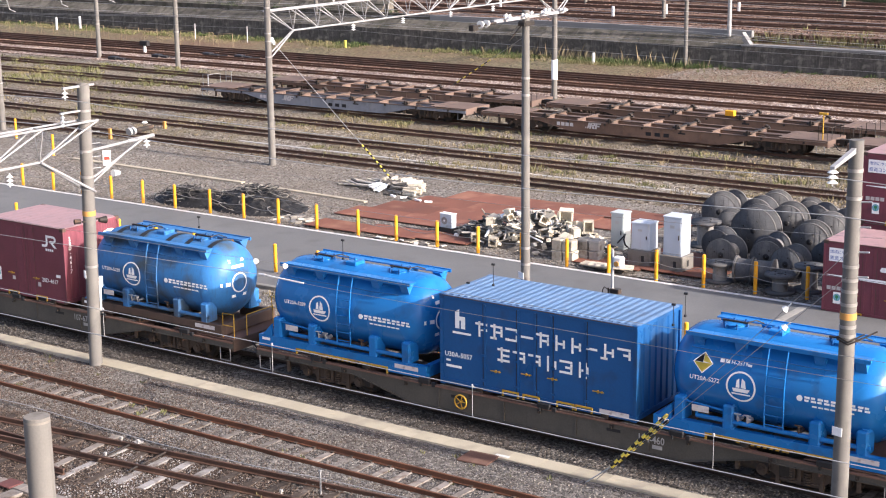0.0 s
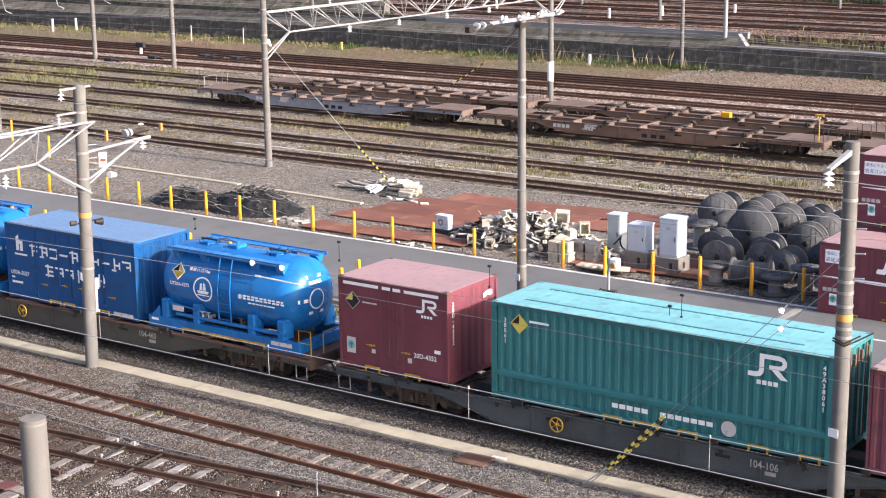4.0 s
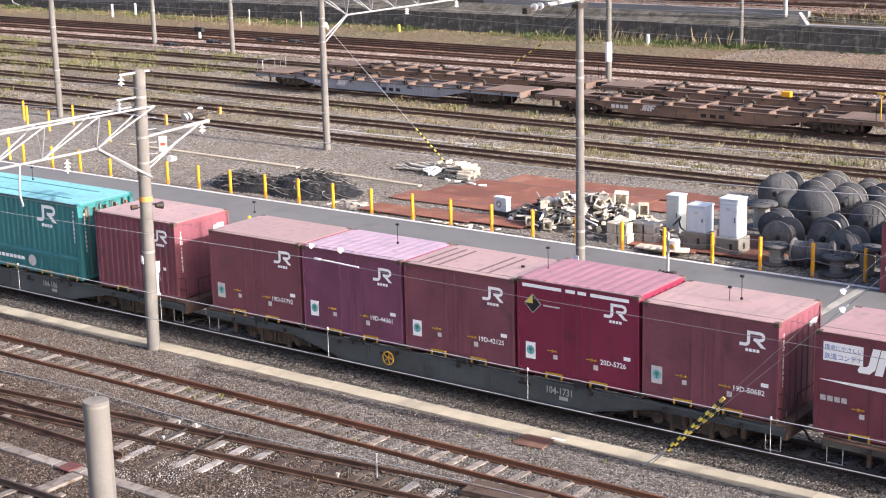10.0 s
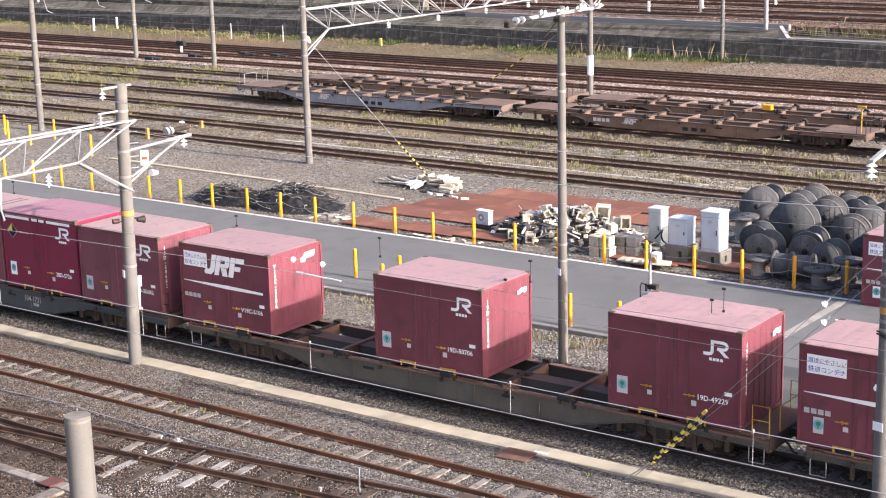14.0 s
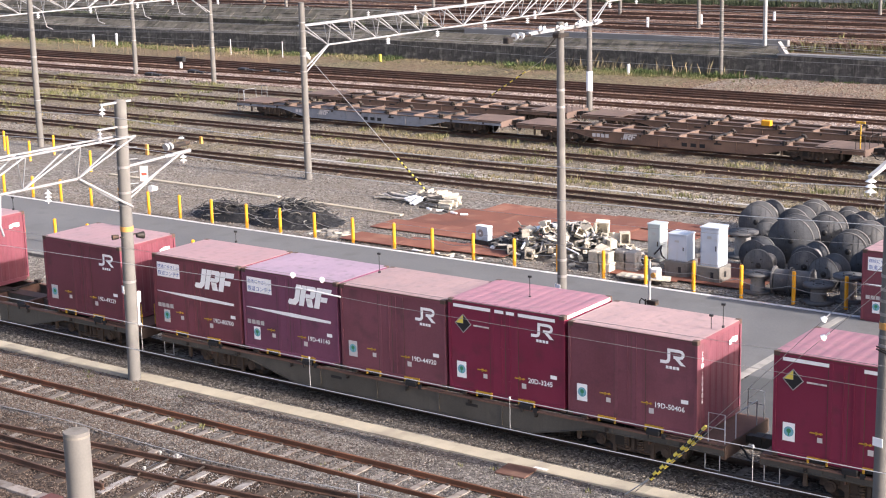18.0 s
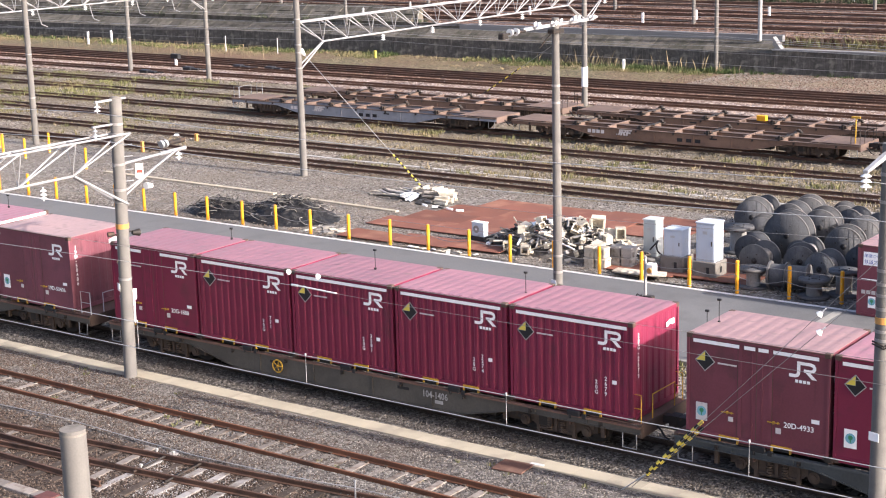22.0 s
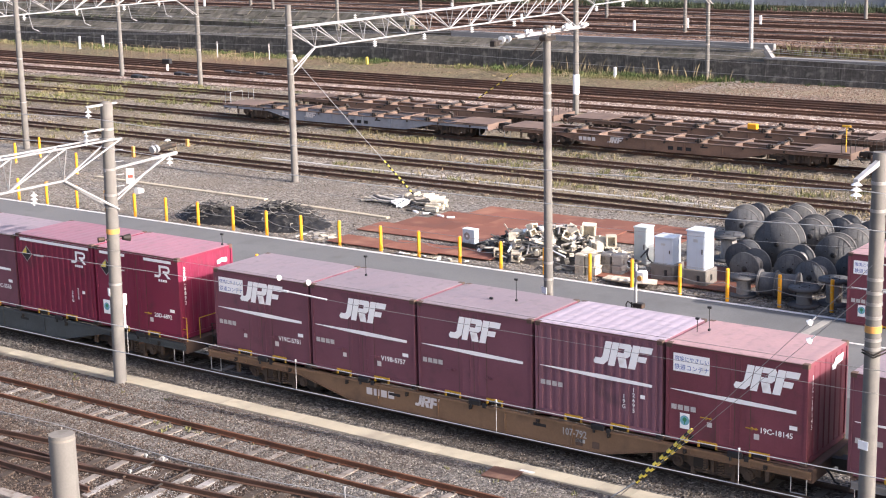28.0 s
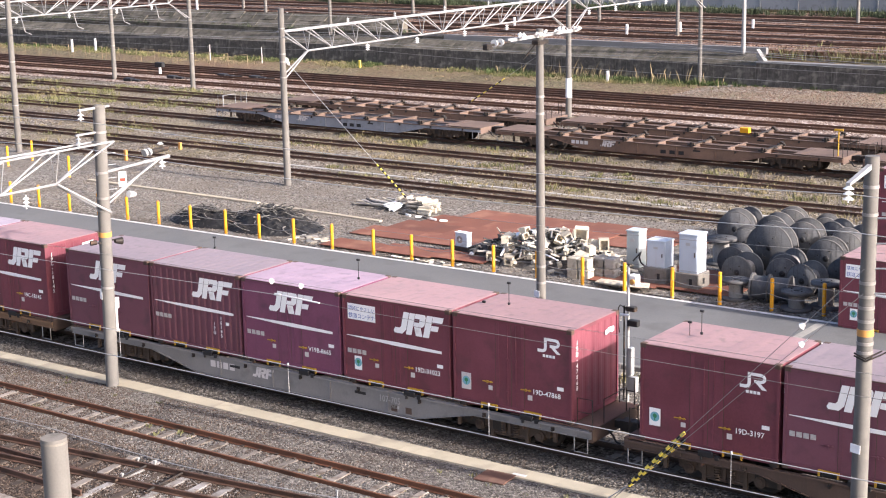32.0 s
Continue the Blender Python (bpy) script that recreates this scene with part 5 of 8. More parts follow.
for i in range(16):
    part("lid", lambda: Shape().soft_box(-0.49, 0.49, -0.17, 0.17, -0.2, 0.0, 0.012), M["sleeper"], near_trough, at=pose(-37 + i, -10.8 + 0.01 * math.sin(i * 2), -0.12, 0, 0, 0.4 * math.sin(i * 3)), key=0)
part("cross_trough", Shape().soft_box(-0.2, 0.2, -1.6, -0.2, -0.2, 0.0, 0.012), M["sleeper"], near_trough, at=pose(-29.5, -10.8, -0.125))
tagged(part("rusty_lid", Shape().soft_box(-0.24, 0.24, -0.24, 0.24, 0, 0.03, 0.01), M["maroon"], at=pose(-29.98, -10.84, -0.118)), "dull maroon steel lid on the trough", "lid")
tagged(part("steel_plate", Shape().soft_box(-0.44, 0.44, -0.36, 0.36, 0, 0.035, 0.01), PLATE, at=pose(-21.32, -2.93, -0.165, 1.0, 0, 4)), "rusted steel plate lying beside the trough", "plate")
tagged(part("white_board", Shape().soft_box(-0.2, 0.2, -0.06, 0.06, 0, 0.012, 0.004), M["line"], at=pose(-20.85, -2.5, -0.135, 0, 0.5, 3)), "small white-painted board on the trough lid", "board")


# ---- tracks ----
def rail_outline():
    h = [(-0.064, 0.0), (0.064, 0.0), (0.064, 0.012), (0.012, 0.03), (0.012, 0.11), (0.034, 0.122), (0.034, 0.148), (0.028, 0.153), (-0.028, 0.153), (-0.034, 0.148), (-0.034, 0.122), (-0.012, 0.11), (-0.012, 0.03), (-0.064, 0.012)]
    return [(y, z - 0.153) for y, z in h]


def sleeper_shape(length=2.0):
    return lambda: Shape().prism([(-0.12, -0.12), (0.12, -0.12), (0.10, 0.02), (-0.10, 0.02)], "y", -length / 2, length / 2)


def clip_shape():
    return Shape().box(-0.05, 0.05, -0.115, 0.115, 0, 0.03)


def track(y, x0, x1, sleepers=None, rail="rail", material="sleeper", label="rusty railway track", gap=0.62, clips=False):
    t = thing("track", label, "railway track", pose(0, y, 0), kind="structure")
    for o in (-0.5665, 0.5665):
        part("rail", Shape().prism([(a + o, z) for a, z in rail_outline()], "x", x1, x0), M[rail], t)
    if sleepers:
        a, b = sleepers
        for i in range(int((b - a) / gap)):
            x = a + gap * i
            part("sleeper", sleeper_shape(), M[material], t, at=pose(x + 0.03 * math.sin(i * 5.1), 0.03 * math.sin(i * 7.0), (-0.168 if y == -5.17 else -0.176) - (0.02 if y == 0.0 else 0.006 if y == -5.17 else 0.012) * (1 + math.sin(i * 2.7)), 0.5 * math.sin(i * 1.9), 0, 1.6 * math.sin(i * 3.3)), key=material)
            if clips:
                for o in (-0.5665, 0.5665):
                    part("rail_clip", clip_shape, M["bogie"], t, at=pose(x, o, -0.15), key=0)
    return t


track(0.0, -200, 120, (-58, 2), "rail_worn", label="running line with worn rails on dark ballast")
track(-5.17, -200, 120, (-52, -6), "rail_siding", label="siding with rust-brown rails on concrete sleepers", clips=True)
track(-13.0, -200, 120, (-40, -20), "rail_worn", label="near track with rails and concrete sleepers")
for yy in (29.35, 33.9, 38.5, 43.0, 47.9, 52.2):
    track(yy, -260, 120, (-118, -18) if yy < 40 else None, "rail_dark", "timber", "weedy siding with rusty rails", 0.85 if yy < 40 else 0.9)
for yy in (57.9, 61.6, 64.4, 66.6):
    track(yy, -260, 120, None, "rail" if yy < 62 else "rail_dark", label="far line with rust-brown rails" if yy < 62 else "far line with dark rusty rails")

# points: a second line that joins the siding, and a short trap
pt = thing("points", "set of railway points joining the siding, with timber sleepers", "railway points", kind="structure")
ANG = math.degrees(math.atan(0.104))
base = pose(-36.3, -8.62, 0, 0, 0, ANG)
for o in (-0.5665, 0.5665):
    part("rail", Shape().prism([(a + o, z) for a, z in rail_outline()], "x", 22.0, -90.0), M["rail_dark"], pt, at=base)
for i, (a, b, xa, xb) in enumerate(((-8.56, 0.2, -60, -30.0), (-9.53, -0.7, -60, -29.4))):
    part("trap_rail", Shape().prism([(p, z) for p, z in rail_outline()], "x", xb + 36, -24), M["rail_dark"], pt, at=pose(-36, a, 0, 0, 0, b))
for i in range(36):
    wide = 1.0 + (0.35 if i < 20 else 0.0)
    pale = i in (4, 8, 11, 17, 18, 20, 21, 22)
    limed = 18 <= i <= 22
    part("sleeper", sleeper_shape(2.3), M["limed" if limed and i != 19 or i in (28, 29) else "sleeper" if pale else "tarred"], pt, at=base @ pose(-6.5 + 0.74 * i, -0.35 if i < 22 else 0.0, -0.179, 0, 0, 1.5 * math.sin(i * 2.7)) @ Matrix.Diagonal((1.15, wide, 1, 1)), key="wide")
# low wire on stakes between the siding and the points
sw = thing("signal_wire", "thin pale wire strung low on short iron stakes", "wire")
part("strand", Shape().line([(-60, -7.3, 0.22), (-44, -7.45, 0.2), (-36.9, -7.37, 0.2), (-33.5, -7.2, 0.22), (-30.6, -7.27, 0.18), (-28.3, -7.33, 0.18), (-25.2, -7.2, 0.2), (-23.2, -6.97, 0.22), (-21.0, -6.8, 0.2), (-8, -6.3, 0.2)], 0.012, 5), M["galv"], sw)
for x, y in ((-44, -7.45), (-23.25, -6.95), (-12.5, -6.47)):
    part("stake", lambda: Shape().box(-0.016, 0.016, -0.016, 0.016, -0.35, 0.38).box(-0.03, 0.03, -0.025, 0.025, 0.38, 0.42), M["galv"], sw, "pale steel stake", pose(x, y, 0), key=0)
part("switch_rod", Shape().rod((8.2, -0.9, -0.06), (8.2, 0.75, -0.06), 0.03).rod((7.0, -0.7, -0.06), (7.0, 0.72, -0.06), 0.03), M["iron"], pt, at=base)
for a, b in ((6.6, 0.70), (7.15, 0.72), (7.0, -0.40), (12.5, -0.42)):
    part("switch_lamp", Shape().rod((a, b, -0.12), (a, b, 0.0), 0.025).soft_box(a - 0.045, a + 0.045, b - 0.035, b + 0.035, 0.0, 0.06, 0.015), M["concrete"], pt, "small white fitting", base)
part("frog", Shape().box(15.6, 17.6, 0.2, 0.95, -0.15, -0.02), M["bogie"], pt, "rusty crossing casting", base)


# ---- poles and overhead line ----
def pole_shape(h, r0=0.20, r1=0.165, z0=-0.6):
    return Shape().rod((0, 0, z0), (0, 0, h), r0, r1, seg=20)


def band(z, r, h=0.07):
    return Shape().rod((0, 0, z), (0, 0, z + h), r, seg=20)


def insulator(n=3, r=0.075):
    s = Shape()
    for i in range(n):
        z = -0.07 - 0.11 * i
        s.rod((0, 0, z), (0, 0, z + 0.05), r, r * 0.45, seg=12)
    return s.rod((0, 0, -0.1 * n - 0.06), (0, 0, 0.04), 0.02, seg=6)


def strain_insulator(p, q, n=4, r=0.09):
    s = Shape()
    p, q = Vector(p), Vector(q)
    for i in range(n):
        a = p.lerp(q, (i + 0.25) / n)
        s.rod(a, p.lerp(q, (i + 0.75) / n), r, r * 0.5, seg=12)
    return s.rod(p, q, 0.02, seg=6)


def pole(x, y, h, label, bands=(), r0=0.20, r1=0.165):
    t = thing("line_pole", label, "line pole", pose(x, y, 0), group="concrete line poles")
    part("shaft", pole_shape(h, r0, r1), M["pole"], t)
    for z in bands:
        part("steel_band", band(z, r1 + (r0 - r1) * (1 - z / h) + 0.012), M["wire"], t)
    return t


def truss(a, b, nodes, top, low, parent, material, side=0.25, r=0.045, web=0.036, free=False):
    """A three-sided lattice girder along y from a to b, in the space of its parent: two top chords, one bottom chord through the nodes,
    stout braces that fall towards the middle, and thin uprights."""
    for x in (-side, side):
        part("top_chord", Shape().rod((x, a, top), (x, b, top), r, seg=8), material, parent)
    part("bottom_chord", Shape().rod((0, nodes[0], low), (0, nodes[-1], low), r * 1.15, seg=8), material, parent)
    ends = [a, *nodes, b]
    half = len(nodes) if free else (len(nodes) + 1) // 2
    for k, y in enumerate(nodes):
        for x in (-side, side):
            if k < half:
                part("brace", Shape().rod((x, ends[k], top), (0, y, low), web, seg=6), material, parent)
            if k >= half - 1 and not free:
                part("brace", Shape().rod((x, ends[k + 2], top), (0, y, low), web, seg=6), material, parent)
            part("upright", Shape().rod((0, y, low), (x, y, top), web * 0.6, seg=6), material, parent)
        part("tie", Shape().rod((-side, y, top), (side, y, top), web * 0.6, seg=6), material, parent)
        if k:
            part("tie", Shape().rod((-side, nodes[k - 1], top), (side, y, top), web * 0.5, seg=6), material, parent)


G = M["galv"]
# the pole in front of the train, with its lattice arm
p1 = pole(-35.68, -2.65, 8.52, "weathered concrete line pole carrying a pale steel lattice arm", (2.95, 5.35, 5.72, 6.5, 7.42, 7.72), 0.2, 0.182)
p1.matrix_basis = pose(-35.68, -2.65, 0, 0, 1.35, 0)
part("cap", Shape().rod((0, 0, 8.52), (0, 0, 8.57), 0.16, 0.1, seg=16), M["plinth"], p1)
truss(0.35, -11.2, [-1.8, -3.8, -5.8, -7.8, -9.8], 7.44, 6.45, p1, G, 0.21, 0.034, 0.03, True)
part("carrier_hanger", Shape().rod((0, -10.0, 6.5), (0, -10.0, 5.72), 0.02).rod((-0.2, -10.0, 6.45), (0.2, -10.0, 6.45), 0.03), M["steel"], p1)
for o in (-0.19, 0.19):
    part("strut", Shape().rod((o * 0.3, -1.8, 6.45), (o, 0.12, 5.3), 0.042), G, p1)
part("bracket_arm", Shape().rod((0.0, -0.2, 6.5), (0, 2.75, 6.62), 0.045).rod((0, 1.7, 6.58), (0, 2.8, 6.62), 0.065), G, p1)
for o, z in ((0.17, 5.74), (-0.17, 5.36)):
    part("strut", Shape().rod((o, 0.1, z), (o * 0.3, 2.3, 6.58), 0.034), G, p1)
part("top_arm", Shape().box(-0.04, 0.04, -0.8, 0.4, 8.46, 8.52), G, p1)
part("mid_arm", Shape().box(-0.035, 0.035, -0.95, 0.15, 7.74, 7.79), G, p1)
part("insulator", insulator(2, 0.1), M["porcelain"], p1, "white porcelain insulator", pose(0, -0.72, 8.4))
part("insulator", insulator(3, 0.075), M["steel"], p1, "grey insulator", pose(0, -0.85, 7.7))
part("insulator", insulator(2, 0.11), M["porcelain"], p1, "white porcelain insulator", pose(0, 2.5, 6.52))
part("insulator", Shape().rod((0.1, 0.95, 5.72), (0.1, 1.2, 5.68), 0.11, 0.07, seg=12), M["porcelain"], p1, "white porcelain insulator")
for a, b, q in ((1.75, 1.83, 0.12), (1.92, 2.0, 0.12), (2.05, 2.75, 0.075)):
    part("feeder_insulator", Shape().rod((0, a, 6.86), (0, b, 6.88), q, seg=12), M["iron"] if q < 0.1 else M["steel"], p1, "grey feeder insulator")
part("feeder_disc", Shape().rod((0.1, 2.35, 7.08), (0.1, 2.35, 7.12), 0.1, 0.06, seg=12), M["porcelain"], p1, "white disc")
part("notice", Shape().box(-0.02, 0.02, -0.115, 0.115, 6.0, 6.45), M["white"], p1, "small white notice with a red patch", pose(0.1, 0.72, 0, 0, 0, -40))
part("notice_patch", Shape().box(0.021, 0.026, -0.085, 0.085, 6.16, 6.26), M["red"], p1, "red patch", pose(0.1, 0.72, 0, 0, 0, -40))
part("orange_band", band(4.56, 0.205, 0.15), M["orange"], p1, "orange band")
part("loudspeaker", Shape().rod((0.05, 0.34, 4.36), (0.12, 0.56, 4.34), 0.07, 0.12, seg=12).rod((-0.12, -0.24, 4.4), (-0.2, -0.42, 4.4), 0.07, 0.08, seg=12).box(-0.03, 0.03, -0.28, 0.36, 4.38, 4.42), M["iron"], p1, "pair of small grey loudspeakers")
part("cable_guard", Shape().box(0.2, 0.25, 0.05, 0.1, 1.55, 2.3).box(0.2, 0.3, 0.03, 0.15, 2.3, 2.62), M["white"], p1, "white cable guard and box", pose(0, 0, 0, 0, 0, 40))
part("plate", Shape().box(-0.1, 0.1, -0.225, -0.215, 2.62, 2.86), M["white"], p1, "small white plate", pose(0, 0, 0, 0, 0, -25))
for yy in (-3.0, -6.6):
    part("insulator", insulator(3, 0.1), M["porcelain"], p1, "white porcelain insulator", pose(0.1, yy, 6.3))
for yy in (-4.6, -7.3):
    part("hanger", Shape().line([(0, yy, 6.42), (0.05, yy - 0.1, 5.6), (0.3, yy - 0.2, 5.35)], 0.03, 6), G, p1)
for zz in (6.0, 6.35, 6.75, 7.1):
    part("foot_bolt", Shape().rod((0.12, 0.1, zz), (0.3, 0.3, zz + 0.02), 0.016, seg=6), M["steel"], p1)

# the pole on the far right, in front of the train
pr = pole(-11.83, -2.6, 8.89, "weathered concrete line pole held by guy wires", (4.55, 4.75, 5.25, 5.55, 5.8, 6.1, 7.6, 8.2, 5.0), 0.195, 0.155)
part("top_arm", Shape().prism([(-1.35, 8.46), (-0.1, 8.62), (-0.1, 8.74), (-1.35, 8.52)], "x", -0.05, 0.05), G, pr)
part("insulator", insulator(3, 0.12), M["porcelain"], pr, "white porcelain insulator", pose(0, -1.3, 8.46))
part("orange_band", band(4.95, 0.185, 0.15), M["orange"], pr, "orange band")
part("plate", Shape().box(-0.13, 0.13, -0.21, -0.2, 2.3, 2.5), M["white"], pr, "small white plate", pose(0, 0, 0, 0, 0, -15))
for zz in (5.9, 6.45, 7.0, 7.55):
    part("foot_bolt", Shape().rod((0.1, 0, zz), (0.4, 0, zz + 0.03), 0.02), M["steel"], pr)
part("lashing", Shape().line([(-0.18, -0.15, 4.5), (0.1, -0.2, 4.42), (0.35, 0.0, 4.55), (0.6, 0.2, 4.7)], 0.02, 6).line([(-0.18, -0.15, 4.56), (0.1, -0.2, 4.48), (0.35, 0.1, 4.62)], 0.02, 6), M["iron"], pr)

guy = thing("guy_wires", "two guy wires with white insulators and a black and yellow guard", "guy wire")
foot = Vector((-17.97, -2.72, -0.08))
for k, (zt, zi) in enumerate(((6.41, 0.0), (5.87, 0.0))):
    topp = Vector((-11.84, -2.8, zt + 0.05))
    part("wire", Shape().rod(foot, topp, 0.007, seg=5), M["wire"], guy)
    q = foot.lerp(topp, 0.775)
    part("insulator", Shape().rod(q, foot.lerp(topp, 0.784), 0.085, 0.05, seg=12).rod(foot.lerp(topp, 0.77), foot.lerp(topp, 0.8), 0.018, seg=6), M["porcelain"], guy, "white insulator")
part("anchor_rod", Shape().rod(foot - Vector((0.5, 0, 0.3)), foot.lerp(Vector((-11.84, -2.8, 6.15)), 0.07), 0.018, seg=6), M["steel"], guy)
for i in range(16):
    a, b = 0.07 + 0.0151 * i, 0.07 + 0.0151 * (i + 1)
    for yy in (-0.045, 0.045):
        topp = Vector((-11.91, -2.6 + yy, 6.19 - yy * 6))
        part("guard_piece", Shape().rod(foot.lerp(topp, a), foot.lerp(topp, b), 0.045, seg=8), M["guard_yellow"] if (i + (yy > 0)) % 2 else M["black"], guy)

# the pole just behind the train, with a crossarm
p3 = pole(-24.5, 4.45, 10.6, "tall concrete line pole with a steel crossarm behind the running line", (3.0, 3.5, 8.1, 8.6), 0.155, 0.108)
part("crossarm", Shape().box(-0.05, 0.05, -1.75, 2.1, 10.36, 10.45), G, p3)
part("clamp", Shape().soft_box(-0.14, 0.14, -0.25, 0.3, 10.16, 10.3, 0.04).rod((0.0, -0.2, 10.2), (-0.3, -0.4, 9.75), 0.02, seg=5), M["iron"], p3, "dark clamp")
for yy, side in ((-1.2, 1), (-0.7, -1), (-0.3, 1), (0.5, -1), (0.75, 1), (1.5, -1), (1.85, 1)):
    part("insulator", strain_insulator((side * 0.06, yy, 10.47), (side * 0.32, yy, 10.48), 2, 0.07), M["porcelain"], p3, "white strain insulator")
for yy in (-2.55, -2.25):
    part("insulator", Shape().rod((0.1, yy, 10.4), (0.1, yy + 0.1, 10.4), 0.11, 0.08, seg=12), M["porcelain"], p3, "white disc insulator")
part("feeder_bar", Shape().rod((0.1, -1.75, 10.38), (0.1, -2.9, 10.36), 0.035, seg=8).soft_box(0.0, 0.2, -3.0, -2.75, 10.25, 10.42, 0.03), M["iron"], p3)
part("plate", Shape().box(-0.12, 0.12, -0.175, -0.165, 2.6, 2.8), M["white"], p3, "small white plate", pose(0, 0, 0, 0, 0, -20))

# the short pole near the camera
ps = pole(-18.04, -19.8, 6.58, "short thick concrete post standing near the camera", (), 0.225, 0.2)
part("cap", Shape().rod((0, 0, 6.5), (0, 0, 6.585), 0.203, 0.196, seg=20), M["plinth"], ps, "stained top of the post")

# the gantry across the sidings
pole(-53.85, 26.65, 8.95, "concrete pole of a lattice gantry over the sidings", (6.6, 7.9, 5.4, 6.2), 0.19, 0.152)
pB = pole(-54.1, 55.5, 8.0, "concrete pole of a lattice gantry over the sidings", (5.4, 6.5, 2.2), 0.2, 0.16)
pole(-54.3, 75.3, 7.2, "concrete pole of a lattice gantry below the retaining wall", (2.6, 5.0), 0.17, 0.14)
part("white_wrap", band(1.1, 0.21, 1.3), M["white"], pB, "white painted wrap")
ga = thing("line_gantry", "pale steel lattice gantry over the sidings", "line gantry", pose(-54.0, 0, 0))
truss(26.75, 55.4, [28.81 + 2.038 * k for k in range(13)], 7.75, 6.6, ga, G)
truss(55.6, 75.2, [57.7 + 1.93 * k for k in range(9)], 7.8, 6.82, ga, G)
for y0, z0, y1, z1 in ((26.85, 5.4, 28.81, 6.6), (55.3, 5.5, 53.27, 6.6), (55.7, 5.5, 57.7, 6.82), (75.1, 5.7, 73.14, 6.82)):
    for o in (-0.16, 0.16):
        part("strut", Shape().rod((o, y0, z0), (o * 0.2, y1, z1), 0.042), G, ga)
for yy in (33.9, 38.5, 43.3, 47.9, 58.0, 61.6, 65.0, 69.0):
    part("insulator", insulator(3, 0.13), M["porcelain"], ga, "white porcelain insulator", pose(0, yy, 6.5 if yy < 55 else 6.72))
for i, yy in enumerate((32.0, 36.2, 41.0, 45.6, 50.2)):
    part("top_insulator", insulator(2, 0.1), M["porcelain"], ga, "", pose(0.2, yy, 7.86, 180))
gl = thing("line_gantry", "pale steel lattice gantry over the sidings", "line gantry", pose(-88.6, 0, 0))
truss(26.75, 55.4, [28.81 + 2.038 * k for k in range(13)], 7.75, 6.65, gl, G)
for y0, y1 in ((55.3, 53.27), (26.9, 28.81)):
    for o in (-0.16, 0.16):
        part("strut", Shape().rod((o, y0, 5.4), (o * 0.2, y1, 6.65), 0.042), G, gl)
for yy in (33.9, 38.5, 43.3, 47.9, 51.5):
    part("insulator", insulator(3, 0.13), M["porcelain"], gl, "white porcelain insulator", pose(0, yy, 6.6))
    part("hanger", Shape().line([(0, yy + 0.4, 6.65), (0, yy + 0.7, 5.6), (0.3, yy + 1.0, 5.4)], 0.03, 6), G, gl)
for x, y, h in ((-88.6, 55.5, 7.6), (-99.4, 57.3, 7.6), (-88.6, 26.6, 8.6), (-75.5, 27.1, 8.9)):
    q = pole(x, y, h, "concrete line pole beside the weedy sidings", (2.6, 5.2), 0.2, 0.16)
for x, y, h in ((-92.4, 77.4, 6.5), (-106.5, 84.5, 6), (-97, 96.3, 8), (-95.4, 99.7, 8), (-51.7, 77.4, 8.5), (-52.2, 102.3, 8), (-61.6, 85.8, 5), (-120, 96, 8), (-75, 96, 8), (-36, 96, 8)):
    q = thing("line_pole", "thin pale pole on the upper line", "line pole", pose(x, y, 2.45), group="poles on the upper line")
    part("shaft", Shape().rod((0, 0, -0.3), (0, 0, h), 0.17, 0.13, seg=12), M["pole"] if x != -51.7 else M["galv"], q)


def sag(p, q, drop, n=10):
    p, q = Vector(p), Vector(q)
    return [p.lerp(q, i / n) - Vector((0, 0, drop * 4 * (i / n) * (1 - i / n))) for i in range(n + 1)]


def wire(name, label, pts, r=0.011, m="wire", seg=4):
    ob = part(name, Shape().line(pts, r, seg), M[m])
    return tagged(ob, label, "overhead wire")


# catenary over the near track, in front of the train
cat = thing("near_catenary", "bright contact wire and carrier wire joined by droppers", "overhead wire")
part("contact_wire", Shape().rod((-120, -12.75, 5.1), (40, -12.75, 5.1), 0.009, seg=6), M["bright_wire"], cat)
cp = [(-120, -12.75, 5.78), *[(x, -12.75, 5.66 + 0.00022 * (x + 17) ** 2) for x in range(-60, 21, 4)], (40, -12.75, 6.3)]
part("carrier_wire", Shape().line(cp, 0.008, 6), M["bright_wire"], cat)
for i in range(15):
    x = -42.77 + 4.65 * i
    part("dropper", Shape().rod((x, -12.75, 5.1), (x, -12.75, 5.68 + 0.0002 * (x + 17) ** 2), 0.005, seg=5), M["bright_wire"], cat)
    part("clamp", Shape().soft_box(x - 0.018, x + 0.018, -12.77, -12.73, 5.66 + 0.0002 * (x + 17) ** 2, 5.71 + 0.0002 * (x + 17) ** 2, 0.01), M["steel"], cat)
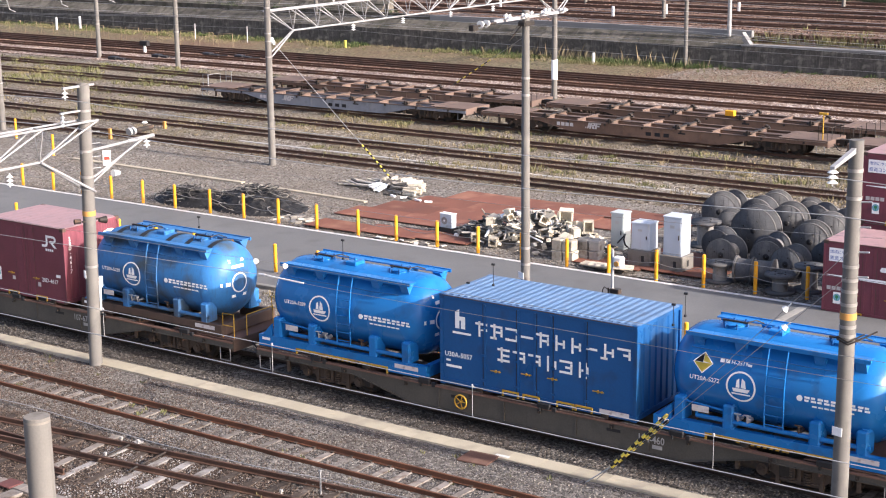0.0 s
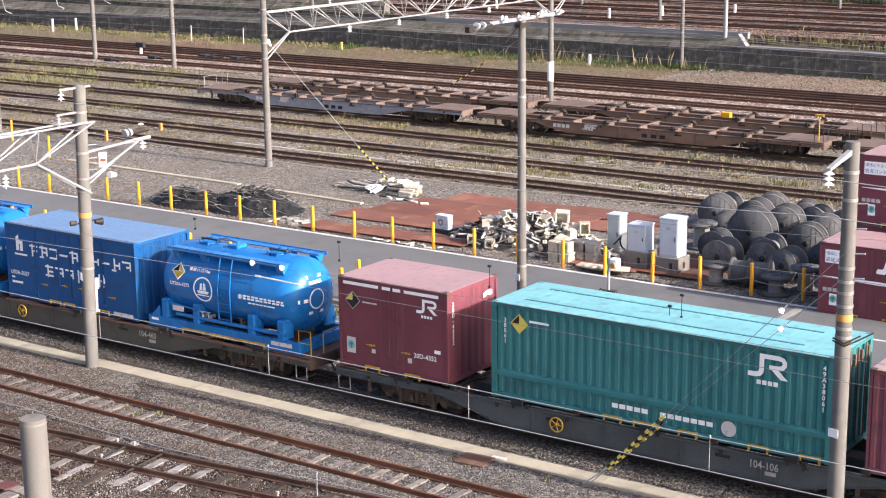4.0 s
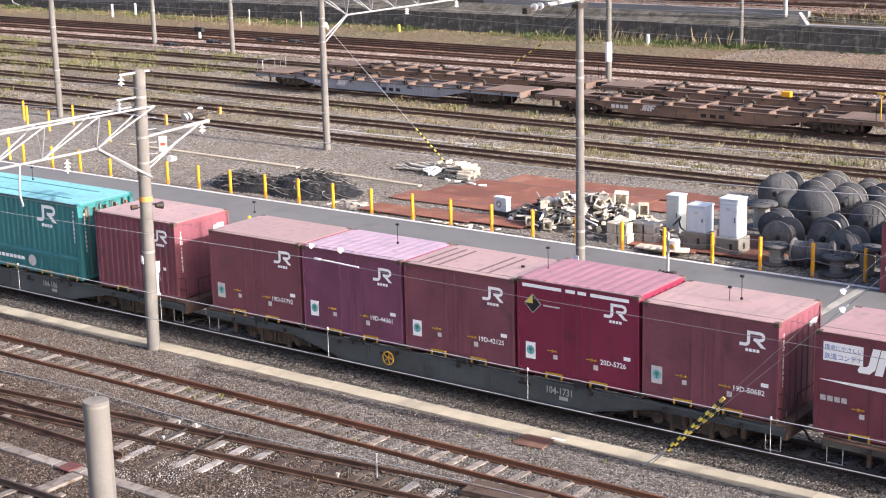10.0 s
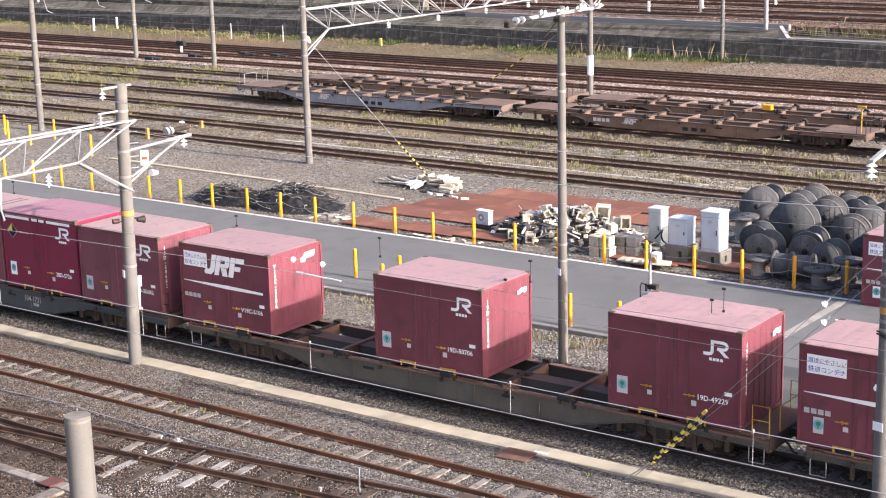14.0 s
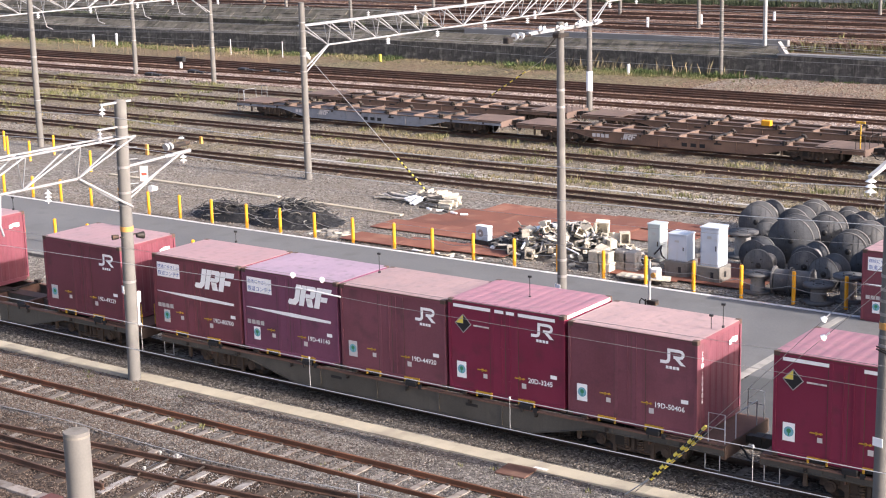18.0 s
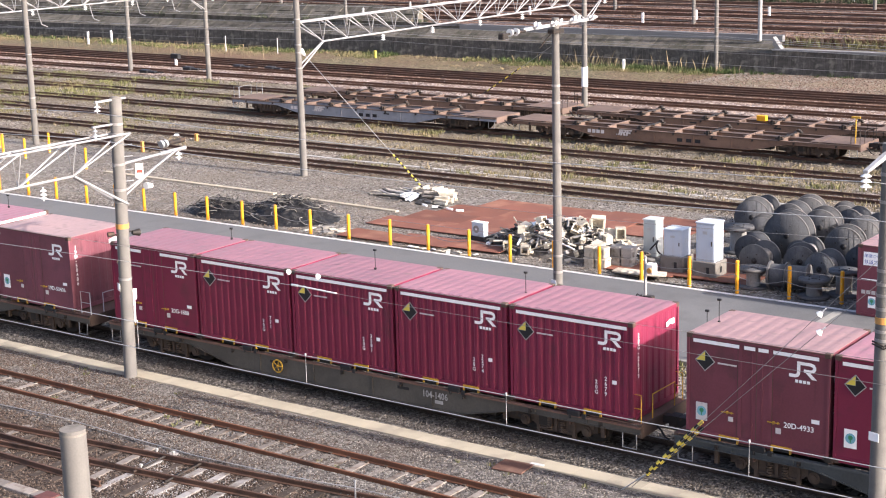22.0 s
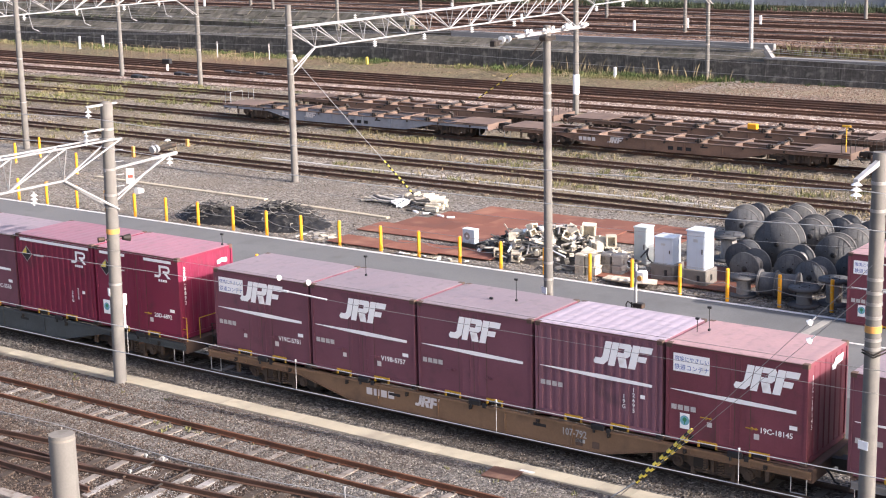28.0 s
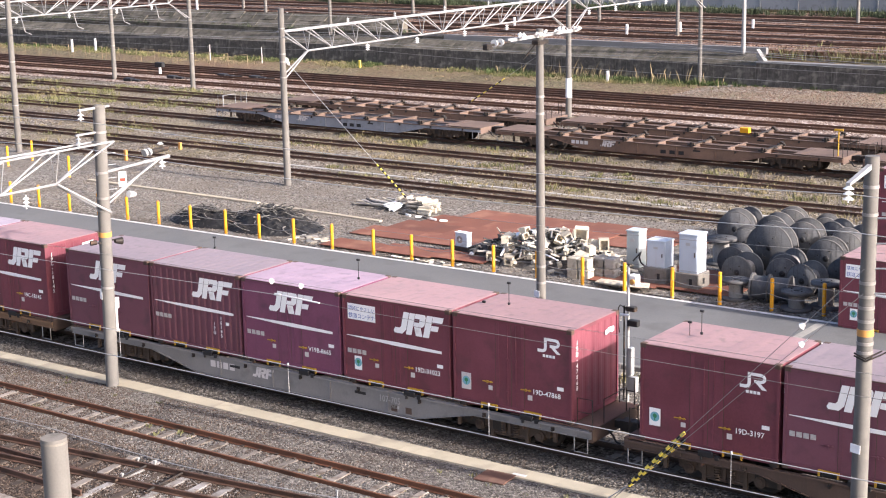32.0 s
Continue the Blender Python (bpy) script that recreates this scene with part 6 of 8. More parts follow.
# wires over the train line
ov = thing("line_catenary", "thin contact and carrier wires over the running line", "overhead wire")
part("contact_wire", Shape().rod((-160, -0.1, 5.15), (60, 0.1, 5.15), 0.006, seg=5), M["wire"], ov)
part("carrier_wire", Shape().line(sag((-35.7, -0.5, 6.32), (-11.9, -0.5, 6.32), 0.35) + sag((-11.9, -0.5, 6.32), (25, -0.5, 6.32), 0.35), 0.006, 4).line(sag((-90, -0.5, 6.32), (-35.7, -0.5, 6.32), 0.5), 0.006, 4), M["wire"], ov)
for x, z0, z1 in ((-23.57, 3.11, 3.54), (-22.75, 3.6, 4.17), (-17.33, 3.32, 3.85), (-17.0, 3.61, 4.18), (-33.6, 3.93, 4.24), (-27.94, 3.66, 4.2), (-38.6, 3.7, 4.2), (-44.2, 3.9, 4.3)):
    part("dropper", Shape().rod((x, 0, z0), (x, 0, z1), 0.01, seg=5).soft_box(x - 0.05, x + 0.05, -0.03, 0.03, z1 - 0.02, z1 + 0.035, 0.008).soft_box(x - 0.03, x + 0.03, -0.03, 0.03, z0 - 0.03, z0 + 0.03, 0.01), M["black"], ov, "dark dropper clamp")
for k, (y, z) in enumerate(((-3.4, 8.18), (-3.5, 7.4))):
    wire("feeder_wire", "thin pale overhead feeder wire", sag((-95, y, z), (-35.7, y, z), 0.5) + sag((-35.7, y, z), (-11.9, y, z), 0.25) + sag((-11.9, y, z), (30, y, z), 0.4), 0.011, "bright_wire")
for y, z in ((33.9, 5.66), (38.5, 5.66), (43.3, 5.66), (58.0, 5.88), (61.6, 5.88), (26.65, 8.4), (47.9, 5.66)):
    wire("yard_wire", "thin overhead wire above the sidings", sag((-140, y, z + 0.5), (-88.6, y, z + 0.5), 0.3) + sag((-88.6, y, z + 0.5), (-54, y, z + 0.5), 0.3) + sag((-54, y, z + 0.5), (10, y, z + 0.5), 0.5), 0.012)
for y, z in ((75.12, 4.6), (75.12, 3.8), (75.12, 3.0), (75.12, 2.3), (75.12, 1.6)):
    wire("yard_wire", "thin pale wire below the retaining wall", sag((-150, y, z + 0.3), (-88.6, y, z + 0.3), 0.2) + sag((-88.6, y, z + 0.3), (-54, y, z + 0.3), 0.2) + sag((-54, y, z + 0.3), (10, y, z + 0.3), 0.4), 0.014, "bright_wire")
for y in (4.75, 5.15):
    wire("feeder_wire", "thin overhead feeder wire", sag((-94.5, y, 10.45), (-24.5, y, 10.45), 1.0) + sag((-24.5, y, 10.45), (40, y, 10.45), 1.0), 0.008)
# rigging with white insulators near the lattice pole
rig = thing("strain_rigging", "strain wire with white insulator discs and rods above the siding", "overhead wire")
part("wire", Shape().line([(-90, -4.8, 4.85), (-39, -4.8, 4.68), (-26.9, -4.8, 4.73), (-19, -4.8, 4.75), (20, -4.8, 5.0)], 0.006, 5), M["wire"], rig)
part("wire", Shape().line([(-90, -4.8, 4.3), (-39, -4.8, 4.16), (-26.9, -4.8, 4.36)], 0.008, 5), M["bright_wire"], rig)
for x in (-27.0, -26.0):
    part("insulator", Shape().rod((x, -4.8, 4.70), (x + 0.06, -4.8, 4.72), 0.08, 0.045, seg=14), M["porcelain"], rig, "white disc insulator")
part("insulator_rod", Shape().rod((-26.7, -4.8, 4.37), (-25.4, -4.8, 4.33), 0.022, seg=8).rod((-26.9, -4.8, 4.37), (-26.7, -4.8, 4.37), 0.035, seg=8), M["porcelain"], rig, "white insulating rod")
part("wire", Shape().line([(-25.4, -4.8, 4.33), (-24, -4.8, 4.3), (-10, -4.8, 4.3), (20, -4.8, 4.6)], 0.006, 5), M["wire"], rig)
# the second guy, over the yard
g2 = thing("guy_wires", "guy wire with a black and yellow guard over the yard", "guy wire")
f2, t2 = Vector((-44.6, 25.2, GZ)), Vector((-53.8, 26.8, 6.3))
part("wire", Shape().rod(f2, t2, 0.014, seg=5), M["bright_wire"], g2)
for i in range(16):
    part("guard_piece", Shape().rod(f2.lerp(t2, 0.06 + 0.0135 * i), f2.lerp(t2, 0.06 + 0.0135 * (i + 1)), 0.042, seg=8), M["guard_yellow"] if i % 2 else M["black"], g2)
part("insulator", Shape().rod(t2, t2.lerp(f2, 0.03), 0.16, 0.06, seg=12), M["porcelain"], g2, "white insulator")
g3 = thing("guy_wires", "guy wire with a black and yellow guard beside the far lines", "guy wire")
f3, t3 = Vector((-62.5, 55.3, 0.0)), Vector((-54.2, 55.5, 5.2))
part("wire", Shape().rod(f3, t3, 0.014, seg=5), M["wire"], g3)
for i in range(12):
    part("guard_piece", Shape().rod(f3.lerp(t3, 0.05 + 0.03 * i), f3.lerp(t3, 0.05 + 0.03 * (i + 1)), 0.04, seg=8), M["guard_yellow"] if i % 2 else M["black"], g3)


# ---- the road's edge ----
def bollard_shape():
    return Shape().rod((0, 0, -0.2), (0, 0, 1.08), 0.07, seg=12).rod((0, 0, 1.08), (0, 0, 1.11), 0.07, 0.05, seg=12)


def bollard(x, y, lean=0.0):
    b = thing("bollard", "yellow steel bollard beside the road", "bollard", pose(x, y, -0.13, lean, lean * 0.7, 0), group="yellow bollards")
    part("post", bollard_shape, M["bollard"], b, key=0)
    part("collar", lambda: Shape().rod((0, 0, 0.0), (0, 0, 0.03), 0.085, seg=12), M["concrete"], b, key=0)
    part("rope_eye", lambda: Shape().rod((0, -0.075, 0.66), (0, 0.075, 0.66), 0.016, seg=6), M["steel"], b, key=0)


far_x = [-20.35, -22.2, -24.17, -25.96, -27.86, -29.67, -31.7, -33.72, -35.69, -37.73, -39.7, -41.91, -44.04, -46.03, -48.02, -50.17, -52.2, -54.25, -56.2, -58.22, -60.4, -62.49, -64.7]
for k, x in enumerate(far_x):
    bollard(x, 15.7 + (0.75, 0.5, 0.4, 0.15)[k] if k < 4 else 15.7, 0.7 * math.sin(k * 2.3))
for x, y in ((-20.75, 7.78), (-24.45, 7.78), (-26.3, 7.78), (-28.2, 7.78), (-30.1, 7.78), (-32.1, 7.78), (-34.1, 7.78)):
    bollard(x, y, 0.5 * math.sin(x))
for k in range(12):
    bollard(-34.35 - 2.08 * k, 9.1, 0.6 * math.sin(k * 1.9))
for x, y in ((-74.7, 24.0), (-71.9, 23.3), (-72.3, 25.4), (-66.6, 16.3), (-76.5, 25.2), (-66.0, 22.6)):
    bollard(x, y)
for k in range(22):
    a, b = far_x[k + 1], far_x[k]
    ob = part("barrier_rope", Shape().line(sag((a, 15.8, 0.53), (b, 15.8, 0.53), 0.14 + 0.05 * math.sin(k * 1.7), 6), 0.012, 5), M["wire"])
    tagged(ob, "thin grey rope sagging between yellow bollards", "rope", group="ropes between bollards")

# equipment post behind the running line
ep = thing("signal_post", "thin grey equipment post with boxes and a lamp", "equipment post", pose(-21.5, 4.4, GZ) @ Matrix.Scale(0.88, 4))
part("post", Shape().rod((0, 0, -0.3), (0, 0, 4.6), 0.055, 0.045, seg=12), M["steel"], ep)
part("conduit", Shape().line([(-0.32, 0, 2.35), (-0.36, 0, 2.6), (-0.36, 0, 3.2), (-0.3, 0, 3.3), (-0.2, 0, 3.25), (-0.05, 0, 3.2)], 0.02, 6), M["iron"], ep)
part("conduit", Shape().line([(-0.12, -0.05, 0), (-0.12, -0.05, 3.3)], 0.03, 8), M["iron"], ep)
for a, b, c, d, mm in ((-0.55, -0.3, 0.8, 1.25, "concrete"), (0.05, 0.36, 0.4, 0.9, "galv"), (0.05, 0.2, 0.95, 1.9, "steel"), (0.02, 0.4, 2.65, 2.85, "black"), (-0.05, 0.3, 3.15, 3.3, "iron")):
    part("box", Shape().soft_box(a, b, -0.12, 0.1, c, d, 0.02), M[mm], ep)
part("lamp_arm", Shape().line([(-0.25, -0.05, 2.8), (-0.22, -0.1, 3.0), (0.1, -0.1, 3.02)], 0.045, 8), M["porcelain"], ep, "white bent arm")
part("lamp_head", Shape().soft_box(0.08, 0.38, -0.14, 0.14, 4.05, 4.4, 0.04), M["porcelain"], ep, "white lamp head")
part("lamp_lens", Shape().rod((0.23, -0.15, 4.18), (0.23, -0.2, 4.18), 0.09, seg=12), M["orange"], ep, "orange lens")
ep2 = thing("speaker_post", "short post with a white loudspeaker", "post", pose(-21.8, 6.3, GZ) @ Matrix.Scale(0.8, 4))
part("post", Shape().rod((0, 0, -0.2), (0, 0, 1.3), 0.07, seg=10), M["steel"], ep2)
part("horn", Shape().rod((0, -0.05, 1.3), (0.45, -0.15, 1.15), 0.05, 0.17, seg=14), M["porcelain"], ep2, "white horn")
part("box", Shape().soft_box(0.05, 0.25, -0.1, 0.1, 0.3, 0.6, 0.02), M["porcelain"], ep2)
part("cover", Shape().rod((-0.25, 0, 0.0), (-0.25, 0, 0.35), 0.16, 0.1, seg=12), M["rust_plate"], ep2, "rusty cover")
tank_w = thing("white_cylinder", "white steel cylinder lying on supports beside the road", "cylinder", pose(-43.2, 6.6, GZ))
part("shell", Shape().lathe([(-1.3, 0.01), (-1.3, 0.4), (1.3, 0.4), (1.3, 0.01)], pose(0, 0, 0.75), 24), M["white"], tank_w)
for a in (-0.9, 0.9):
    part("support", Shape().box(a - 0.1, a + 0.1, -0.3, 0.3, -0.05, 0.4), M["concrete"], tank_w)

# ---- the storage yard ----
rng = random.Random(11)
NET = mat("black_netting", (0.016, 0.016, 0.017), 0.6, var=0.6, scale=3, fine=14, bump=1.0, dirt=(0.11, 0.11, 0.105), dirty=0.03, dirt_scale=9)
CREAM = mat("cream_scrap", (0.53, 0.48, 0.385), 0.75, var=0.15, scale=3, fine=25, bump=0.1, dirt=(0.28, 0.24, 0.19), dirty=0.3, dirt_scale=4, rnd=0.3)
GREY = mat("grey_scrap", (0.26, 0.25, 0.235), 0.7, var=0.2, scale=3, fine=25, bump=0.15, dirt=(0.1, 0.08, 0.06), dirty=0.3, dirt_scale=4, rnd=0.35)
DARK = mat("dark_scrap", (0.05, 0.047, 0.045), 0.7, var=0.3, scale=3, fine=25, bump=0.2, rnd=0.3)
CAB = mat("cabinet_paint", (0.52, 0.57, 0.64), 0.45, var=0.06, scale=1.5, fine=30, bump=0.04, dirt=(0.45, 0.46, 0.46), dirty=0.12, streak=(0.42, 0.4, 0.36), streaky=0.2)
REEL = mat("weathered_reel", (0.093, 0.095, 0.101), 0.85, var=0.34, scale=2.5, fine=18, bump=0.3, dirt=(0.13, 0.127, 0.122), dirty=0.22, dirt_scale=3, streak=(0.05, 0.05, 0.052), streaky=0.6, rnd=0.22)
REEL_SEAM = mat("dark_reel_seam", (0.055, 0.054, 0.055), 0.9, var=0.3)
REEL_WOOD = mat("reel_timber", (0.118, 0.115, 0.114), 0.85, var=0.25, scale=3, fine=25, bump=0.3, rnd=0.2)


HIGHLIGHT_ROPE = mat("pale_highlight_rope", (0.2, 0.195, 0.18), 0.85, var=0.3)


def mound(name, label, cx, cy, rx, ry, h, material, seed, n=36):
    s = Shape()
    pts, fs = [], []
    for j in range(n + 1):
        for i in range(n + 1):
            u, v = 2 * i / n - 1, 2 * j / n - 1
            x, y = cx + rx * u, cy + ry * v
            d = math.hypot(u, v)
            e = max(0.0, 1 - d ** 1.6)
            k = noise.noise((x * 1.3 + seed, y * 1.3, 0)) * 0.35 + noise.noise((x * 4 + seed, y * 4, 2)) * 0.22 + noise.noise((x * 11, y * 11 + seed, 5)) * 0.1
            pts.append((x, y, GZ - 0.06 + h * max(0.0, e * (0.8 + k) if e > 0 else 0)))
    fs = [(j * (n + 1) + i, j * (n + 1) + i + 1, (j + 1) * (n + 1) + i + 1, (j + 1) * (n + 1) + i) for j in range(n) for i in range(n)]
    t = thing(name, label, "heap")
    part("netting_mass" if "net" in name else "earth_mass", s.add(pts, fs, False), material, t)
    return t


for seed, (cx, cy, rx, ry, h) in enumerate(((-50.7, 17.3, 2.3, 1.0, 1.0), (-47.4, 18.2, 2.7, 1.9, 1.15))):
    t = mound("net_heap", "tangled heap of black netting in the gravel yard", cx, cy, rx, ry, h, NET, seed * 9.0)
    for i in range(90):
        a = rng.uniform(0, 6.28)
        u = rng.uniform(0.1, 0.85)
        px, py = cx + rx * u * math.cos(a), cy + ry * u * math.sin(a)
        z = GZ + h * (1 - u ** 1.6) * 0.9
        w = rng.uniform(0.3, 0.8)
        b = rng.uniform(0, 6.28)
        pts = [(px + w * math.cos(b + k * 0.5) * (0.5 + 0.12 * k), py + w * math.sin(b + k * 0.5) * 0.6, max(GZ, z + 0.07 * math.sin(k * 1.1 + a) - 0.035 * k)) for k in range(7)]
        # The pale loops put the netting's highlights into rope colour.
        part("rope_loop", Shape().line(pts, 0.016, 5), (DARK, NET, DARK, GREY, HIGHLIGHT_ROPE)[i % 5], t)


def plank(name, label, category, group, m, lx, ly, lz, mat_):
    ob = part(name, lambda: Shape().soft_box(-lx / 2, lx / 2, -ly / 2, ly / 2, 0, lz, min(lx, ly, lz) * 0.15), mat_, at=m, key=(lx, ly, lz))
    return tagged(ob, label, category, group)


# a fan of boards by the guy wire's foot
FX, FY = -44.9, 23.9
for i in range(34):
    an = radians(-4 + 118 * i / 33 + 3 * math.sin(i * 5))
    rr = 1.75 + 0.12 * math.sin(i * 3.1)
    plank("board", "pale sawn board end in a fan-shaped stack on the gravel", "board", "stacked boards", pose(FX + rr * math.cos(an) * 1.1, FY + rr * math.sin(an), GZ + 0.04 + 0.12 * (i % 3), 2 * math.sin(i), 3 * math.sin(i * 2.2), math.degrees(an) + 4 * math.sin(i * 7)), 0.75, 0.15, 0.11, CREAM)
for i in range(30):
    an = radians(-10 + 130 * i / 29 + 6 * math.sin(i * 4))
    rr = 1.05 + 0.15 * math.sin(i * 2.7)
    plank("stake", "dark stick in the fan of boards", "stake", "stacked boards", pose(FX + rr * math.cos(an) * 1.1, FY + rr * math.sin(an), GZ + 0.1 + 0.07 * (i % 4), 4 * math.sin(i), 8 * math.sin(i * 2.2), math.degrees(an) + 14 * math.sin(i * 7)), 0.8, 0.06, 0.06, DARK if i % 3 else GREY)
for i in range(22):
    plank("old_plank", "grey weathered plank beside the fan of boards", "plank", "stacked boards", pose(FX - 1.15 + rng.uniform(-0.95, 0.7), FY + 0.75 + rng.uniform(-0.75, 0.9), GZ + 0.03 + 0.06 * (i % 4), 4 * rng.uniform(-1, 1), 5 * rng.uniform(-1, 1), rng.uniform(-28, 22)), (1.2, 0.8, 1.5)[i % 3], (0.14, 0.1, 0.2)[i % 3], 0.06, (GREY, CREAM, DARK, GREY)[i % 4])
for i in range(7):
    plank("crate", "white crumpled sheet thrown on the boards", "sheet", "stacked boards", pose(FX - 0.05 + 0.35 * rng.uniform(-1, 1), FY + 0.1 + 0.35 * rng.uniform(-1, 1), GZ + 0.15 + 0.08 * (i % 3), 22 * rng.uniform(-1, 1), 22 * rng.uniform(-1, 1), rng.uniform(0, 90)), 0.55, 0.3, 0.05, M["white"] if i % 2 else CAB)
for i in range(6):
    plank("pipe_end", "short white pipe lying on the rusty plates", "pipe", "white pipes", pose(-43.7 + 0.5 * i + 0.1 * math.sin(i * 4), 23.0 - 0.06 * i, GZ + 0.1, 0, 3, 6 + 35 * math.sin(i * 4)), 0.36, 0.09, 0.07, M["white"] if i % 3 else DARK)
# rusted steel plates laid over the gravel
for i, (x, y, lx, ly, rz) in enumerate(((-41.6, 16.95, 2.8, 1.5, 1), (-38.9, 17.2, 2.8, 1.5, -1), (-36.3, 17.4, 2.6, 1.5, 2), (-41.9, 19.7, 3.0, 1.5, 2), (-38.8, 19.7, 3.0, 1.52, -1), (-35.8, 19.9, 2.9, 1.5, 2), (-41.2, 21.5, 3.05, 1.5, 4),
                                         (-38.1, 21.4, 3.0, 1.5, -2), (-35.0, 21.6, 3.05, 1.5, 1), (-40.6, 23.3, 3.0, 1.5, 1), (-37.5, 23.2, 3.0, 1.52, 3), (-34.4, 23.4, 3.0, 1.5, -1), (-39.6, 25.1, 3.0, 1.5, -2), (-36.5, 25.0, 3.0, 1.5, 2), (-33.4, 25.2, 3.0, 1.5, 1),
                                         (-31.4, 23.2, 3.0, 1.5, 2), (-30.4, 25.2, 2.9, 1.5, 0), (-25.6, 17.6, 3.0, 1.5, 0), (-28.6, 17.4, 2.8, 1.5, 2), (-27.0, 19.4, 3.0, 1.6, 1))):
    plank("steel_sheet", "rusted red-brown steel sheet laid on the gravel", "steel sheet", "rusted steel sheets", pose(x, y, GZ + 0.04 + 0.014 * (i % 3), 0.2 * math.sin(i), 0.15 * math.cos(i * 2), rz * 0.4), lx + 0.12, ly + (0.36 if 19 < y < 26 else 0), 0.025, M["rust_plate"])
plank("concrete_beam", "long pale concrete beam lying across the gravel", "beam", "", pose(-47.6, 21.75, GZ - 0.03, 0, 0, -3.2), 7.6, 0.26, 0.1, M["lid"])
plank("concrete_beam", "long grey concrete beam lying across the gravel", "beam", "", pose(-58.0, 22.2, GZ + 0.0, 0, 0, -1.5), 12.5, 0.28, 0.08, M["lid"])
for i in range(16):
    plank("rubble_piece", "white broken concrete beside the road line", "rubble", "rubble by the road", pose(-44.2 + rng.uniform(-0.9, 0.9), 16.9 + rng.uniform(-0.5, 0.6), GZ + 0.01, rng.uniform(-8, 8), rng.uniform(-8, 8), rng.uniform(0, 180)), (0.3, 0.42, 0.6)[i % 3], (0.16, 0.26)[i % 2], 0.03, CREAM if i % 2 else GREY)
for i in range(10):
    plank("rubble_piece", "white broken concrete beside the road line", "rubble", "rubble by the road", pose(-38.9 + 0.34 * i + 0.1 * math.sin(i * 5), 16.1 + 0.14 * math.sin(i * 3), GZ + 0.01, 3, 5, 50 * i), (0.3, 0.2, 0.42)[i % 3], (0.16, 0.1)[i % 2], 0.035, CREAM if i % 3 else M["line"])

st_ = thing("siding_trough", "flat pale concrete trough lying between the weedy sidings", "cable trough", kind="structure")
for i in range(21):
    part("lid", lambda: Shape().soft_box(-0.97, 0.97, -0.13, 0.13, -0.2, 0.0, 0.01), M["concrete"], st_, at=pose(-59.5 + 1.942 * i, 31.45 + 0.02 * math.sin(i * 2.3), GZ + 0.045 + 0.006 * math.sin(i * 1.7) - 0.0012 * i, 0, 0, 0.3 * math.sin(i * 3.1)), key=0)

# air conditioner
ac = thing("air_conditioner", "white outdoor air conditioner unit standing on the gravel", "air conditioner", pose(-36.95, 18.3, GZ + 0.27, 0, 0, -6) @ Matrix.Scale(0.8, 4))
part("case", Shape().soft_box(-0.42, 0.42, -0.19, 0.19, 0, 0.72, 0.03), mat("pale_blue_case", (0.52, 0.60, 0.66), 0.5, var=0.08, scale=3, dirt=(0.3, 0.31, 0.3), dirty=0.25), ac)
part("lid", Shape().soft_box(-0.44, 0.44, -0.2, 0.2, 0.72, 0.745, 0.01), M["white"], ac, "white lid")
part("grille", Shape().lathe([(0, 0.02), (0, 0.2)], pose(-0.1, -0.195, 0.36, 0, 0, 90), 18), GREY, ac)
part("fan_hub", Shape().lathe([(0, 0.005), (0, 0.06)], pose(-0.1, -0.2, 0.36, 0, 0, 90), 12), M["white"], ac)
part("base", Shape().box(-0.5, 0.5, -0.3, 0.3, -0.4, 0.0), DARK, ac)

# scrap heap
HX, HY, HRX, HRY, HH = -32.9, 18.5, 3.9, 1.55, 1.25


def heap_z(x, y):
    u = math.hypot((x - HX) / HRX, (y - HY) / HRY)
    return GZ + HH * max(0.0, 1 - u ** 1.7)


mound("scrap_heap", "heap of broken scrap and earth beside the road", HX, HY, HRX, HRY, HH * 0.82, mat("scrap_earth", (0.115, 0.102, 0.088), 0.95, var=0.4, scale=4, fine=18, bump=0.5, dirt=(0.24, 0.22, 0.19), dirty=0.4, dirt_scale=5), 40.0)


def scrap_frame(w, d, h, t):
    s = Shape()
    for x0, x1 in ((-w / 2, -w / 2 + t), (w / 2 - t, w / 2)):
        s.box(x0, x1, -d / 2, d / 2, 0, h)
    s.box(-w / 2 + t, w / 2 - t, -d / 2, d / 2, 0, t).box(-w / 2 + t, w / 2 - t, -d / 2, d / 2, h - t, h)
    s.box(-w / 2 + t, w / 2 - t, d / 2 - 0.03, d / 2, t, h - t)
    return s


for i, (x, y, z, w, h, rz, rx) in enumerate(((-34.9, 17.3, -0.08, 0.5, 0.5, 25, 0), (-33.9, 17.1, -0.1, 0.5, 0.52, 15, 4), (-31.5, 18.7, 0.75, 0.8, 0.95, 25, 8), (-30.4, 18.6, 0.55, 0.6, 0.75, 35, 0), (-32.3, 18.6, 0.75, 0.7, 0.7, -30, 25), (-32.9, 18.4, 0.65, 0.75, 0.6, 50, -20), (-34.6, 18.3, 0.45, 0.7, 0.6, -20, 15),
                                             (-31.9, 17.9, 0.3, 0.8, 0.55, 10, -35), (-33.4, 18.0, 0.4, 0.9, 0.45, 70, 30), (-30.9, 17.8, 0.2, 0.7, 0.6, -15, 20), (-35.2, 18.6, 0.2, 0.55, 0.55, 60, 12), (-32.0, 19.2, 0.7, 0.8, 0.6, 100, 15))):
    f = part("hollow_box", lambda: scrap_frame(w * 0.68, 0.36, h * 0.68, 0.06), CREAM, at=pose(x, y, z, rx, rx * 0.5, rz), key=(w, h))
    tagged(f, "cream hollow box frame thrown on the scrap heap", "scrap frame", "scrap heap pieces")
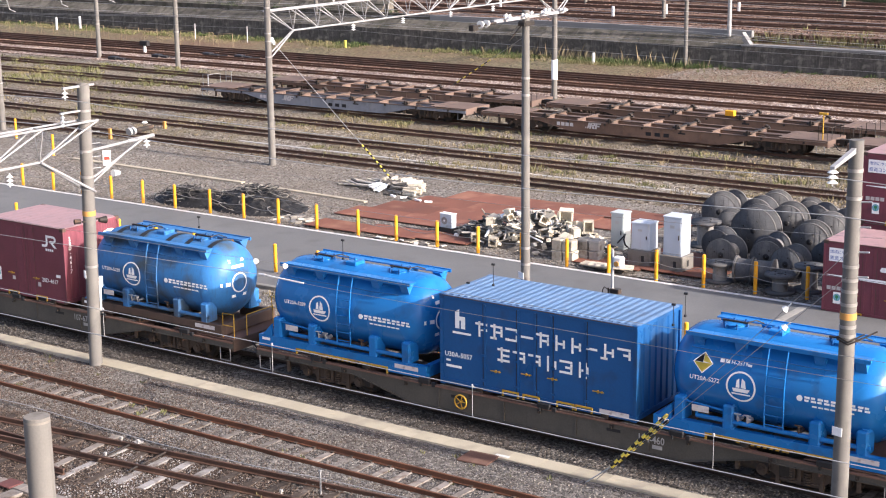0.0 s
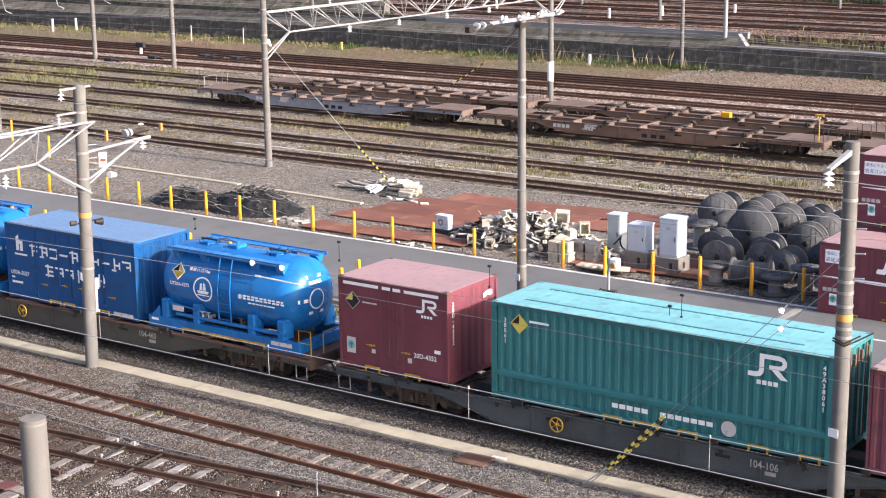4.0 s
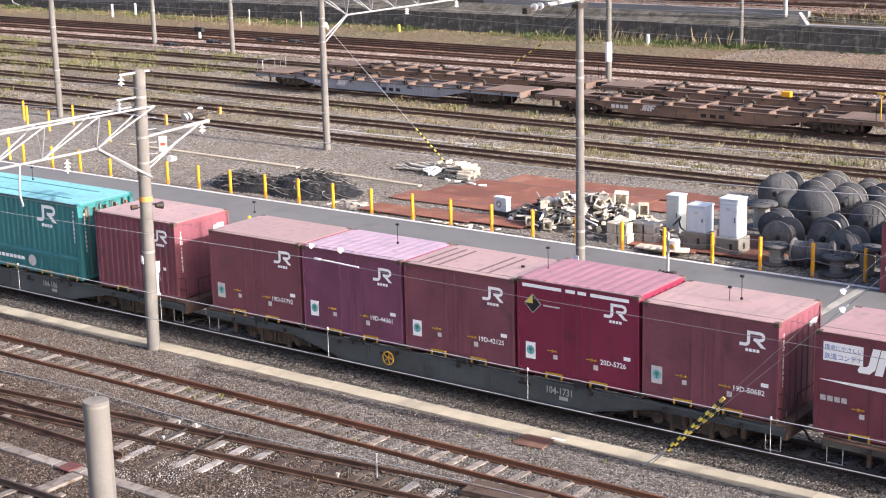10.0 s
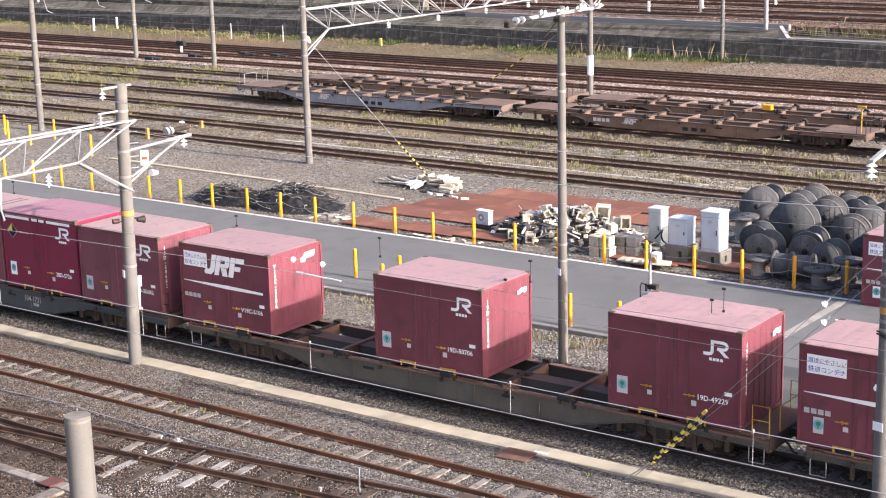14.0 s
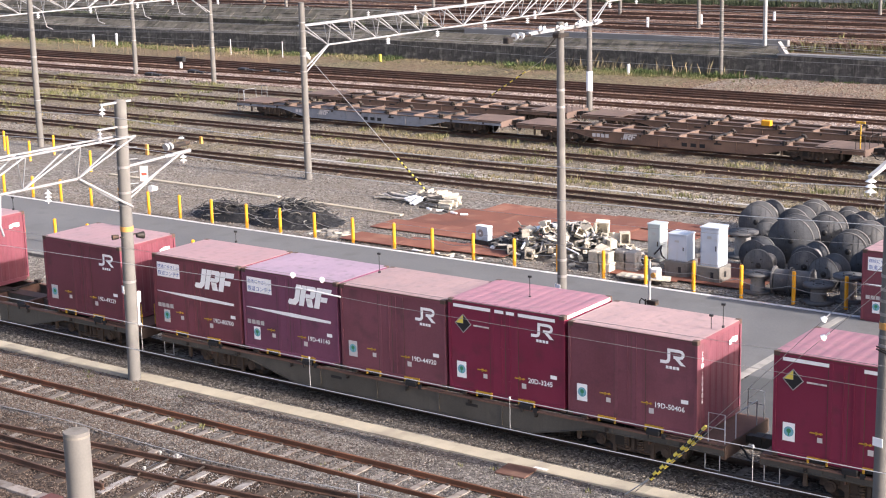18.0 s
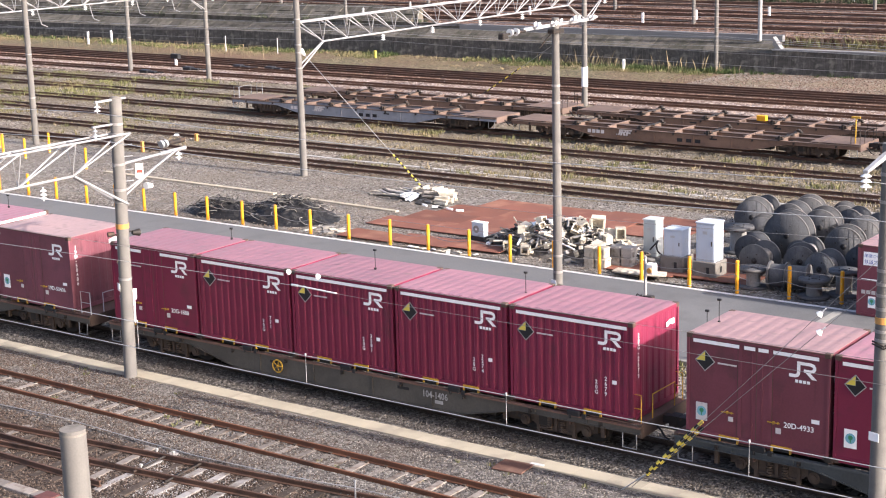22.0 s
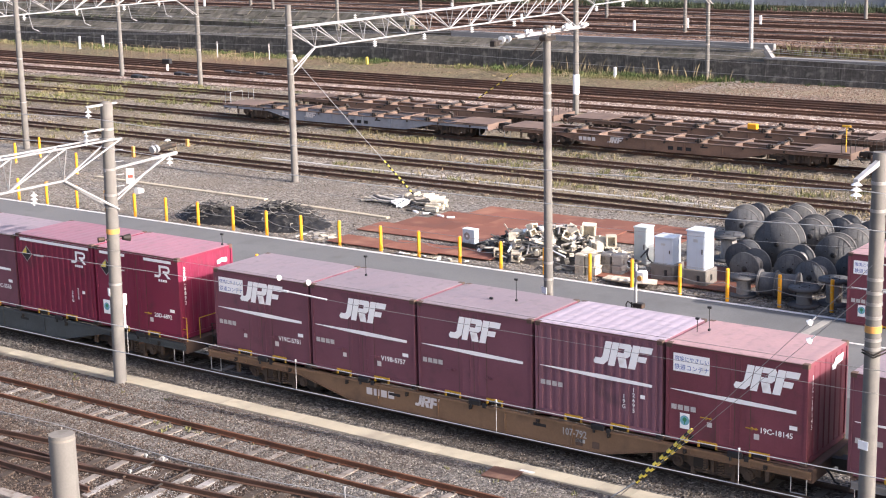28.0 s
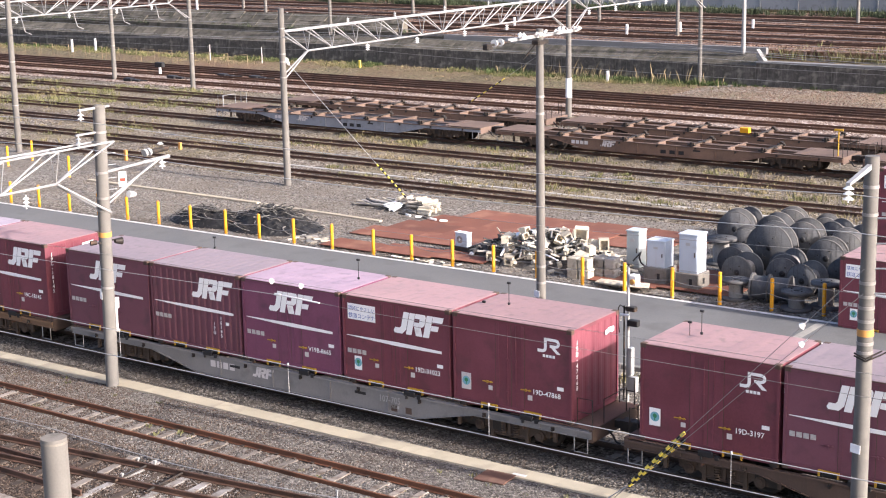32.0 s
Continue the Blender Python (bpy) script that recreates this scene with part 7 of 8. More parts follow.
for i in range(295):
    a, u = rng.uniform(0, 6.28), math.sqrt(rng.uniform(0, 1))
    x, y = HX + HRX * u * math.cos(a) * 0.98, HY + HRY * u * math.sin(a)
    lx, ly, lz = ((0.7, 0.09, 0.05), (0.45, 0.16, 0.05), (0.3, 0.18, 0.1), (0.9, 0.06, 0.06), (0.22, 0.16, 0.14), (0.55, 0.05, 0.04), (0.36, 0.24, 0.03))[i % 7]
    m_ = (CREAM, DARK, GREY, CREAM, GREY, CREAM, DARK, GREY, CREAM, M["white"], CREAM)[i % 11] if x > -34.6 and y < 18.9 or i % 3 else DARK
    plank("scrap_piece", "broken cream and grey scrap piece on the heap", "scrap", "scrap heap pieces", pose(x, y, heap_z(x, y) - 0.02, rng.uniform(-28, 28), rng.uniform(-28, 28), rng.uniform(0, 180)), lx, ly, lz, m_)
for i in range(40):
    a, u = rng.uniform(0, 6.28), math.sqrt(rng.uniform(0, 1)) * 0.9
    x, y = HX + HRX * u * math.cos(a), HY + HRY * u * math.sin(a)
    z = heap_z(x, y)
    b = rng.uniform(0, 6.28)
    ob = part("scrap_pipe", Shape().rod((x - 0.5 * math.cos(b), y - 0.5 * math.sin(b), z + 0.02), (x + 0.5 * math.cos(b), y + 0.5 * math.sin(b), z + rng.uniform(0.03, 0.4)), rng.uniform(0.02, 0.05), seg=8), (CREAM, M["white"], DARK, GREY)[i % 4])
    tagged(ob, "pale pipe sticking out of the scrap heap", "pipe", "scrap heap pieces")
for i in range(44):
    a, u = rng.uniform(0, 6.28), math.sqrt(rng.uniform(0, 1))
    x, y = -32.2 + 2.6 * u * math.cos(a), 18.3 + 1.25 * u * math.sin(a)
    q = part("hollow_block", lambda: scrap_frame(0.34, 0.3, 0.34, 0.05), CREAM if i % 5 else GREY, at=pose(x, y, heap_z(x, y) - 0.05, rng.uniform(-40, 40), rng.uniform(-40, 40), rng.uniform(0, 180)) @ Matrix.Scale((0.6, 0.8, 1.0)[i % 3], 4), key="small")
    tagged(q, "small cream hollow block on the scrap heap", "scrap block", "scrap heap pieces")
# grey crates stacked by the heap
for i, (x, y, z) in enumerate(((-29.9, 17.5, 0), (-29.4, 17.5, 0), (-29.9, 17.5, 0.42), (-29.4, 17.5, 0.42), (-30.7, 16.9, 0), (-30.2, 16.9, 0), (-30.7, 16.9, 0.42), (-30.25, 16.9, 0.42))):
    cr = thing("crate", "grey plastic crate stacked beside the scrap heap", "crate", pose(x, y, GZ + z, 0, 0, 4 * math.sin(i * 3)), group="stacked crates")
    part("body", lambda: Shape().soft_box(-0.22, 0.22, -0.25, 0.25, 0, 0.4, 0.03), GREY if i < 4 else CREAM, cr, key=i < 4)
    part("rim", lambda: Shape().box(-0.235, 0.235, -0.265, 0.265, 0.33, 0.37), GREY if i < 4 else CREAM, cr, key=i < 4)
for i in range(4):
    plank("panel", "pale flat panel lying by the road line", "panel", "scrap heap pieces", pose(-28.9 + 0.4 * i, 16.5 - 0.1 * i, GZ + 0.05 + 0.05 * i, 2, 3, 8 * i), 1.1, 0.5, 0.06, CREAM)


def cabinet(x, y, w, d, h, base_h, label, material):
    c = thing("equipment_cabinet", label, "equipment cabinet", pose(x, y, GZ), group="equipment cabinets")
    if base_h:
        part("plinth", Shape().soft_box(-w / 2 - 0.1, w / 2 + 0.1, -d / 2 - 0.1, d / 2 + 0.1, 0, base_h, 0.03), M["plinth"], c, "stained concrete plinth")
        # Solid plinth; black plates on two faces paint the shade inside its holes.
        part("plinth_hole", Shape().box(0.1, 0.22, -d / 2 - 0.104, -d / 2 - 0.09, base_h * 0.35, base_h * 0.7).box(w / 2 + 0.09, w / 2 + 0.104, -0.12, 0.05, base_h * 0.35, base_h * 0.7), M["black"], c, "black plate for the shade in a plinth hole")
    part("case", Shape().soft_box(-w / 2, w / 2, -d / 2, d / 2, base_h, base_h + h, 0.02), material, c)
    part("roof_cap", Shape().soft_box(-w / 2 - 0.03, w / 2 + 0.03, -d / 2 - 0.03, d / 2 + 0.03, base_h + h, base_h + h + 0.05, 0.02), material, c)
    part("door", Shape().soft_box(-w / 2 + 0.05, w / 2 - 0.05, -d / 2 - 0.015, -d / 2, base_h + 0.06, base_h + h - 0.05, 0.005), material, c)
    part("handle", Shape().box(w / 2 - 0.13, w / 2 - 0.1, -d / 2 - 0.045, -d / 2 - 0.015, base_h + h * 0.42, base_h + h * 0.55), M["iron"], c, "dark handle")
    part("label_plate", Shape().box(-0.1, 0.08, -d / 2 - 0.02, -d / 2 - 0.014, base_h + h * 0.72, base_h + h * 0.8), M["steel"], c)
    return c


cabinet(-29.56, 19.75, 0.58, 0.6, 1.46, 0.0, "pale grey-green steel cabinet standing on the ground", mat("pale_cabinet", (0.46, 0.51, 0.52), 0.5, var=0.06, dirt=(0.48, 0.5, 0.48), dirty=0.15))
cabinet(-27.48, 17.8, 0.77, 0.7, 1.0, 0.66, "pale blue-grey steel cabinet on a concrete plinth", CAB)
cabinet(-26.04, 17.65, 0.77, 0.74, 1.44, 0.66, "tall pale blue-grey steel cabinet on a concrete plinth", CAB)
hose = part("cable_coil", Shape().line([(-29.3 + 0.1 * k, 19.0 + 0.3 * math.sin(k), 0.2 + 0.35 * math.sin(k * 0.6)) for k in range(14)], 0.035, 6), M["black"])
tagged(hose, "coil of black hose beside the cabinet", "hose")


def reel(x, y, r, turn, w=0.85, label="large weathered grey cable reel standing on edge", lift=0.0, tip=0.0):
    t = thing("cable_reel", label, "cable reel", pose(x, y, GZ + r + lift, 0, tip, turn), group="stored cable reels")
    for sx in (-1, 1):
        fl = part("flange", lambda: Shape().lathe([(-0.045, 0.001), (-0.045, r), (0.045, r), (0.045, 0.001)], None, 36), REEL, t, at=pose(sx * w / 2, 0, 0), key=r)
        part("rim_band", lambda: Shape().lathe([(-0.05, r - 0.015), (-0.05, r + 0.006), (0.05, r + 0.006), (0.05, r - 0.015)], None, 36), REEL_WOOD, fl, key=r)
        for k in range(4):
            an = k * math.pi / 2 + 0.4
            part("bolt", lambda: Shape().rod((-0.07, 0, 0), (0.07, 0, 0), 0.03, seg=6), M["iron"], fl, at=pose(0, 0.45 * r * math.cos(an), 0.45 * r * math.sin(an)), key=0)
        part("hub", lambda: Shape().lathe([(-0.055, 0.02), (-0.055, 0.12), (0.055, 0.12), (0.055, 0.02)], None, 14), M["black"], fl, key=0)
    for sx in (-1, 1):
        for k in (-2, -1, 1, 2):
            hh = math.sqrt(max(0.01, (r - 0.04) ** 2 - (0.27 * r * k) ** 2))
            part("plank_seam", lambda: Shape().box(-0.002, 0.002, -0.003, 0.003, -hh, hh), REEL_SEAM, t, at=pose(sx * (w / 2 + 0.047), 0.27 * r * k, 0), key=(r, abs(k)))
    part("drum", lambda: Shape().rod((-w / 2, 0, 0), (w / 2, 0, 0), 0.52 * r, seg=24), GREY, t, key=(r, w))
    return t


for i, (x, y, r) in enumerate(((-24.77, 22.02, 0.93), (-27.86, 25.4, 0.74), (-28.2, 27.0, 0.62), (-26.2, 27.3, 0.7), (-26.2, 25.6, 0.72), (-24.57, 18.9, 0.62), (-23.2, 19.5, 0.6), (-21.95, 18.8, 0.62), (-24.6, 24.9, 0.74), (-22.5, 22.1, 0.74), (-23.9, 26.6, 0.62), (-24.9, 27.9, 0.55), (-22.5, 26.2, 0.66),
                               (-25.6, 20.5, 0.58), (-22.6, 24.2, 0.7), (-20.9, 23.0, 0.68), (-21.0, 25.3, 0.66), (-21.2, 20.7, 0.6), (-20.5, 27.2, 0.6), (-26.6, 23.6, 0.6), (-19.6, 21.6, 0.66), (-19.4, 24.2, 0.7), (-19.3, 26.2, 0.62), (-23.6, 20.9, 0.55), (-20.2, 19.2, 0.58))):
    reel(x, y, r, 94 + 13 * math.sin(i * 2.4), 0.7 + 0.1 * (i % 3))
for x, y, r, h in ((-23.95, 17.0, 0.5, 0.75), (-21.5, 16.75, 0.55, 0.7), (-20.7, 17.5, 0.55, 0.95), (-26.9, 21.9, 0.62, 1.05)):
    reel(x, y, r, 0, h - 0.09, "weathered timber cable reel lying on its flange", lift=h / 2 - r, tip=90)
dr = thing("cable_drum", "grey cable drum lying on its side with a pale flange", "cable drum", pose(-22.75, 17.2, GZ + 0.52, 0, 0, 8))
part("barrel", Shape().rod((-0.55, 0, 0), (0.75, 0, 0), 0.42, seg=24), REEL, dr)
for a in (-0.6, 0.0, 0.78):
    part("flange", Shape().rod((a - 0.03, 0, 0), (a + 0.03, 0, 0), 0.52, seg=24), REEL_WOOD if a else REEL, dr)

# containers stacked beside the road
container("doors", "wine", 0, "", mark="slant", badge=True, where=pose(-17.45, 16.36, GZ), moving=False, sticker=1)
container("doors", "wine", 0, "", mark="slant", badge=True, where=pose(-17.5, 19.7, GZ), moving=False)
container("doors", "wine", 0, "", mark="slant", badge=True, where=pose(-17.45, 19.7, GZ + 2.5), moving=False, sticker=1)

# ---- parked flat wagons ----
for i, (body, deck) in enumerate((("blue_grey", "deck"), ("old_rust", "deck"), ("old_rust", "deck"))):
    w = flat_wagon(-62.35 + 20.45 * i, body, "", wheel=False, where=pose(-62.5 + 22.25 * i, 43.0, 0) @ Matrix.Diagonal((1.085, 1, 1, 1)), end=-1 if i != 1 else 1, rail_mat=("galv", "iron", "iron")[i], y=43.3, hand=False, deck="old_deck", label=("grey-blue" if i == 0 else "rust-brown") + " empty flat wagon parked on a siding")
    part("small_mark", slant_mark, DULL_MARK, w, "worn white mark", pose(-3.3, -1.275, 0.52) @ Matrix.Scale(0.55, 4), key=0)
    for k in range(4):
        part("sign_bar", lambda: dashes([(0, 0.2)], 0.2), DULL_MARK, w, "worn white bar", pose(-5.0 + 0.26 * k, -1.272, 0.55), key="wagon")
    for k in range(3):
        part("frame_mark", lambda: dashes([(0, 0.3)], 0.2), M["black"], w, "", pose(0.2 + 0.5 * k, -1.272, 0.42), key=0)
    for k in range(4):
        for o in (-1, 1):
            part("side_lock", lambda: Shape().box(-0.2, 0.2, -0.09, 0.09, 0.96, 1.03).box(-0.06, 0.06, -0.13, 0.13, 0.9, 1.16), M["iron"], w, "", pose(-5.7 + 3.8 * k, o * 1.2, 0), key=0)
for i in range(2):
    w = flat_wagon(0, "old_rust", "", wheel=False, where=pose(-61.0 + 22.25 * i, 47.9, 0) @ Matrix.Diagonal((1.085, 1, 1, 1)), end=1, rail_mat="iron", hand=False, deck="old_deck", label="rust-brown empty flat wagon parked on the siding behind")
    for k in range(4):
        for o in (-1, 1):
            part("side_lock", lambda: Shape().box(-0.2, 0.2, -0.09, 0.09, 0.96, 1.03).box(-0.06, 0.06, -0.13, 0.13, 0.9, 1.16), M["iron"], w, "", pose(-5.7 + 3.8 * k, o * 1.2, 0), key=0)
st = thing("brake_stand", "yellow brake stand at the end of a parked wagon", "brake stand", pose(-30.1, 42.2, 0.97))
part("post", Shape().rod((0, 0, 0), (0, 0, 1.35), 0.035, seg=8), M["yellow"], st)
part("head", Shape().soft_box(-0.24, 0.24, -0.05, 0.05, 1.3, 1.4, 0.02), M["yellow"], st)
yb = thing("wheel_chock_box", "yellow steel box standing on a parked wagon", "box", pose(-37.6, 47.3, 0.985))
part("case", Shape().soft_box(-0.28, 0.28, -0.16, 0.16, 0, 0.3, 0.03), M["bollard"], yb)

# ---- retaining wall and the upper lines ----
WALL = mat("stained_wall_concrete", (0.085, 0.080, 0.074), 0.9, var=0.55, scale=1.6, fine=7, bump=0.25, dirt=(0.24, 0.225, 0.195), dirty=0.32, dirt_scale=1.8, streak=(0.26, 0.245, 0.22), streaky=0.62)
SLOPE = mat("revetment_concrete", (0.112, 0.102, 0.086), 0.9, var=0.5, scale=1.3, fine=6, bump=0.3, dirt=(0.052, 0.05, 0.036), dirty=0.6, dirt_scale=1.4, streak=(0.2, 0.185, 0.16), streaky=0.5, rnd=0.25)
COPE = mat("coping_concrete", (0.22, 0.22, 0.222), 0.8, var=0.12, scale=1, fine=20, bump=0.15)
up = slab("upper_ground", "stony ground of the upper lines", M["upper_ballast"], -700, 700, 78.2, 900, -1, 2.42)
wl = thing("retaining_wall", "dark stained concrete retaining wall below the upper lines", "retaining wall", kind="structure")
for i in range(24):
    x0 = -50.0 - 6.0 * (i + 1)
    part("wall_bay", lambda: Shape().box(0.01, 5.99, 0, 0.5, -0.5, 1.42), WALL, wl, at=pose(x0, 76.0 + 0.008 * math.sin(i * 3), 0), key=0)
    for k in range(4):
        part("slope_panel", lambda: Shape().prism([(0.02, 1.42), (1.5, 2.12), (1.5, 1.0), (0.02, 1.0)], "x", 0.015, 1.485), SLOPE, wl, at=pose(x0 + 1.5 * k, 76.25 + 0.01 * math.sin(i + k * 2), 0.008 * math.sin(i * 2 + k)), key=0)
    part("coping", lambda: Shape().box(0.005, 5.995, 0, 0.45, 2.1, 2.58), COPE if i < 5 else SLOPE, wl, at=pose(x0, 77.75, 0), key=i < 5)
for i in range(6, 24):
    x0 = -50.0 - 6.0 * (i + 1)
    for k in range(4):
        for j in range(2):
            part("slope_block", lambda: Shape().prism([(0.0, 0.0), (0.86, 0.62), (0.86, -1.2), (0.0, -1.2)], "x", 0.02, 1.48), SLOPE, wl, at=pose(x0 + 1.5 * k + 0.4 * j, 78.3 + 0.88 * j + 0.03 * math.sin(i * 3 + k * 5 + j), 2.5 + 0.63 * j + 0.05 * math.sin(i * 5 + k * 2 + j * 3)), key=0)
part("wall_step", Shape().prism([(-50.0, 2.0), (-49.3, 1.4), (-49.3, 1.7), (-50.0, 2.62)], "y", 76.0, 76.6), COPE, wl, "pale sloping coping")
for i in range(14):
    part("wall_bay", lambda: Shape().box(0.01, 5.99, 0, 0.5, -0.5, 1.6), WALL, wl, at=pose(-50.0 + 6 * i, 76.0, 0), key=1)
    part("coping", lambda: Shape().box(0.005, 5.995, -0.1, 0.7, 1.6, 1.75), COPE, wl, at=pose(-50.0 + 6 * i, 76.0, 0), key=2)
slab("upper_bank", "stony bank behind the lower wall", M["grass_soil"], -50, 60, 76.5, 78.3, -1, 1.72)
for yy in (83.0, 87.0, 92.5, 96.5, 102.0, 106.0):
    tr = track(yy, -300, 120, None, "rail_dark", label="upper line with dark rusty rails")
    tr.location.z = 2.62
    slab("ballast_strip", "brown ballast of an upper line", M["upper_ballast"], -300, 120, yy - 1.3, yy + 1.3, 2.3, 2.47 + 0.002 * (yy % 3))

# long grey barrier and greenery beyond
FEN = mat("grey_barrier", (0.30, 0.32, 0.34), 0.6, var=0.1, scale=0.6, fine=10, bump=0.05, dirt=(0.2, 0.21, 0.22), dirty=0.2, rnd=0.1)
bar = thing("barrier", "long grey panel barrier along the far side of the lines", "barrier", kind="structure")
for i in range(40):
    x = -150 + 4.0 * i
    part("panel", lambda: Shape().box(0.06, 3.94, 0, 0.12, 0.35, 1.55), FEN, bar, at=pose(x, 112.0, 2.42), key=0)
    part("post", lambda: Shape().box(-0.07, 0.07, -0.1, 0.15, 0, 1.75), FEN, bar, at=pose(x, 112.0, 2.42), key=1)
    part("rail", lambda: Shape().box(0.07, 3.93, -0.06, 0.02, 1.6, 1.68), M["galv"], bar, at=pose(x, 112.0, 2.42), key=2)
slab("far_bank", "dark bank beyond the barrier", M["grass_soil"], -500, 300, 113, 135, 2, 2.9)
slab("far_deck", "long grey parapet beyond the bank", M["kerb"], -500, 300, 134, 135, 2.9, 5.2, "parapet")

# left fence and small lineside things
fe = thing("low_fence", "low rusty-orange rail fence beside the far lines", "fence", kind="structure")
OR = mat("weathered_orange", (0.25, 0.19, 0.125), 0.7, var=0.3, scale=2)
for i in range(13):
    x = -124 + 2.3 * i
    part("frame", lambda: Shape().line([(0, 0, -0.2), (0, 0, 1.05), (1.7, 0, 1.05), (1.7, 0, -0.2)], 0.026, 6), OR, fe, at=pose(x, 68.6, 0), key=0)
for x, y, h, mm in ((-119.9, 74.0, 1.3, "white"), (-121.5, 72.4, 1.3, "white"),  (-61.4, 73.6, 0.9, "white"), (-85.8, 73.2, 0.7, "guard_yellow"), (-67.4, 32.5, 0.45, "orange"), (-67.5, 28.2, 0.6, "orange"), (-112, 80.5, 2.2, "white"), (-105, 86, 0.8, "white"), (-80, 89, 0.8, "white"), (-66, 85, 0.9, "white"), (-63, 89, 0.9, "white"), (-58.5, 94, 0.9, "white")):
    z = GZ if y < 78 else 2.42
    ob = part("marker_post", Shape().soft_box(-0.1, 0.1, -0.08, 0.08, -0.1, h, 0.02), M[mm], at=pose(x, y, z))
    tagged(ob, {"white": "white lineside marker post", "guard_yellow": "yellow lineside marker post", "orange": "small orange lineside marker"}[mm], "marker post", "lineside markers")
for x, y in ((-102.6, 72.2), (-96.4, 72.4)):
    ob = part("marker_post", Shape().rod((0, 0, -0.1), (0, 0, 1.5), 0.04, seg=8), M["old_white"], at=pose(x, y, GZ))
    tagged(ob, "thin white lineside marker post", "marker post", "lineside markers")
for x, y in ((-92.0, 62.9), (-88.5, 63.0), (-97.0, 57.0), (-95.0, 60.0)):
    ob = part("point_motor", Shape().soft_box(-0.8, 0.1, -0.3, 0.3, -0.1, 0.28, 0.06).soft_box(0.15, 0.9, -0.2, 0.2, -0.1, 0.2, 0.05).rod((0.8, 0, 0.1), (1.5, 0.4, 0.1), 0.05), M["black"], at=pose(x, y, GZ))
    tagged(ob, "low dark point machine between the far lines", "point machine", "point machines")
for x, y in ((-98.3, 61.5),):
    ds = thing("ground_signal", "small dark ground signal between the far lines", "signal", pose(x, y, GZ))
    part("stand", Shape().rod((0, 0, -0.1), (0, 0, 0.7), 0.12, seg=10), M["white"] if x < -95 else M["black"], ds)
    part("head", Shape().soft_box(-0.45, 0.45, -0.2, 0.2, 0.7, 1.1, 0.05), M["black"], ds)

# ---- weeds ----
WEED = mat("yellow_green_weed", (0.135, 0.135, 0.058), 0.8, var=0.35, scale=0.15, fine=2.0, bump=0, dirt=(0.19, 0.155, 0.085), dirty=0.4, dirt_scale=0.2)
LEAF = mat("green_weed", (0.055, 0.08, 0.025), 0.7, var=0.35, scale=0.2, fine=2.0, bump=0)
DARKLEAF = mat("dark_leaf", (0.042, 0.056, 0.03), 0.8, var=0.4, scale=0.3, fine=2.0, bump=0)
STALK = mat("red_brown_stalk", (0.125, 0.085, 0.05), 0.85, var=0.3, scale=0.3, fine=2.0, bump=0)
STRAW = mat("dry_grass", (0.20, 0.165, 0.10), 0.85, var=0.3, scale=0.2, fine=2.0, bump=0)


def weeds(label, material, spots, h, blades=9, spread=0.25, seed=0):
    r = random.Random(seed)
    s = Shape()
    for x, y, z, k in spots:
        for _ in range(blades):
            a, d = r.uniform(0, 6.28), r.uniform(0, spread) * k
            bx, by = x + d * math.cos(a), y + d * math.sin(a)
            hh, w, ln = h * k * r.uniform(0.5, 1.2), 0.01 + 0.02 * r.random(), r.uniform(0.1, 0.45) * h * k
            b = r.uniform(0, 6.28)
            ux, uy = math.cos(b) * w, math.sin(b) * w
            lx, ly = math.cos(a) * ln, math.sin(a) * ln
            s.add([(bx - ux, by - uy, z), (bx + ux, by + uy, z), (bx + ux * 0.8 + lx * 0.4, by + uy * 0.8 + ly * 0.4, z + hh * 0.6), (bx + lx, by + ly, z + hh)], [(0, 1, 2), (0, 2, 3)])
    ob = part("weeds", s, material)
    return tagged(ob, label, "weeds", kind="stuff")


wr = random.Random(5)


def scatter(n, x0, x1, y0, y1, z, dens=0.0, sc=0.12, big=1.0):
    out = []
    while len(out) < n:
        x, y = wr.uniform(x0, x1), wr.uniform(y0, y1)
        if noise.noise((x * sc, y * sc * 2.5, 3.3)) + wr.uniform(-0.25, 0.25) > dens:
            out.append((x, y, z, wr.uniform(0.5, 1.3) * big))
    return out


def clumps(n, x0, x1, y0, y1, z, per=8, wide=1.2, deep=0.35, big=1.0):
    """Tufts that stand in long loose patches."""
    out = []
    for _ in range(n):
        x, y, k = wr.uniform(x0, x1), wr.uniform(y0, y1), wr.uniform(0.6, 1.3)
        for _ in range(wr.randint(per // 2, per)):
            out.append((x + wr.gauss(0, wide * k), min(y1, max(y0, y + wr.gauss(0, deep * k))), z, k * wr.uniform(0.5, 1.1) * big))
    return out


weeds("dry straw-coloured grass between the sidings", STRAW, clumps(34, -64, -18, 39.4, 42.0, GZ, 9, 1.3, 0.3) + clumps(26, -60, -18, 34.8, 37.6, GZ, 8, 1.2, 0.3) + clumps(16, -56, -16, 30.3, 33.0, GZ, 7, 0.9, 0.25), 0.22, 13, 0.4, 1)
weeds("yellow-green weeds between the sidings", WEED, scatter(520, -125, -70, 41, 55.5, GZ, 0.22) + clumps(26, -128, -86, 44, 56, GZ, 16, 1.4, 0.6, 1.15) + clumps(30, -62, -18, 34.8, 42, GZ, 9, 1.0, 0.3) + clumps(14, -56, -16, 30.3, 33.0, GZ, 8, 0.8, 0.25) + scatter(130, -110, -60, 30, 41, GZ, 0.25), 0.26, 18, 0.45, 2)
weeds("low dry grass spread between the sidings", STRAW, scatter(520, -70, -14, 30.2, 42.2, GZ + 0.02, 0.2, 0.1, 0.7) + scatter(300, -125, -60, 30.2, 56, GZ + 0.02, 0.15, 0.08, 0.9), 0.17, 10, 0.5, 17)
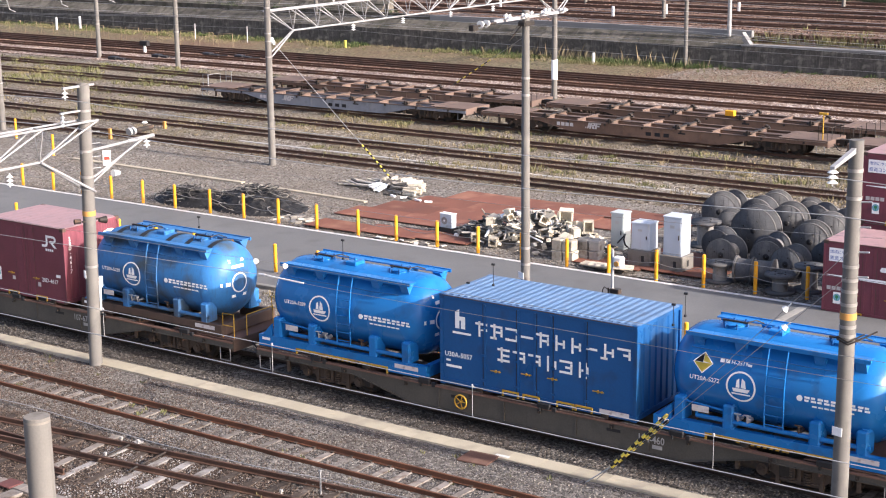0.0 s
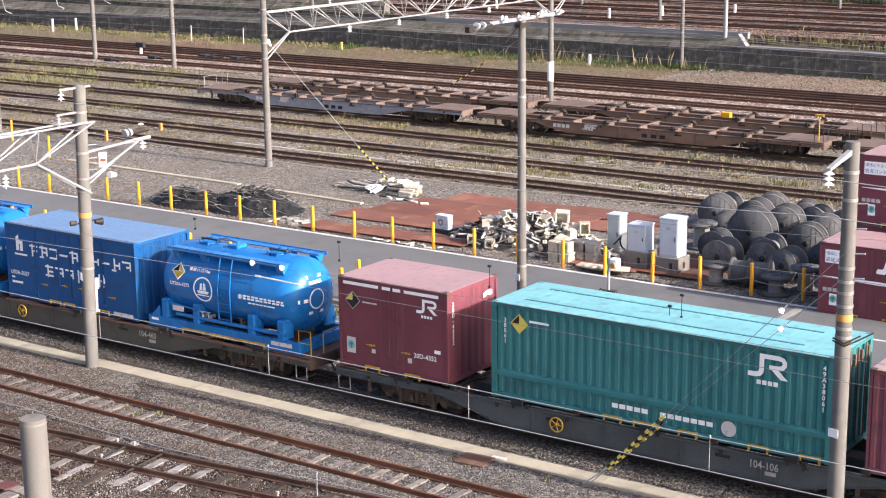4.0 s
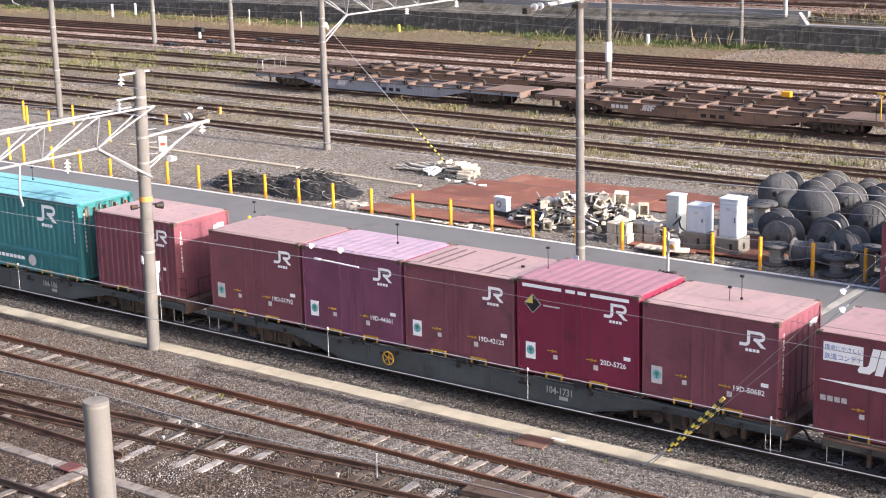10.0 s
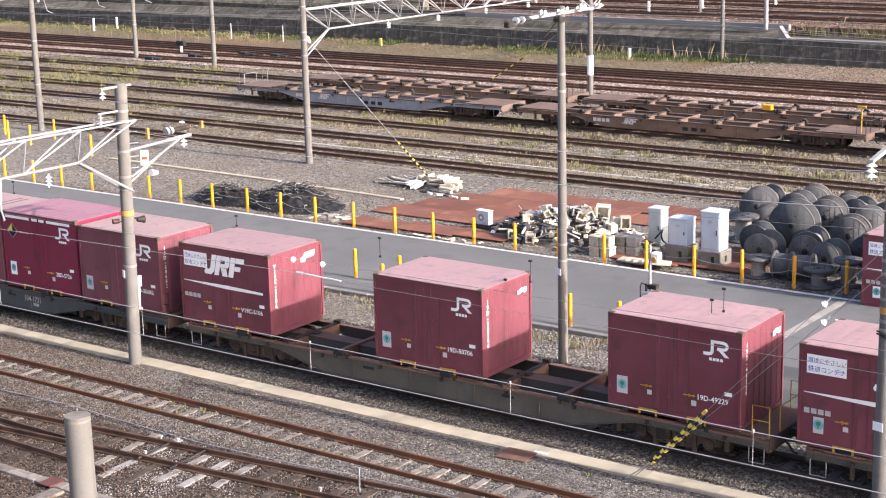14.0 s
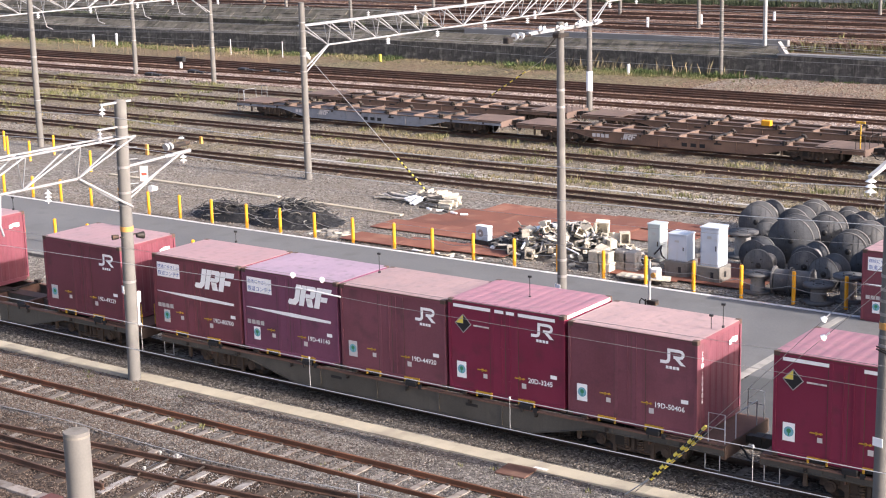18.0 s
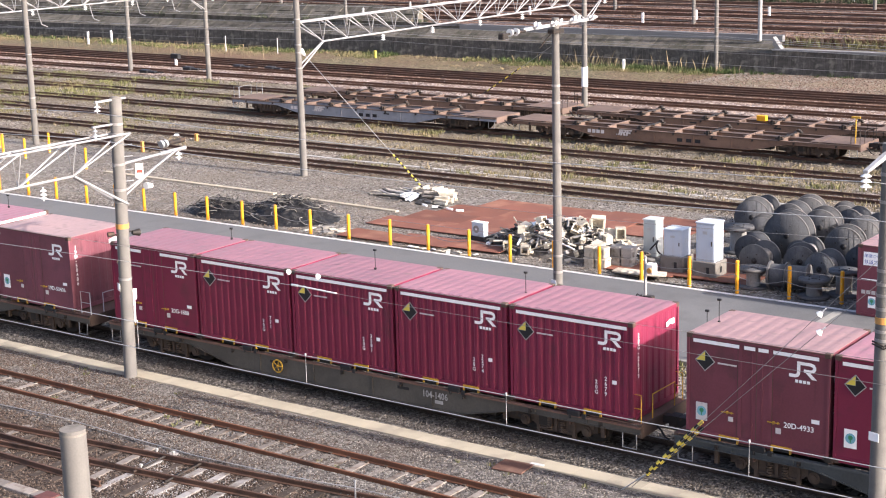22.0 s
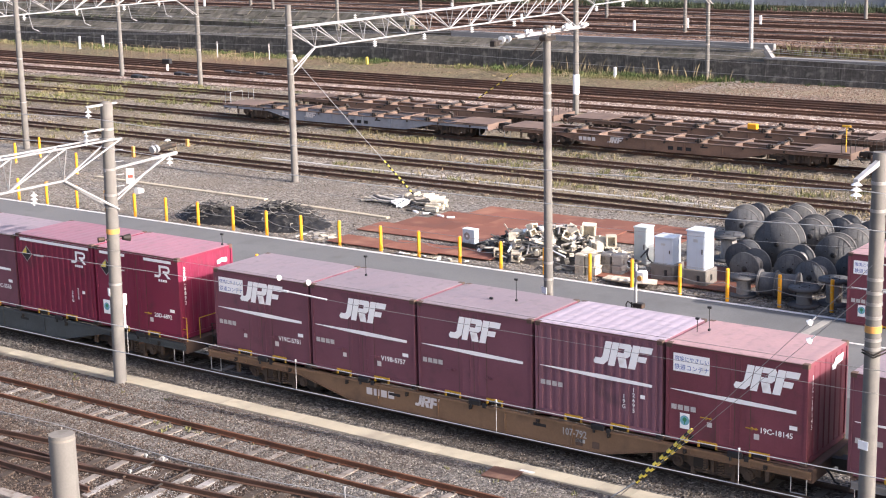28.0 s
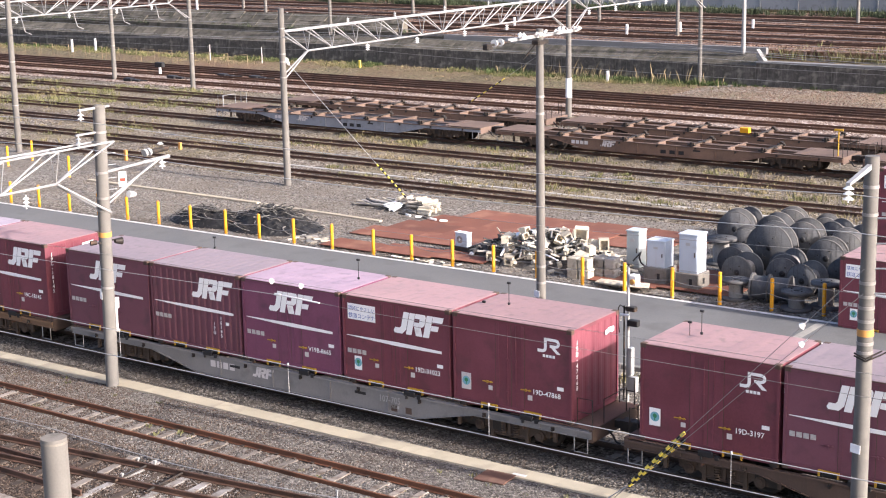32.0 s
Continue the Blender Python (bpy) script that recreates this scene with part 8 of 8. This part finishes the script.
weeds("tall pale dry stalks before the retaining wall", STRAW, clumps(16, -72, -54, 74.6, 75.8, GZ + 0.05, 7, 1.2, 0.3, 0.9), 1.25, 4, 0.5, 18)
weeds("dark weeds in the joints of the revetment", DARKLEAF, clumps(46, -150, -84, 77.4, 79.8, 2.5, 9, 0.9, 0.5, 0.7), 0.5, 10, 0.4, 19)
weeds("dry grass below the retaining wall", STRAW, scatter(330, -150, -53.5, 70.5, 75.9, GZ + 0.05, 0.1), 0.24, 9, 0.45, 3)
weeds("green weeds below the retaining wall", LEAF, clumps(14, -75, -52.5, 74.2, 75.9, GZ + 0.05, 14, 0.9, 0.4, 1.2) + clumps(9, -106, -86, 74.0, 75.9, GZ + 0.05, 12, 0.9, 0.4) + clumps(12, -150, -110, 74.0, 75.9, GZ + 0.05, 12, 1.2, 0.4) + clumps(7, -52, -30, 75.2, 75.9, GZ + 0.05, 5, 0.5, 0.2, 0.7), 0.36, 24, 0.5, 4)
weeds("yellow-green weeds below the retaining wall", WEED, clumps(24, -77, -53.5, 72.8, 75.6, GZ + 0.05, 16, 1.3, 0.5) + clumps(16, -108, -84, 72.5, 75.8, GZ + 0.05, 14, 1.3, 0.5) + clumps(24, -150, -108, 72.5, 75.8, GZ + 0.05, 14, 1.5, 0.5), 0.3, 18, 0.55, 5)
slab("stony_verge", "grey stony ground below the retaining wall", M["soil"], -53.2, 80, 67.35, 75.98, GZ - 0.2, GZ + 0.062)
weeds("tall green weeds on the upper lines", WEED, clumps(52, -49, -24, 77.2, 81.5, 1.75, 10, 1.2, 0.5, 0.9), 0.95, 9, 0.5, 6)
weeds("tall reddish dry stalks on the upper lines", STALK, clumps(22, -49, -24, 77.2, 81.0, 1.75, 8, 1.2, 0.5, 0.9), 0.8, 6, 0.5, 16)
weeds("dark greenery by the far barrier", DARKLEAF, clumps(80, -150, 0, 109.4, 111.8, 2.42, 30, 1.5, 0.6, 0.9), 0.8, 16, 0.7, 7)
weeds("dry weeds on the gravel verge", STRAW, scatter(90, -48, -21, 5.8, 7.1, GZ, 0.1, 0.4), 0.15, 12, 0.3, 8)
weeds("small green weeds on the gravel verge", WEED, scatter(130, -48, -21, 5.8, 7.1, GZ, 0.05, 0.5), 0.15, 12, 0.3, 9)
weeds("small weeds in the near ballast", WEED, scatter(90, -45, -14, -8.0, -2.8, GZ, 0.1, 0.5, 0.7), 0.14, 7, 0.15, 10)

# ---- loose stones ----
def bed_z(x, y):
    d = abs(y + 5.17) if y > -7 else 9
    return GZ + 0.008 + 0.038 * (bump_at(x, y) + ((1.9 if d > 0.6 else 0.2) if d < 1.6 else 0))


def off_rails(x, y, u):
    return min(abs(y + 5.7365), abs(y + 4.6035)) > 0.08


loose_stones("loose_ballast", "loose grey crushed stones of the ballast bed", M["stone_grey"], -46, -9, -9.5, -2.66, 52000, 0.052, bed_z, 1, lambda x, y, u: off_rails(x, y, u) and (y > -6.9 or u < 0.35))
loose_stones("loose_ballast", "loose rust-brown stones round the points", M["stone_brown"], -42, -10, -12.4, -6.2, 52000, 0.055, lambda x, y: bed_z(x, y) + 0.012, 2, lambda x, y, u: off_rails(x, y, u) and (y < -7 or u < 0.3))
loose_stones("loose_ballast", "loose rust-brown stones between the siding's rails", M["stone_brown"], -50, -8, -6.2, -4.1, 3000, 0.045, bed_z, 3, off_rails)
loose_stones("loose_ballast", "lime-white stained stones round the points", M["stone_white"], -30.0, -24.5, -10.6, -7.2, 5200, 0.05, lambda x, y: bed_z(x, y) + 0.014, 12, lambda x, y, u: noise.noise((x * 0.7, y * 1.3, 9.0)) + 0.5 > u + 0.5 * abs(x + 27.6) / 2.5)
loose_stones("loose_gravel", "loose stones of the verge beside the road", M["stone_grey"], -52, -20.2, 2.0, 7.1, 15000, 0.075, lambda x, y: GZ + 0.02 + 0.03 * bump_at(x, y), 4)
loose_stones("loose_gravel", "loose stones of the storage yard", M["stone_soil"], -66, -12, 16.2, 29.0, 24000, 0.08, lambda x, y: GZ + 0.01 + 0.03 * bump_at(x, y), 5, lambda x, y, u: not (-43.4 < x < -29.0 and 18.9 < y < 25.9))
loose_stones("loose_gravel", "loose stones between the weedy sidings", M["stone_soil"], -120, -14, 28.5, 56.0, 30000, 0.10, lambda x, y: GZ + 0.02 + 0.05 * bump_at(x, y), 6)
loose_stones("loose_gravel", "pale rusty stones of the far lines", M["stone_pink"], -125, -22, 56.0, 63.2, 22000, 0.125, lambda x, y: GZ + 0.03, 7, lambda x, y, u: noise.noise((x * 0.25, y * 0.5, 2.0)) + 0.45 > u)
loose_stones("loose_gravel", "dark rusty stones of the farthest lines", M["stone_dark"], -125, -22, 63.0, 67.3, 9000, 0.12, lambda x, y: GZ + 0.035, 13)
loose_stones("loose_gravel", "rusty stones of the upper lines", M["stone_dark"], -125, -25, 78.4, 108.0, 26000, 0.17, lambda x, y: 2.46, 8, lambda x, y, u: noise.noise((x * 0.2, y * 0.5, 8.0)) + 0.45 > u)
loose_stones("loose_ballast", "loose stones beside the running line", M["stone_oily_shade"], -60, 0, -2.04, -0.75, 9000, 0.055, lambda x, y: GZ + 0.02 + 0.03 * (bump_at(x, y) + 1.9), 9)
loose_stones("loose_gravel", "loose stones of the bare end of the verge", M["stone_dark"], -56, -24, 67.5, 75.8, 9000, 0.13, lambda x, y: GZ + 0.06, 10, lambda x, y, u: u < (x + 58) / 12)
loose_stones("loose_ballast", "loose rust-brown stones spread over the grey ballast", M["stone_brown"], -52, -22, -7.0, -2.7, 46000, 0.055, lambda x, y: bed_z(x, y) + 0.006, 11, lambda x, y, u: off_rails(x, y, u) and u < (-24 - x) / 16 and noise.noise((x * 0.4, y * 0.6, 5.0)) > -0.3)


# ---- the train: make-up ----
PITCH, STEP = 20.48, 3.824
CX = [-40.13 + PITCH * (k - 3) for k in range(11)]
WAGONS = [("dun", "107-671", 1), ("dun", "104-460", 1), ("slate", "104-106", 1), ("slate", "104-1731", 1), ("dun", "", 1), ("dun", "", 1), ("dun", "104-1406", 1),
          ("slate", "", 1), ("ochre", "107-792", -1), ("ash", "107-705", 1), ("umber", "", -1)]
tones = {"dun": "grey-brown", "slate": "dark slate-grey", "umber": "dark brown", "ochre": "rusty ochre-brown", "ash": "light grey"}
for cx, (body, number, end) in zip(CX, WAGONS):
    wg = flat_wagon(cx, body, number, end=end, rail_mat="steel" if cx == CX[5] else "yellow" if body == "dun" or cx in (CX[6], CX[7]) else "iron", hand=number.startswith("104") or body == "slate", label=f"{tones[body]} steel container flat wagon running on the track")
    if body in ("ochre", "ash"):
        part("small_mark", slant_mark, DULL_MARK, wg, "worn slanting mark", pose(-1.9, -1.275, 0.52) @ Matrix.Scale(0.5, 4), key=0)
        for i in range(4):
            part("sign_bar", lambda: dashes([(0, 0.2)], 0.2), DULL_MARK, wg, "worn white bar", pose(-3.6 + 0.26 * i, -1.272, 0.56), key="wagon")
        for i in range(2):
            part("frame_mark", lambda: dashes([(0, 0.21)], 0.18), P["umber"], wg, "", pose(3.3 + 0.5 * i, -1.272, 0.36), key=0)
    MOVING.append(wg)

container("doors", "wine", -102.75, "20D-4617", sticker=1, roof_ribs=True)
tank(-98.35, "dull_azure", "UT20A-5220", plain=True)
tank(-90.8, number="UT20A-5289")
blue_box(-84.27)
tank(-77.8, hazard=True)
container("doors", "wine", -70.24, "20D-4352", sticker=2, top="cut", H=2.6)
long_container(-65.12)
container("ribs", "brown", -54.89, "19G-16957", roof_ribs=True)
w3 = -49.64
container("doors", "brown", w3, "19D-51792", sticker=2)
container("doors", "violet", w3 + STEP, "19D-44361", sticker=1, roof_ribs=True)
container("doors", "brown", w3 + 2 * STEP, "19D-42125", sticker=1, dark_gaps=(1, 2, 3, 7, 8))
container("doors", "ruby", w3 + 3 * STEP, "20D-5726", sticker=1, top="cut", H=2.6, roof_ribs=True)
container("doors", "brown", w3 + 4 * STEP, "19D-50682", sticker=2)
container("doors", "wine", -29.7, "V19C-5106", mark="slant", badge=True, end_blob=1)
container("doors", "wine", -22.0, "19D-50706", sticker=2)
container("doors", "wine", -14.38, "19D-49229", sticker=2)
w5 = -9.2
container("doors", "wine", w5, "19D-80700", mark="slant", badge=True, sticker=2)
container("doors", "violet", w5 + STEP, "19D-41140", mark="slant", badge=True, sticker=1)
container("doors", "brown", w5 + 2 * STEP, "19D-44920", sticker=2)
container("doors", "ruby", w5 + 3 * STEP, "20D-3245", sticker=1, top="cut", H=2.6, roof_ribs=True)
container("doors", "brown", w5 + 4 * STEP, "19D-50406", sticker=1)
w6 = 11.82
container("doors", "ruby", w6, "20G-1888", sticker=1, top="split", H=2.6, roof_ribs=True)
for i, nb in enumerate(("20G-771", "20G-2581", "20G-2274", "20G-2679")):
    container("ribs", "ruby", w6 + (i + 1) * STEP, nb, top="long", H=2.6, roof_ribs=True)
w7 = 32.33
container("doors", "wine", w7, "20D-4933", sticker=2, top="cut", H=2.6, roof_ribs=True)
container("doors", "ruby", w7 + STEP, "20D-3251", sticker=1, top="cut", H=2.6, roof_ribs=True)
container("doors", "plum", w7 + 2 * STEP, "V19C-3558", mark="slant", badge=True)
container("ribs", "ruby", w7 + 3 * STEP, "20G-238", top="long", H=2.6, roof_ribs=True)
container("doors", "ruby", w7 + 4 * STEP, "20D-6892", sticker=1, top="split", H=2.6, roof_ribs=True)
w8 = 52.85
container("doors", "plum", w8, "V19C-5781", mark="slant", badge=True)
container("doors", "plum", w8 + STEP, "V19B-5757", mark="slant")
container("doors", "plum", w8 + 2 * STEP, "", mark="slant")
container("ribs", "lilac", w8 + 3 * STEP, "19G-12695", mark="slant", roof_ribs=True)
container("doors", "wine", w8 + 4 * STEP, "19C-18145", mark="slant", badge=True, sticker=1, end_blob=1)
w9 = 72.88
container("doors", "plum", w9, "", mark="slant")
container("ribs", "plum", w9 + STEP, "19G-16185", mark="slant", roof_ribs=True)
container("doors", "violet", w9 + 2 * STEP, "V19B-8665", mark="slant")
container("doors", "wine", w9 + 3 * STEP, "19D-31023", mark="slant", badge=True, sticker=1)
container("doors", "wine", w9 + 4 * STEP, "19D-47868", sticker=2)
container("doors", "wine", 93.88, "19D-3197", sticker=1)
container("doors", "plum", 97.70, "", mark="slant")


def run_at(t):
    for (t0, a), (t1, b) in zip(RUN, RUN[1:]):
        if t <= t1:
            return a + (b - a) * (t - t0) / (t1 - t0)
    return RUN[-1][1]


def motions():
    for ob in MOVING:
        x, y, z = ob.matrix_basis.translation
        walk(ob, [(t, pose(x + s, y, z)) for t, s in RUN])
    times = [i / 15 for i in range(481)]
    turns = [(t, math.degrees(run_at(t) / 0.43)) for t in times]
    for ws, a in ROLLING:
        walk(ws, [(t, pose(a, 0, 0.43, 0, d, 0)) for t, d in turns])


motions()
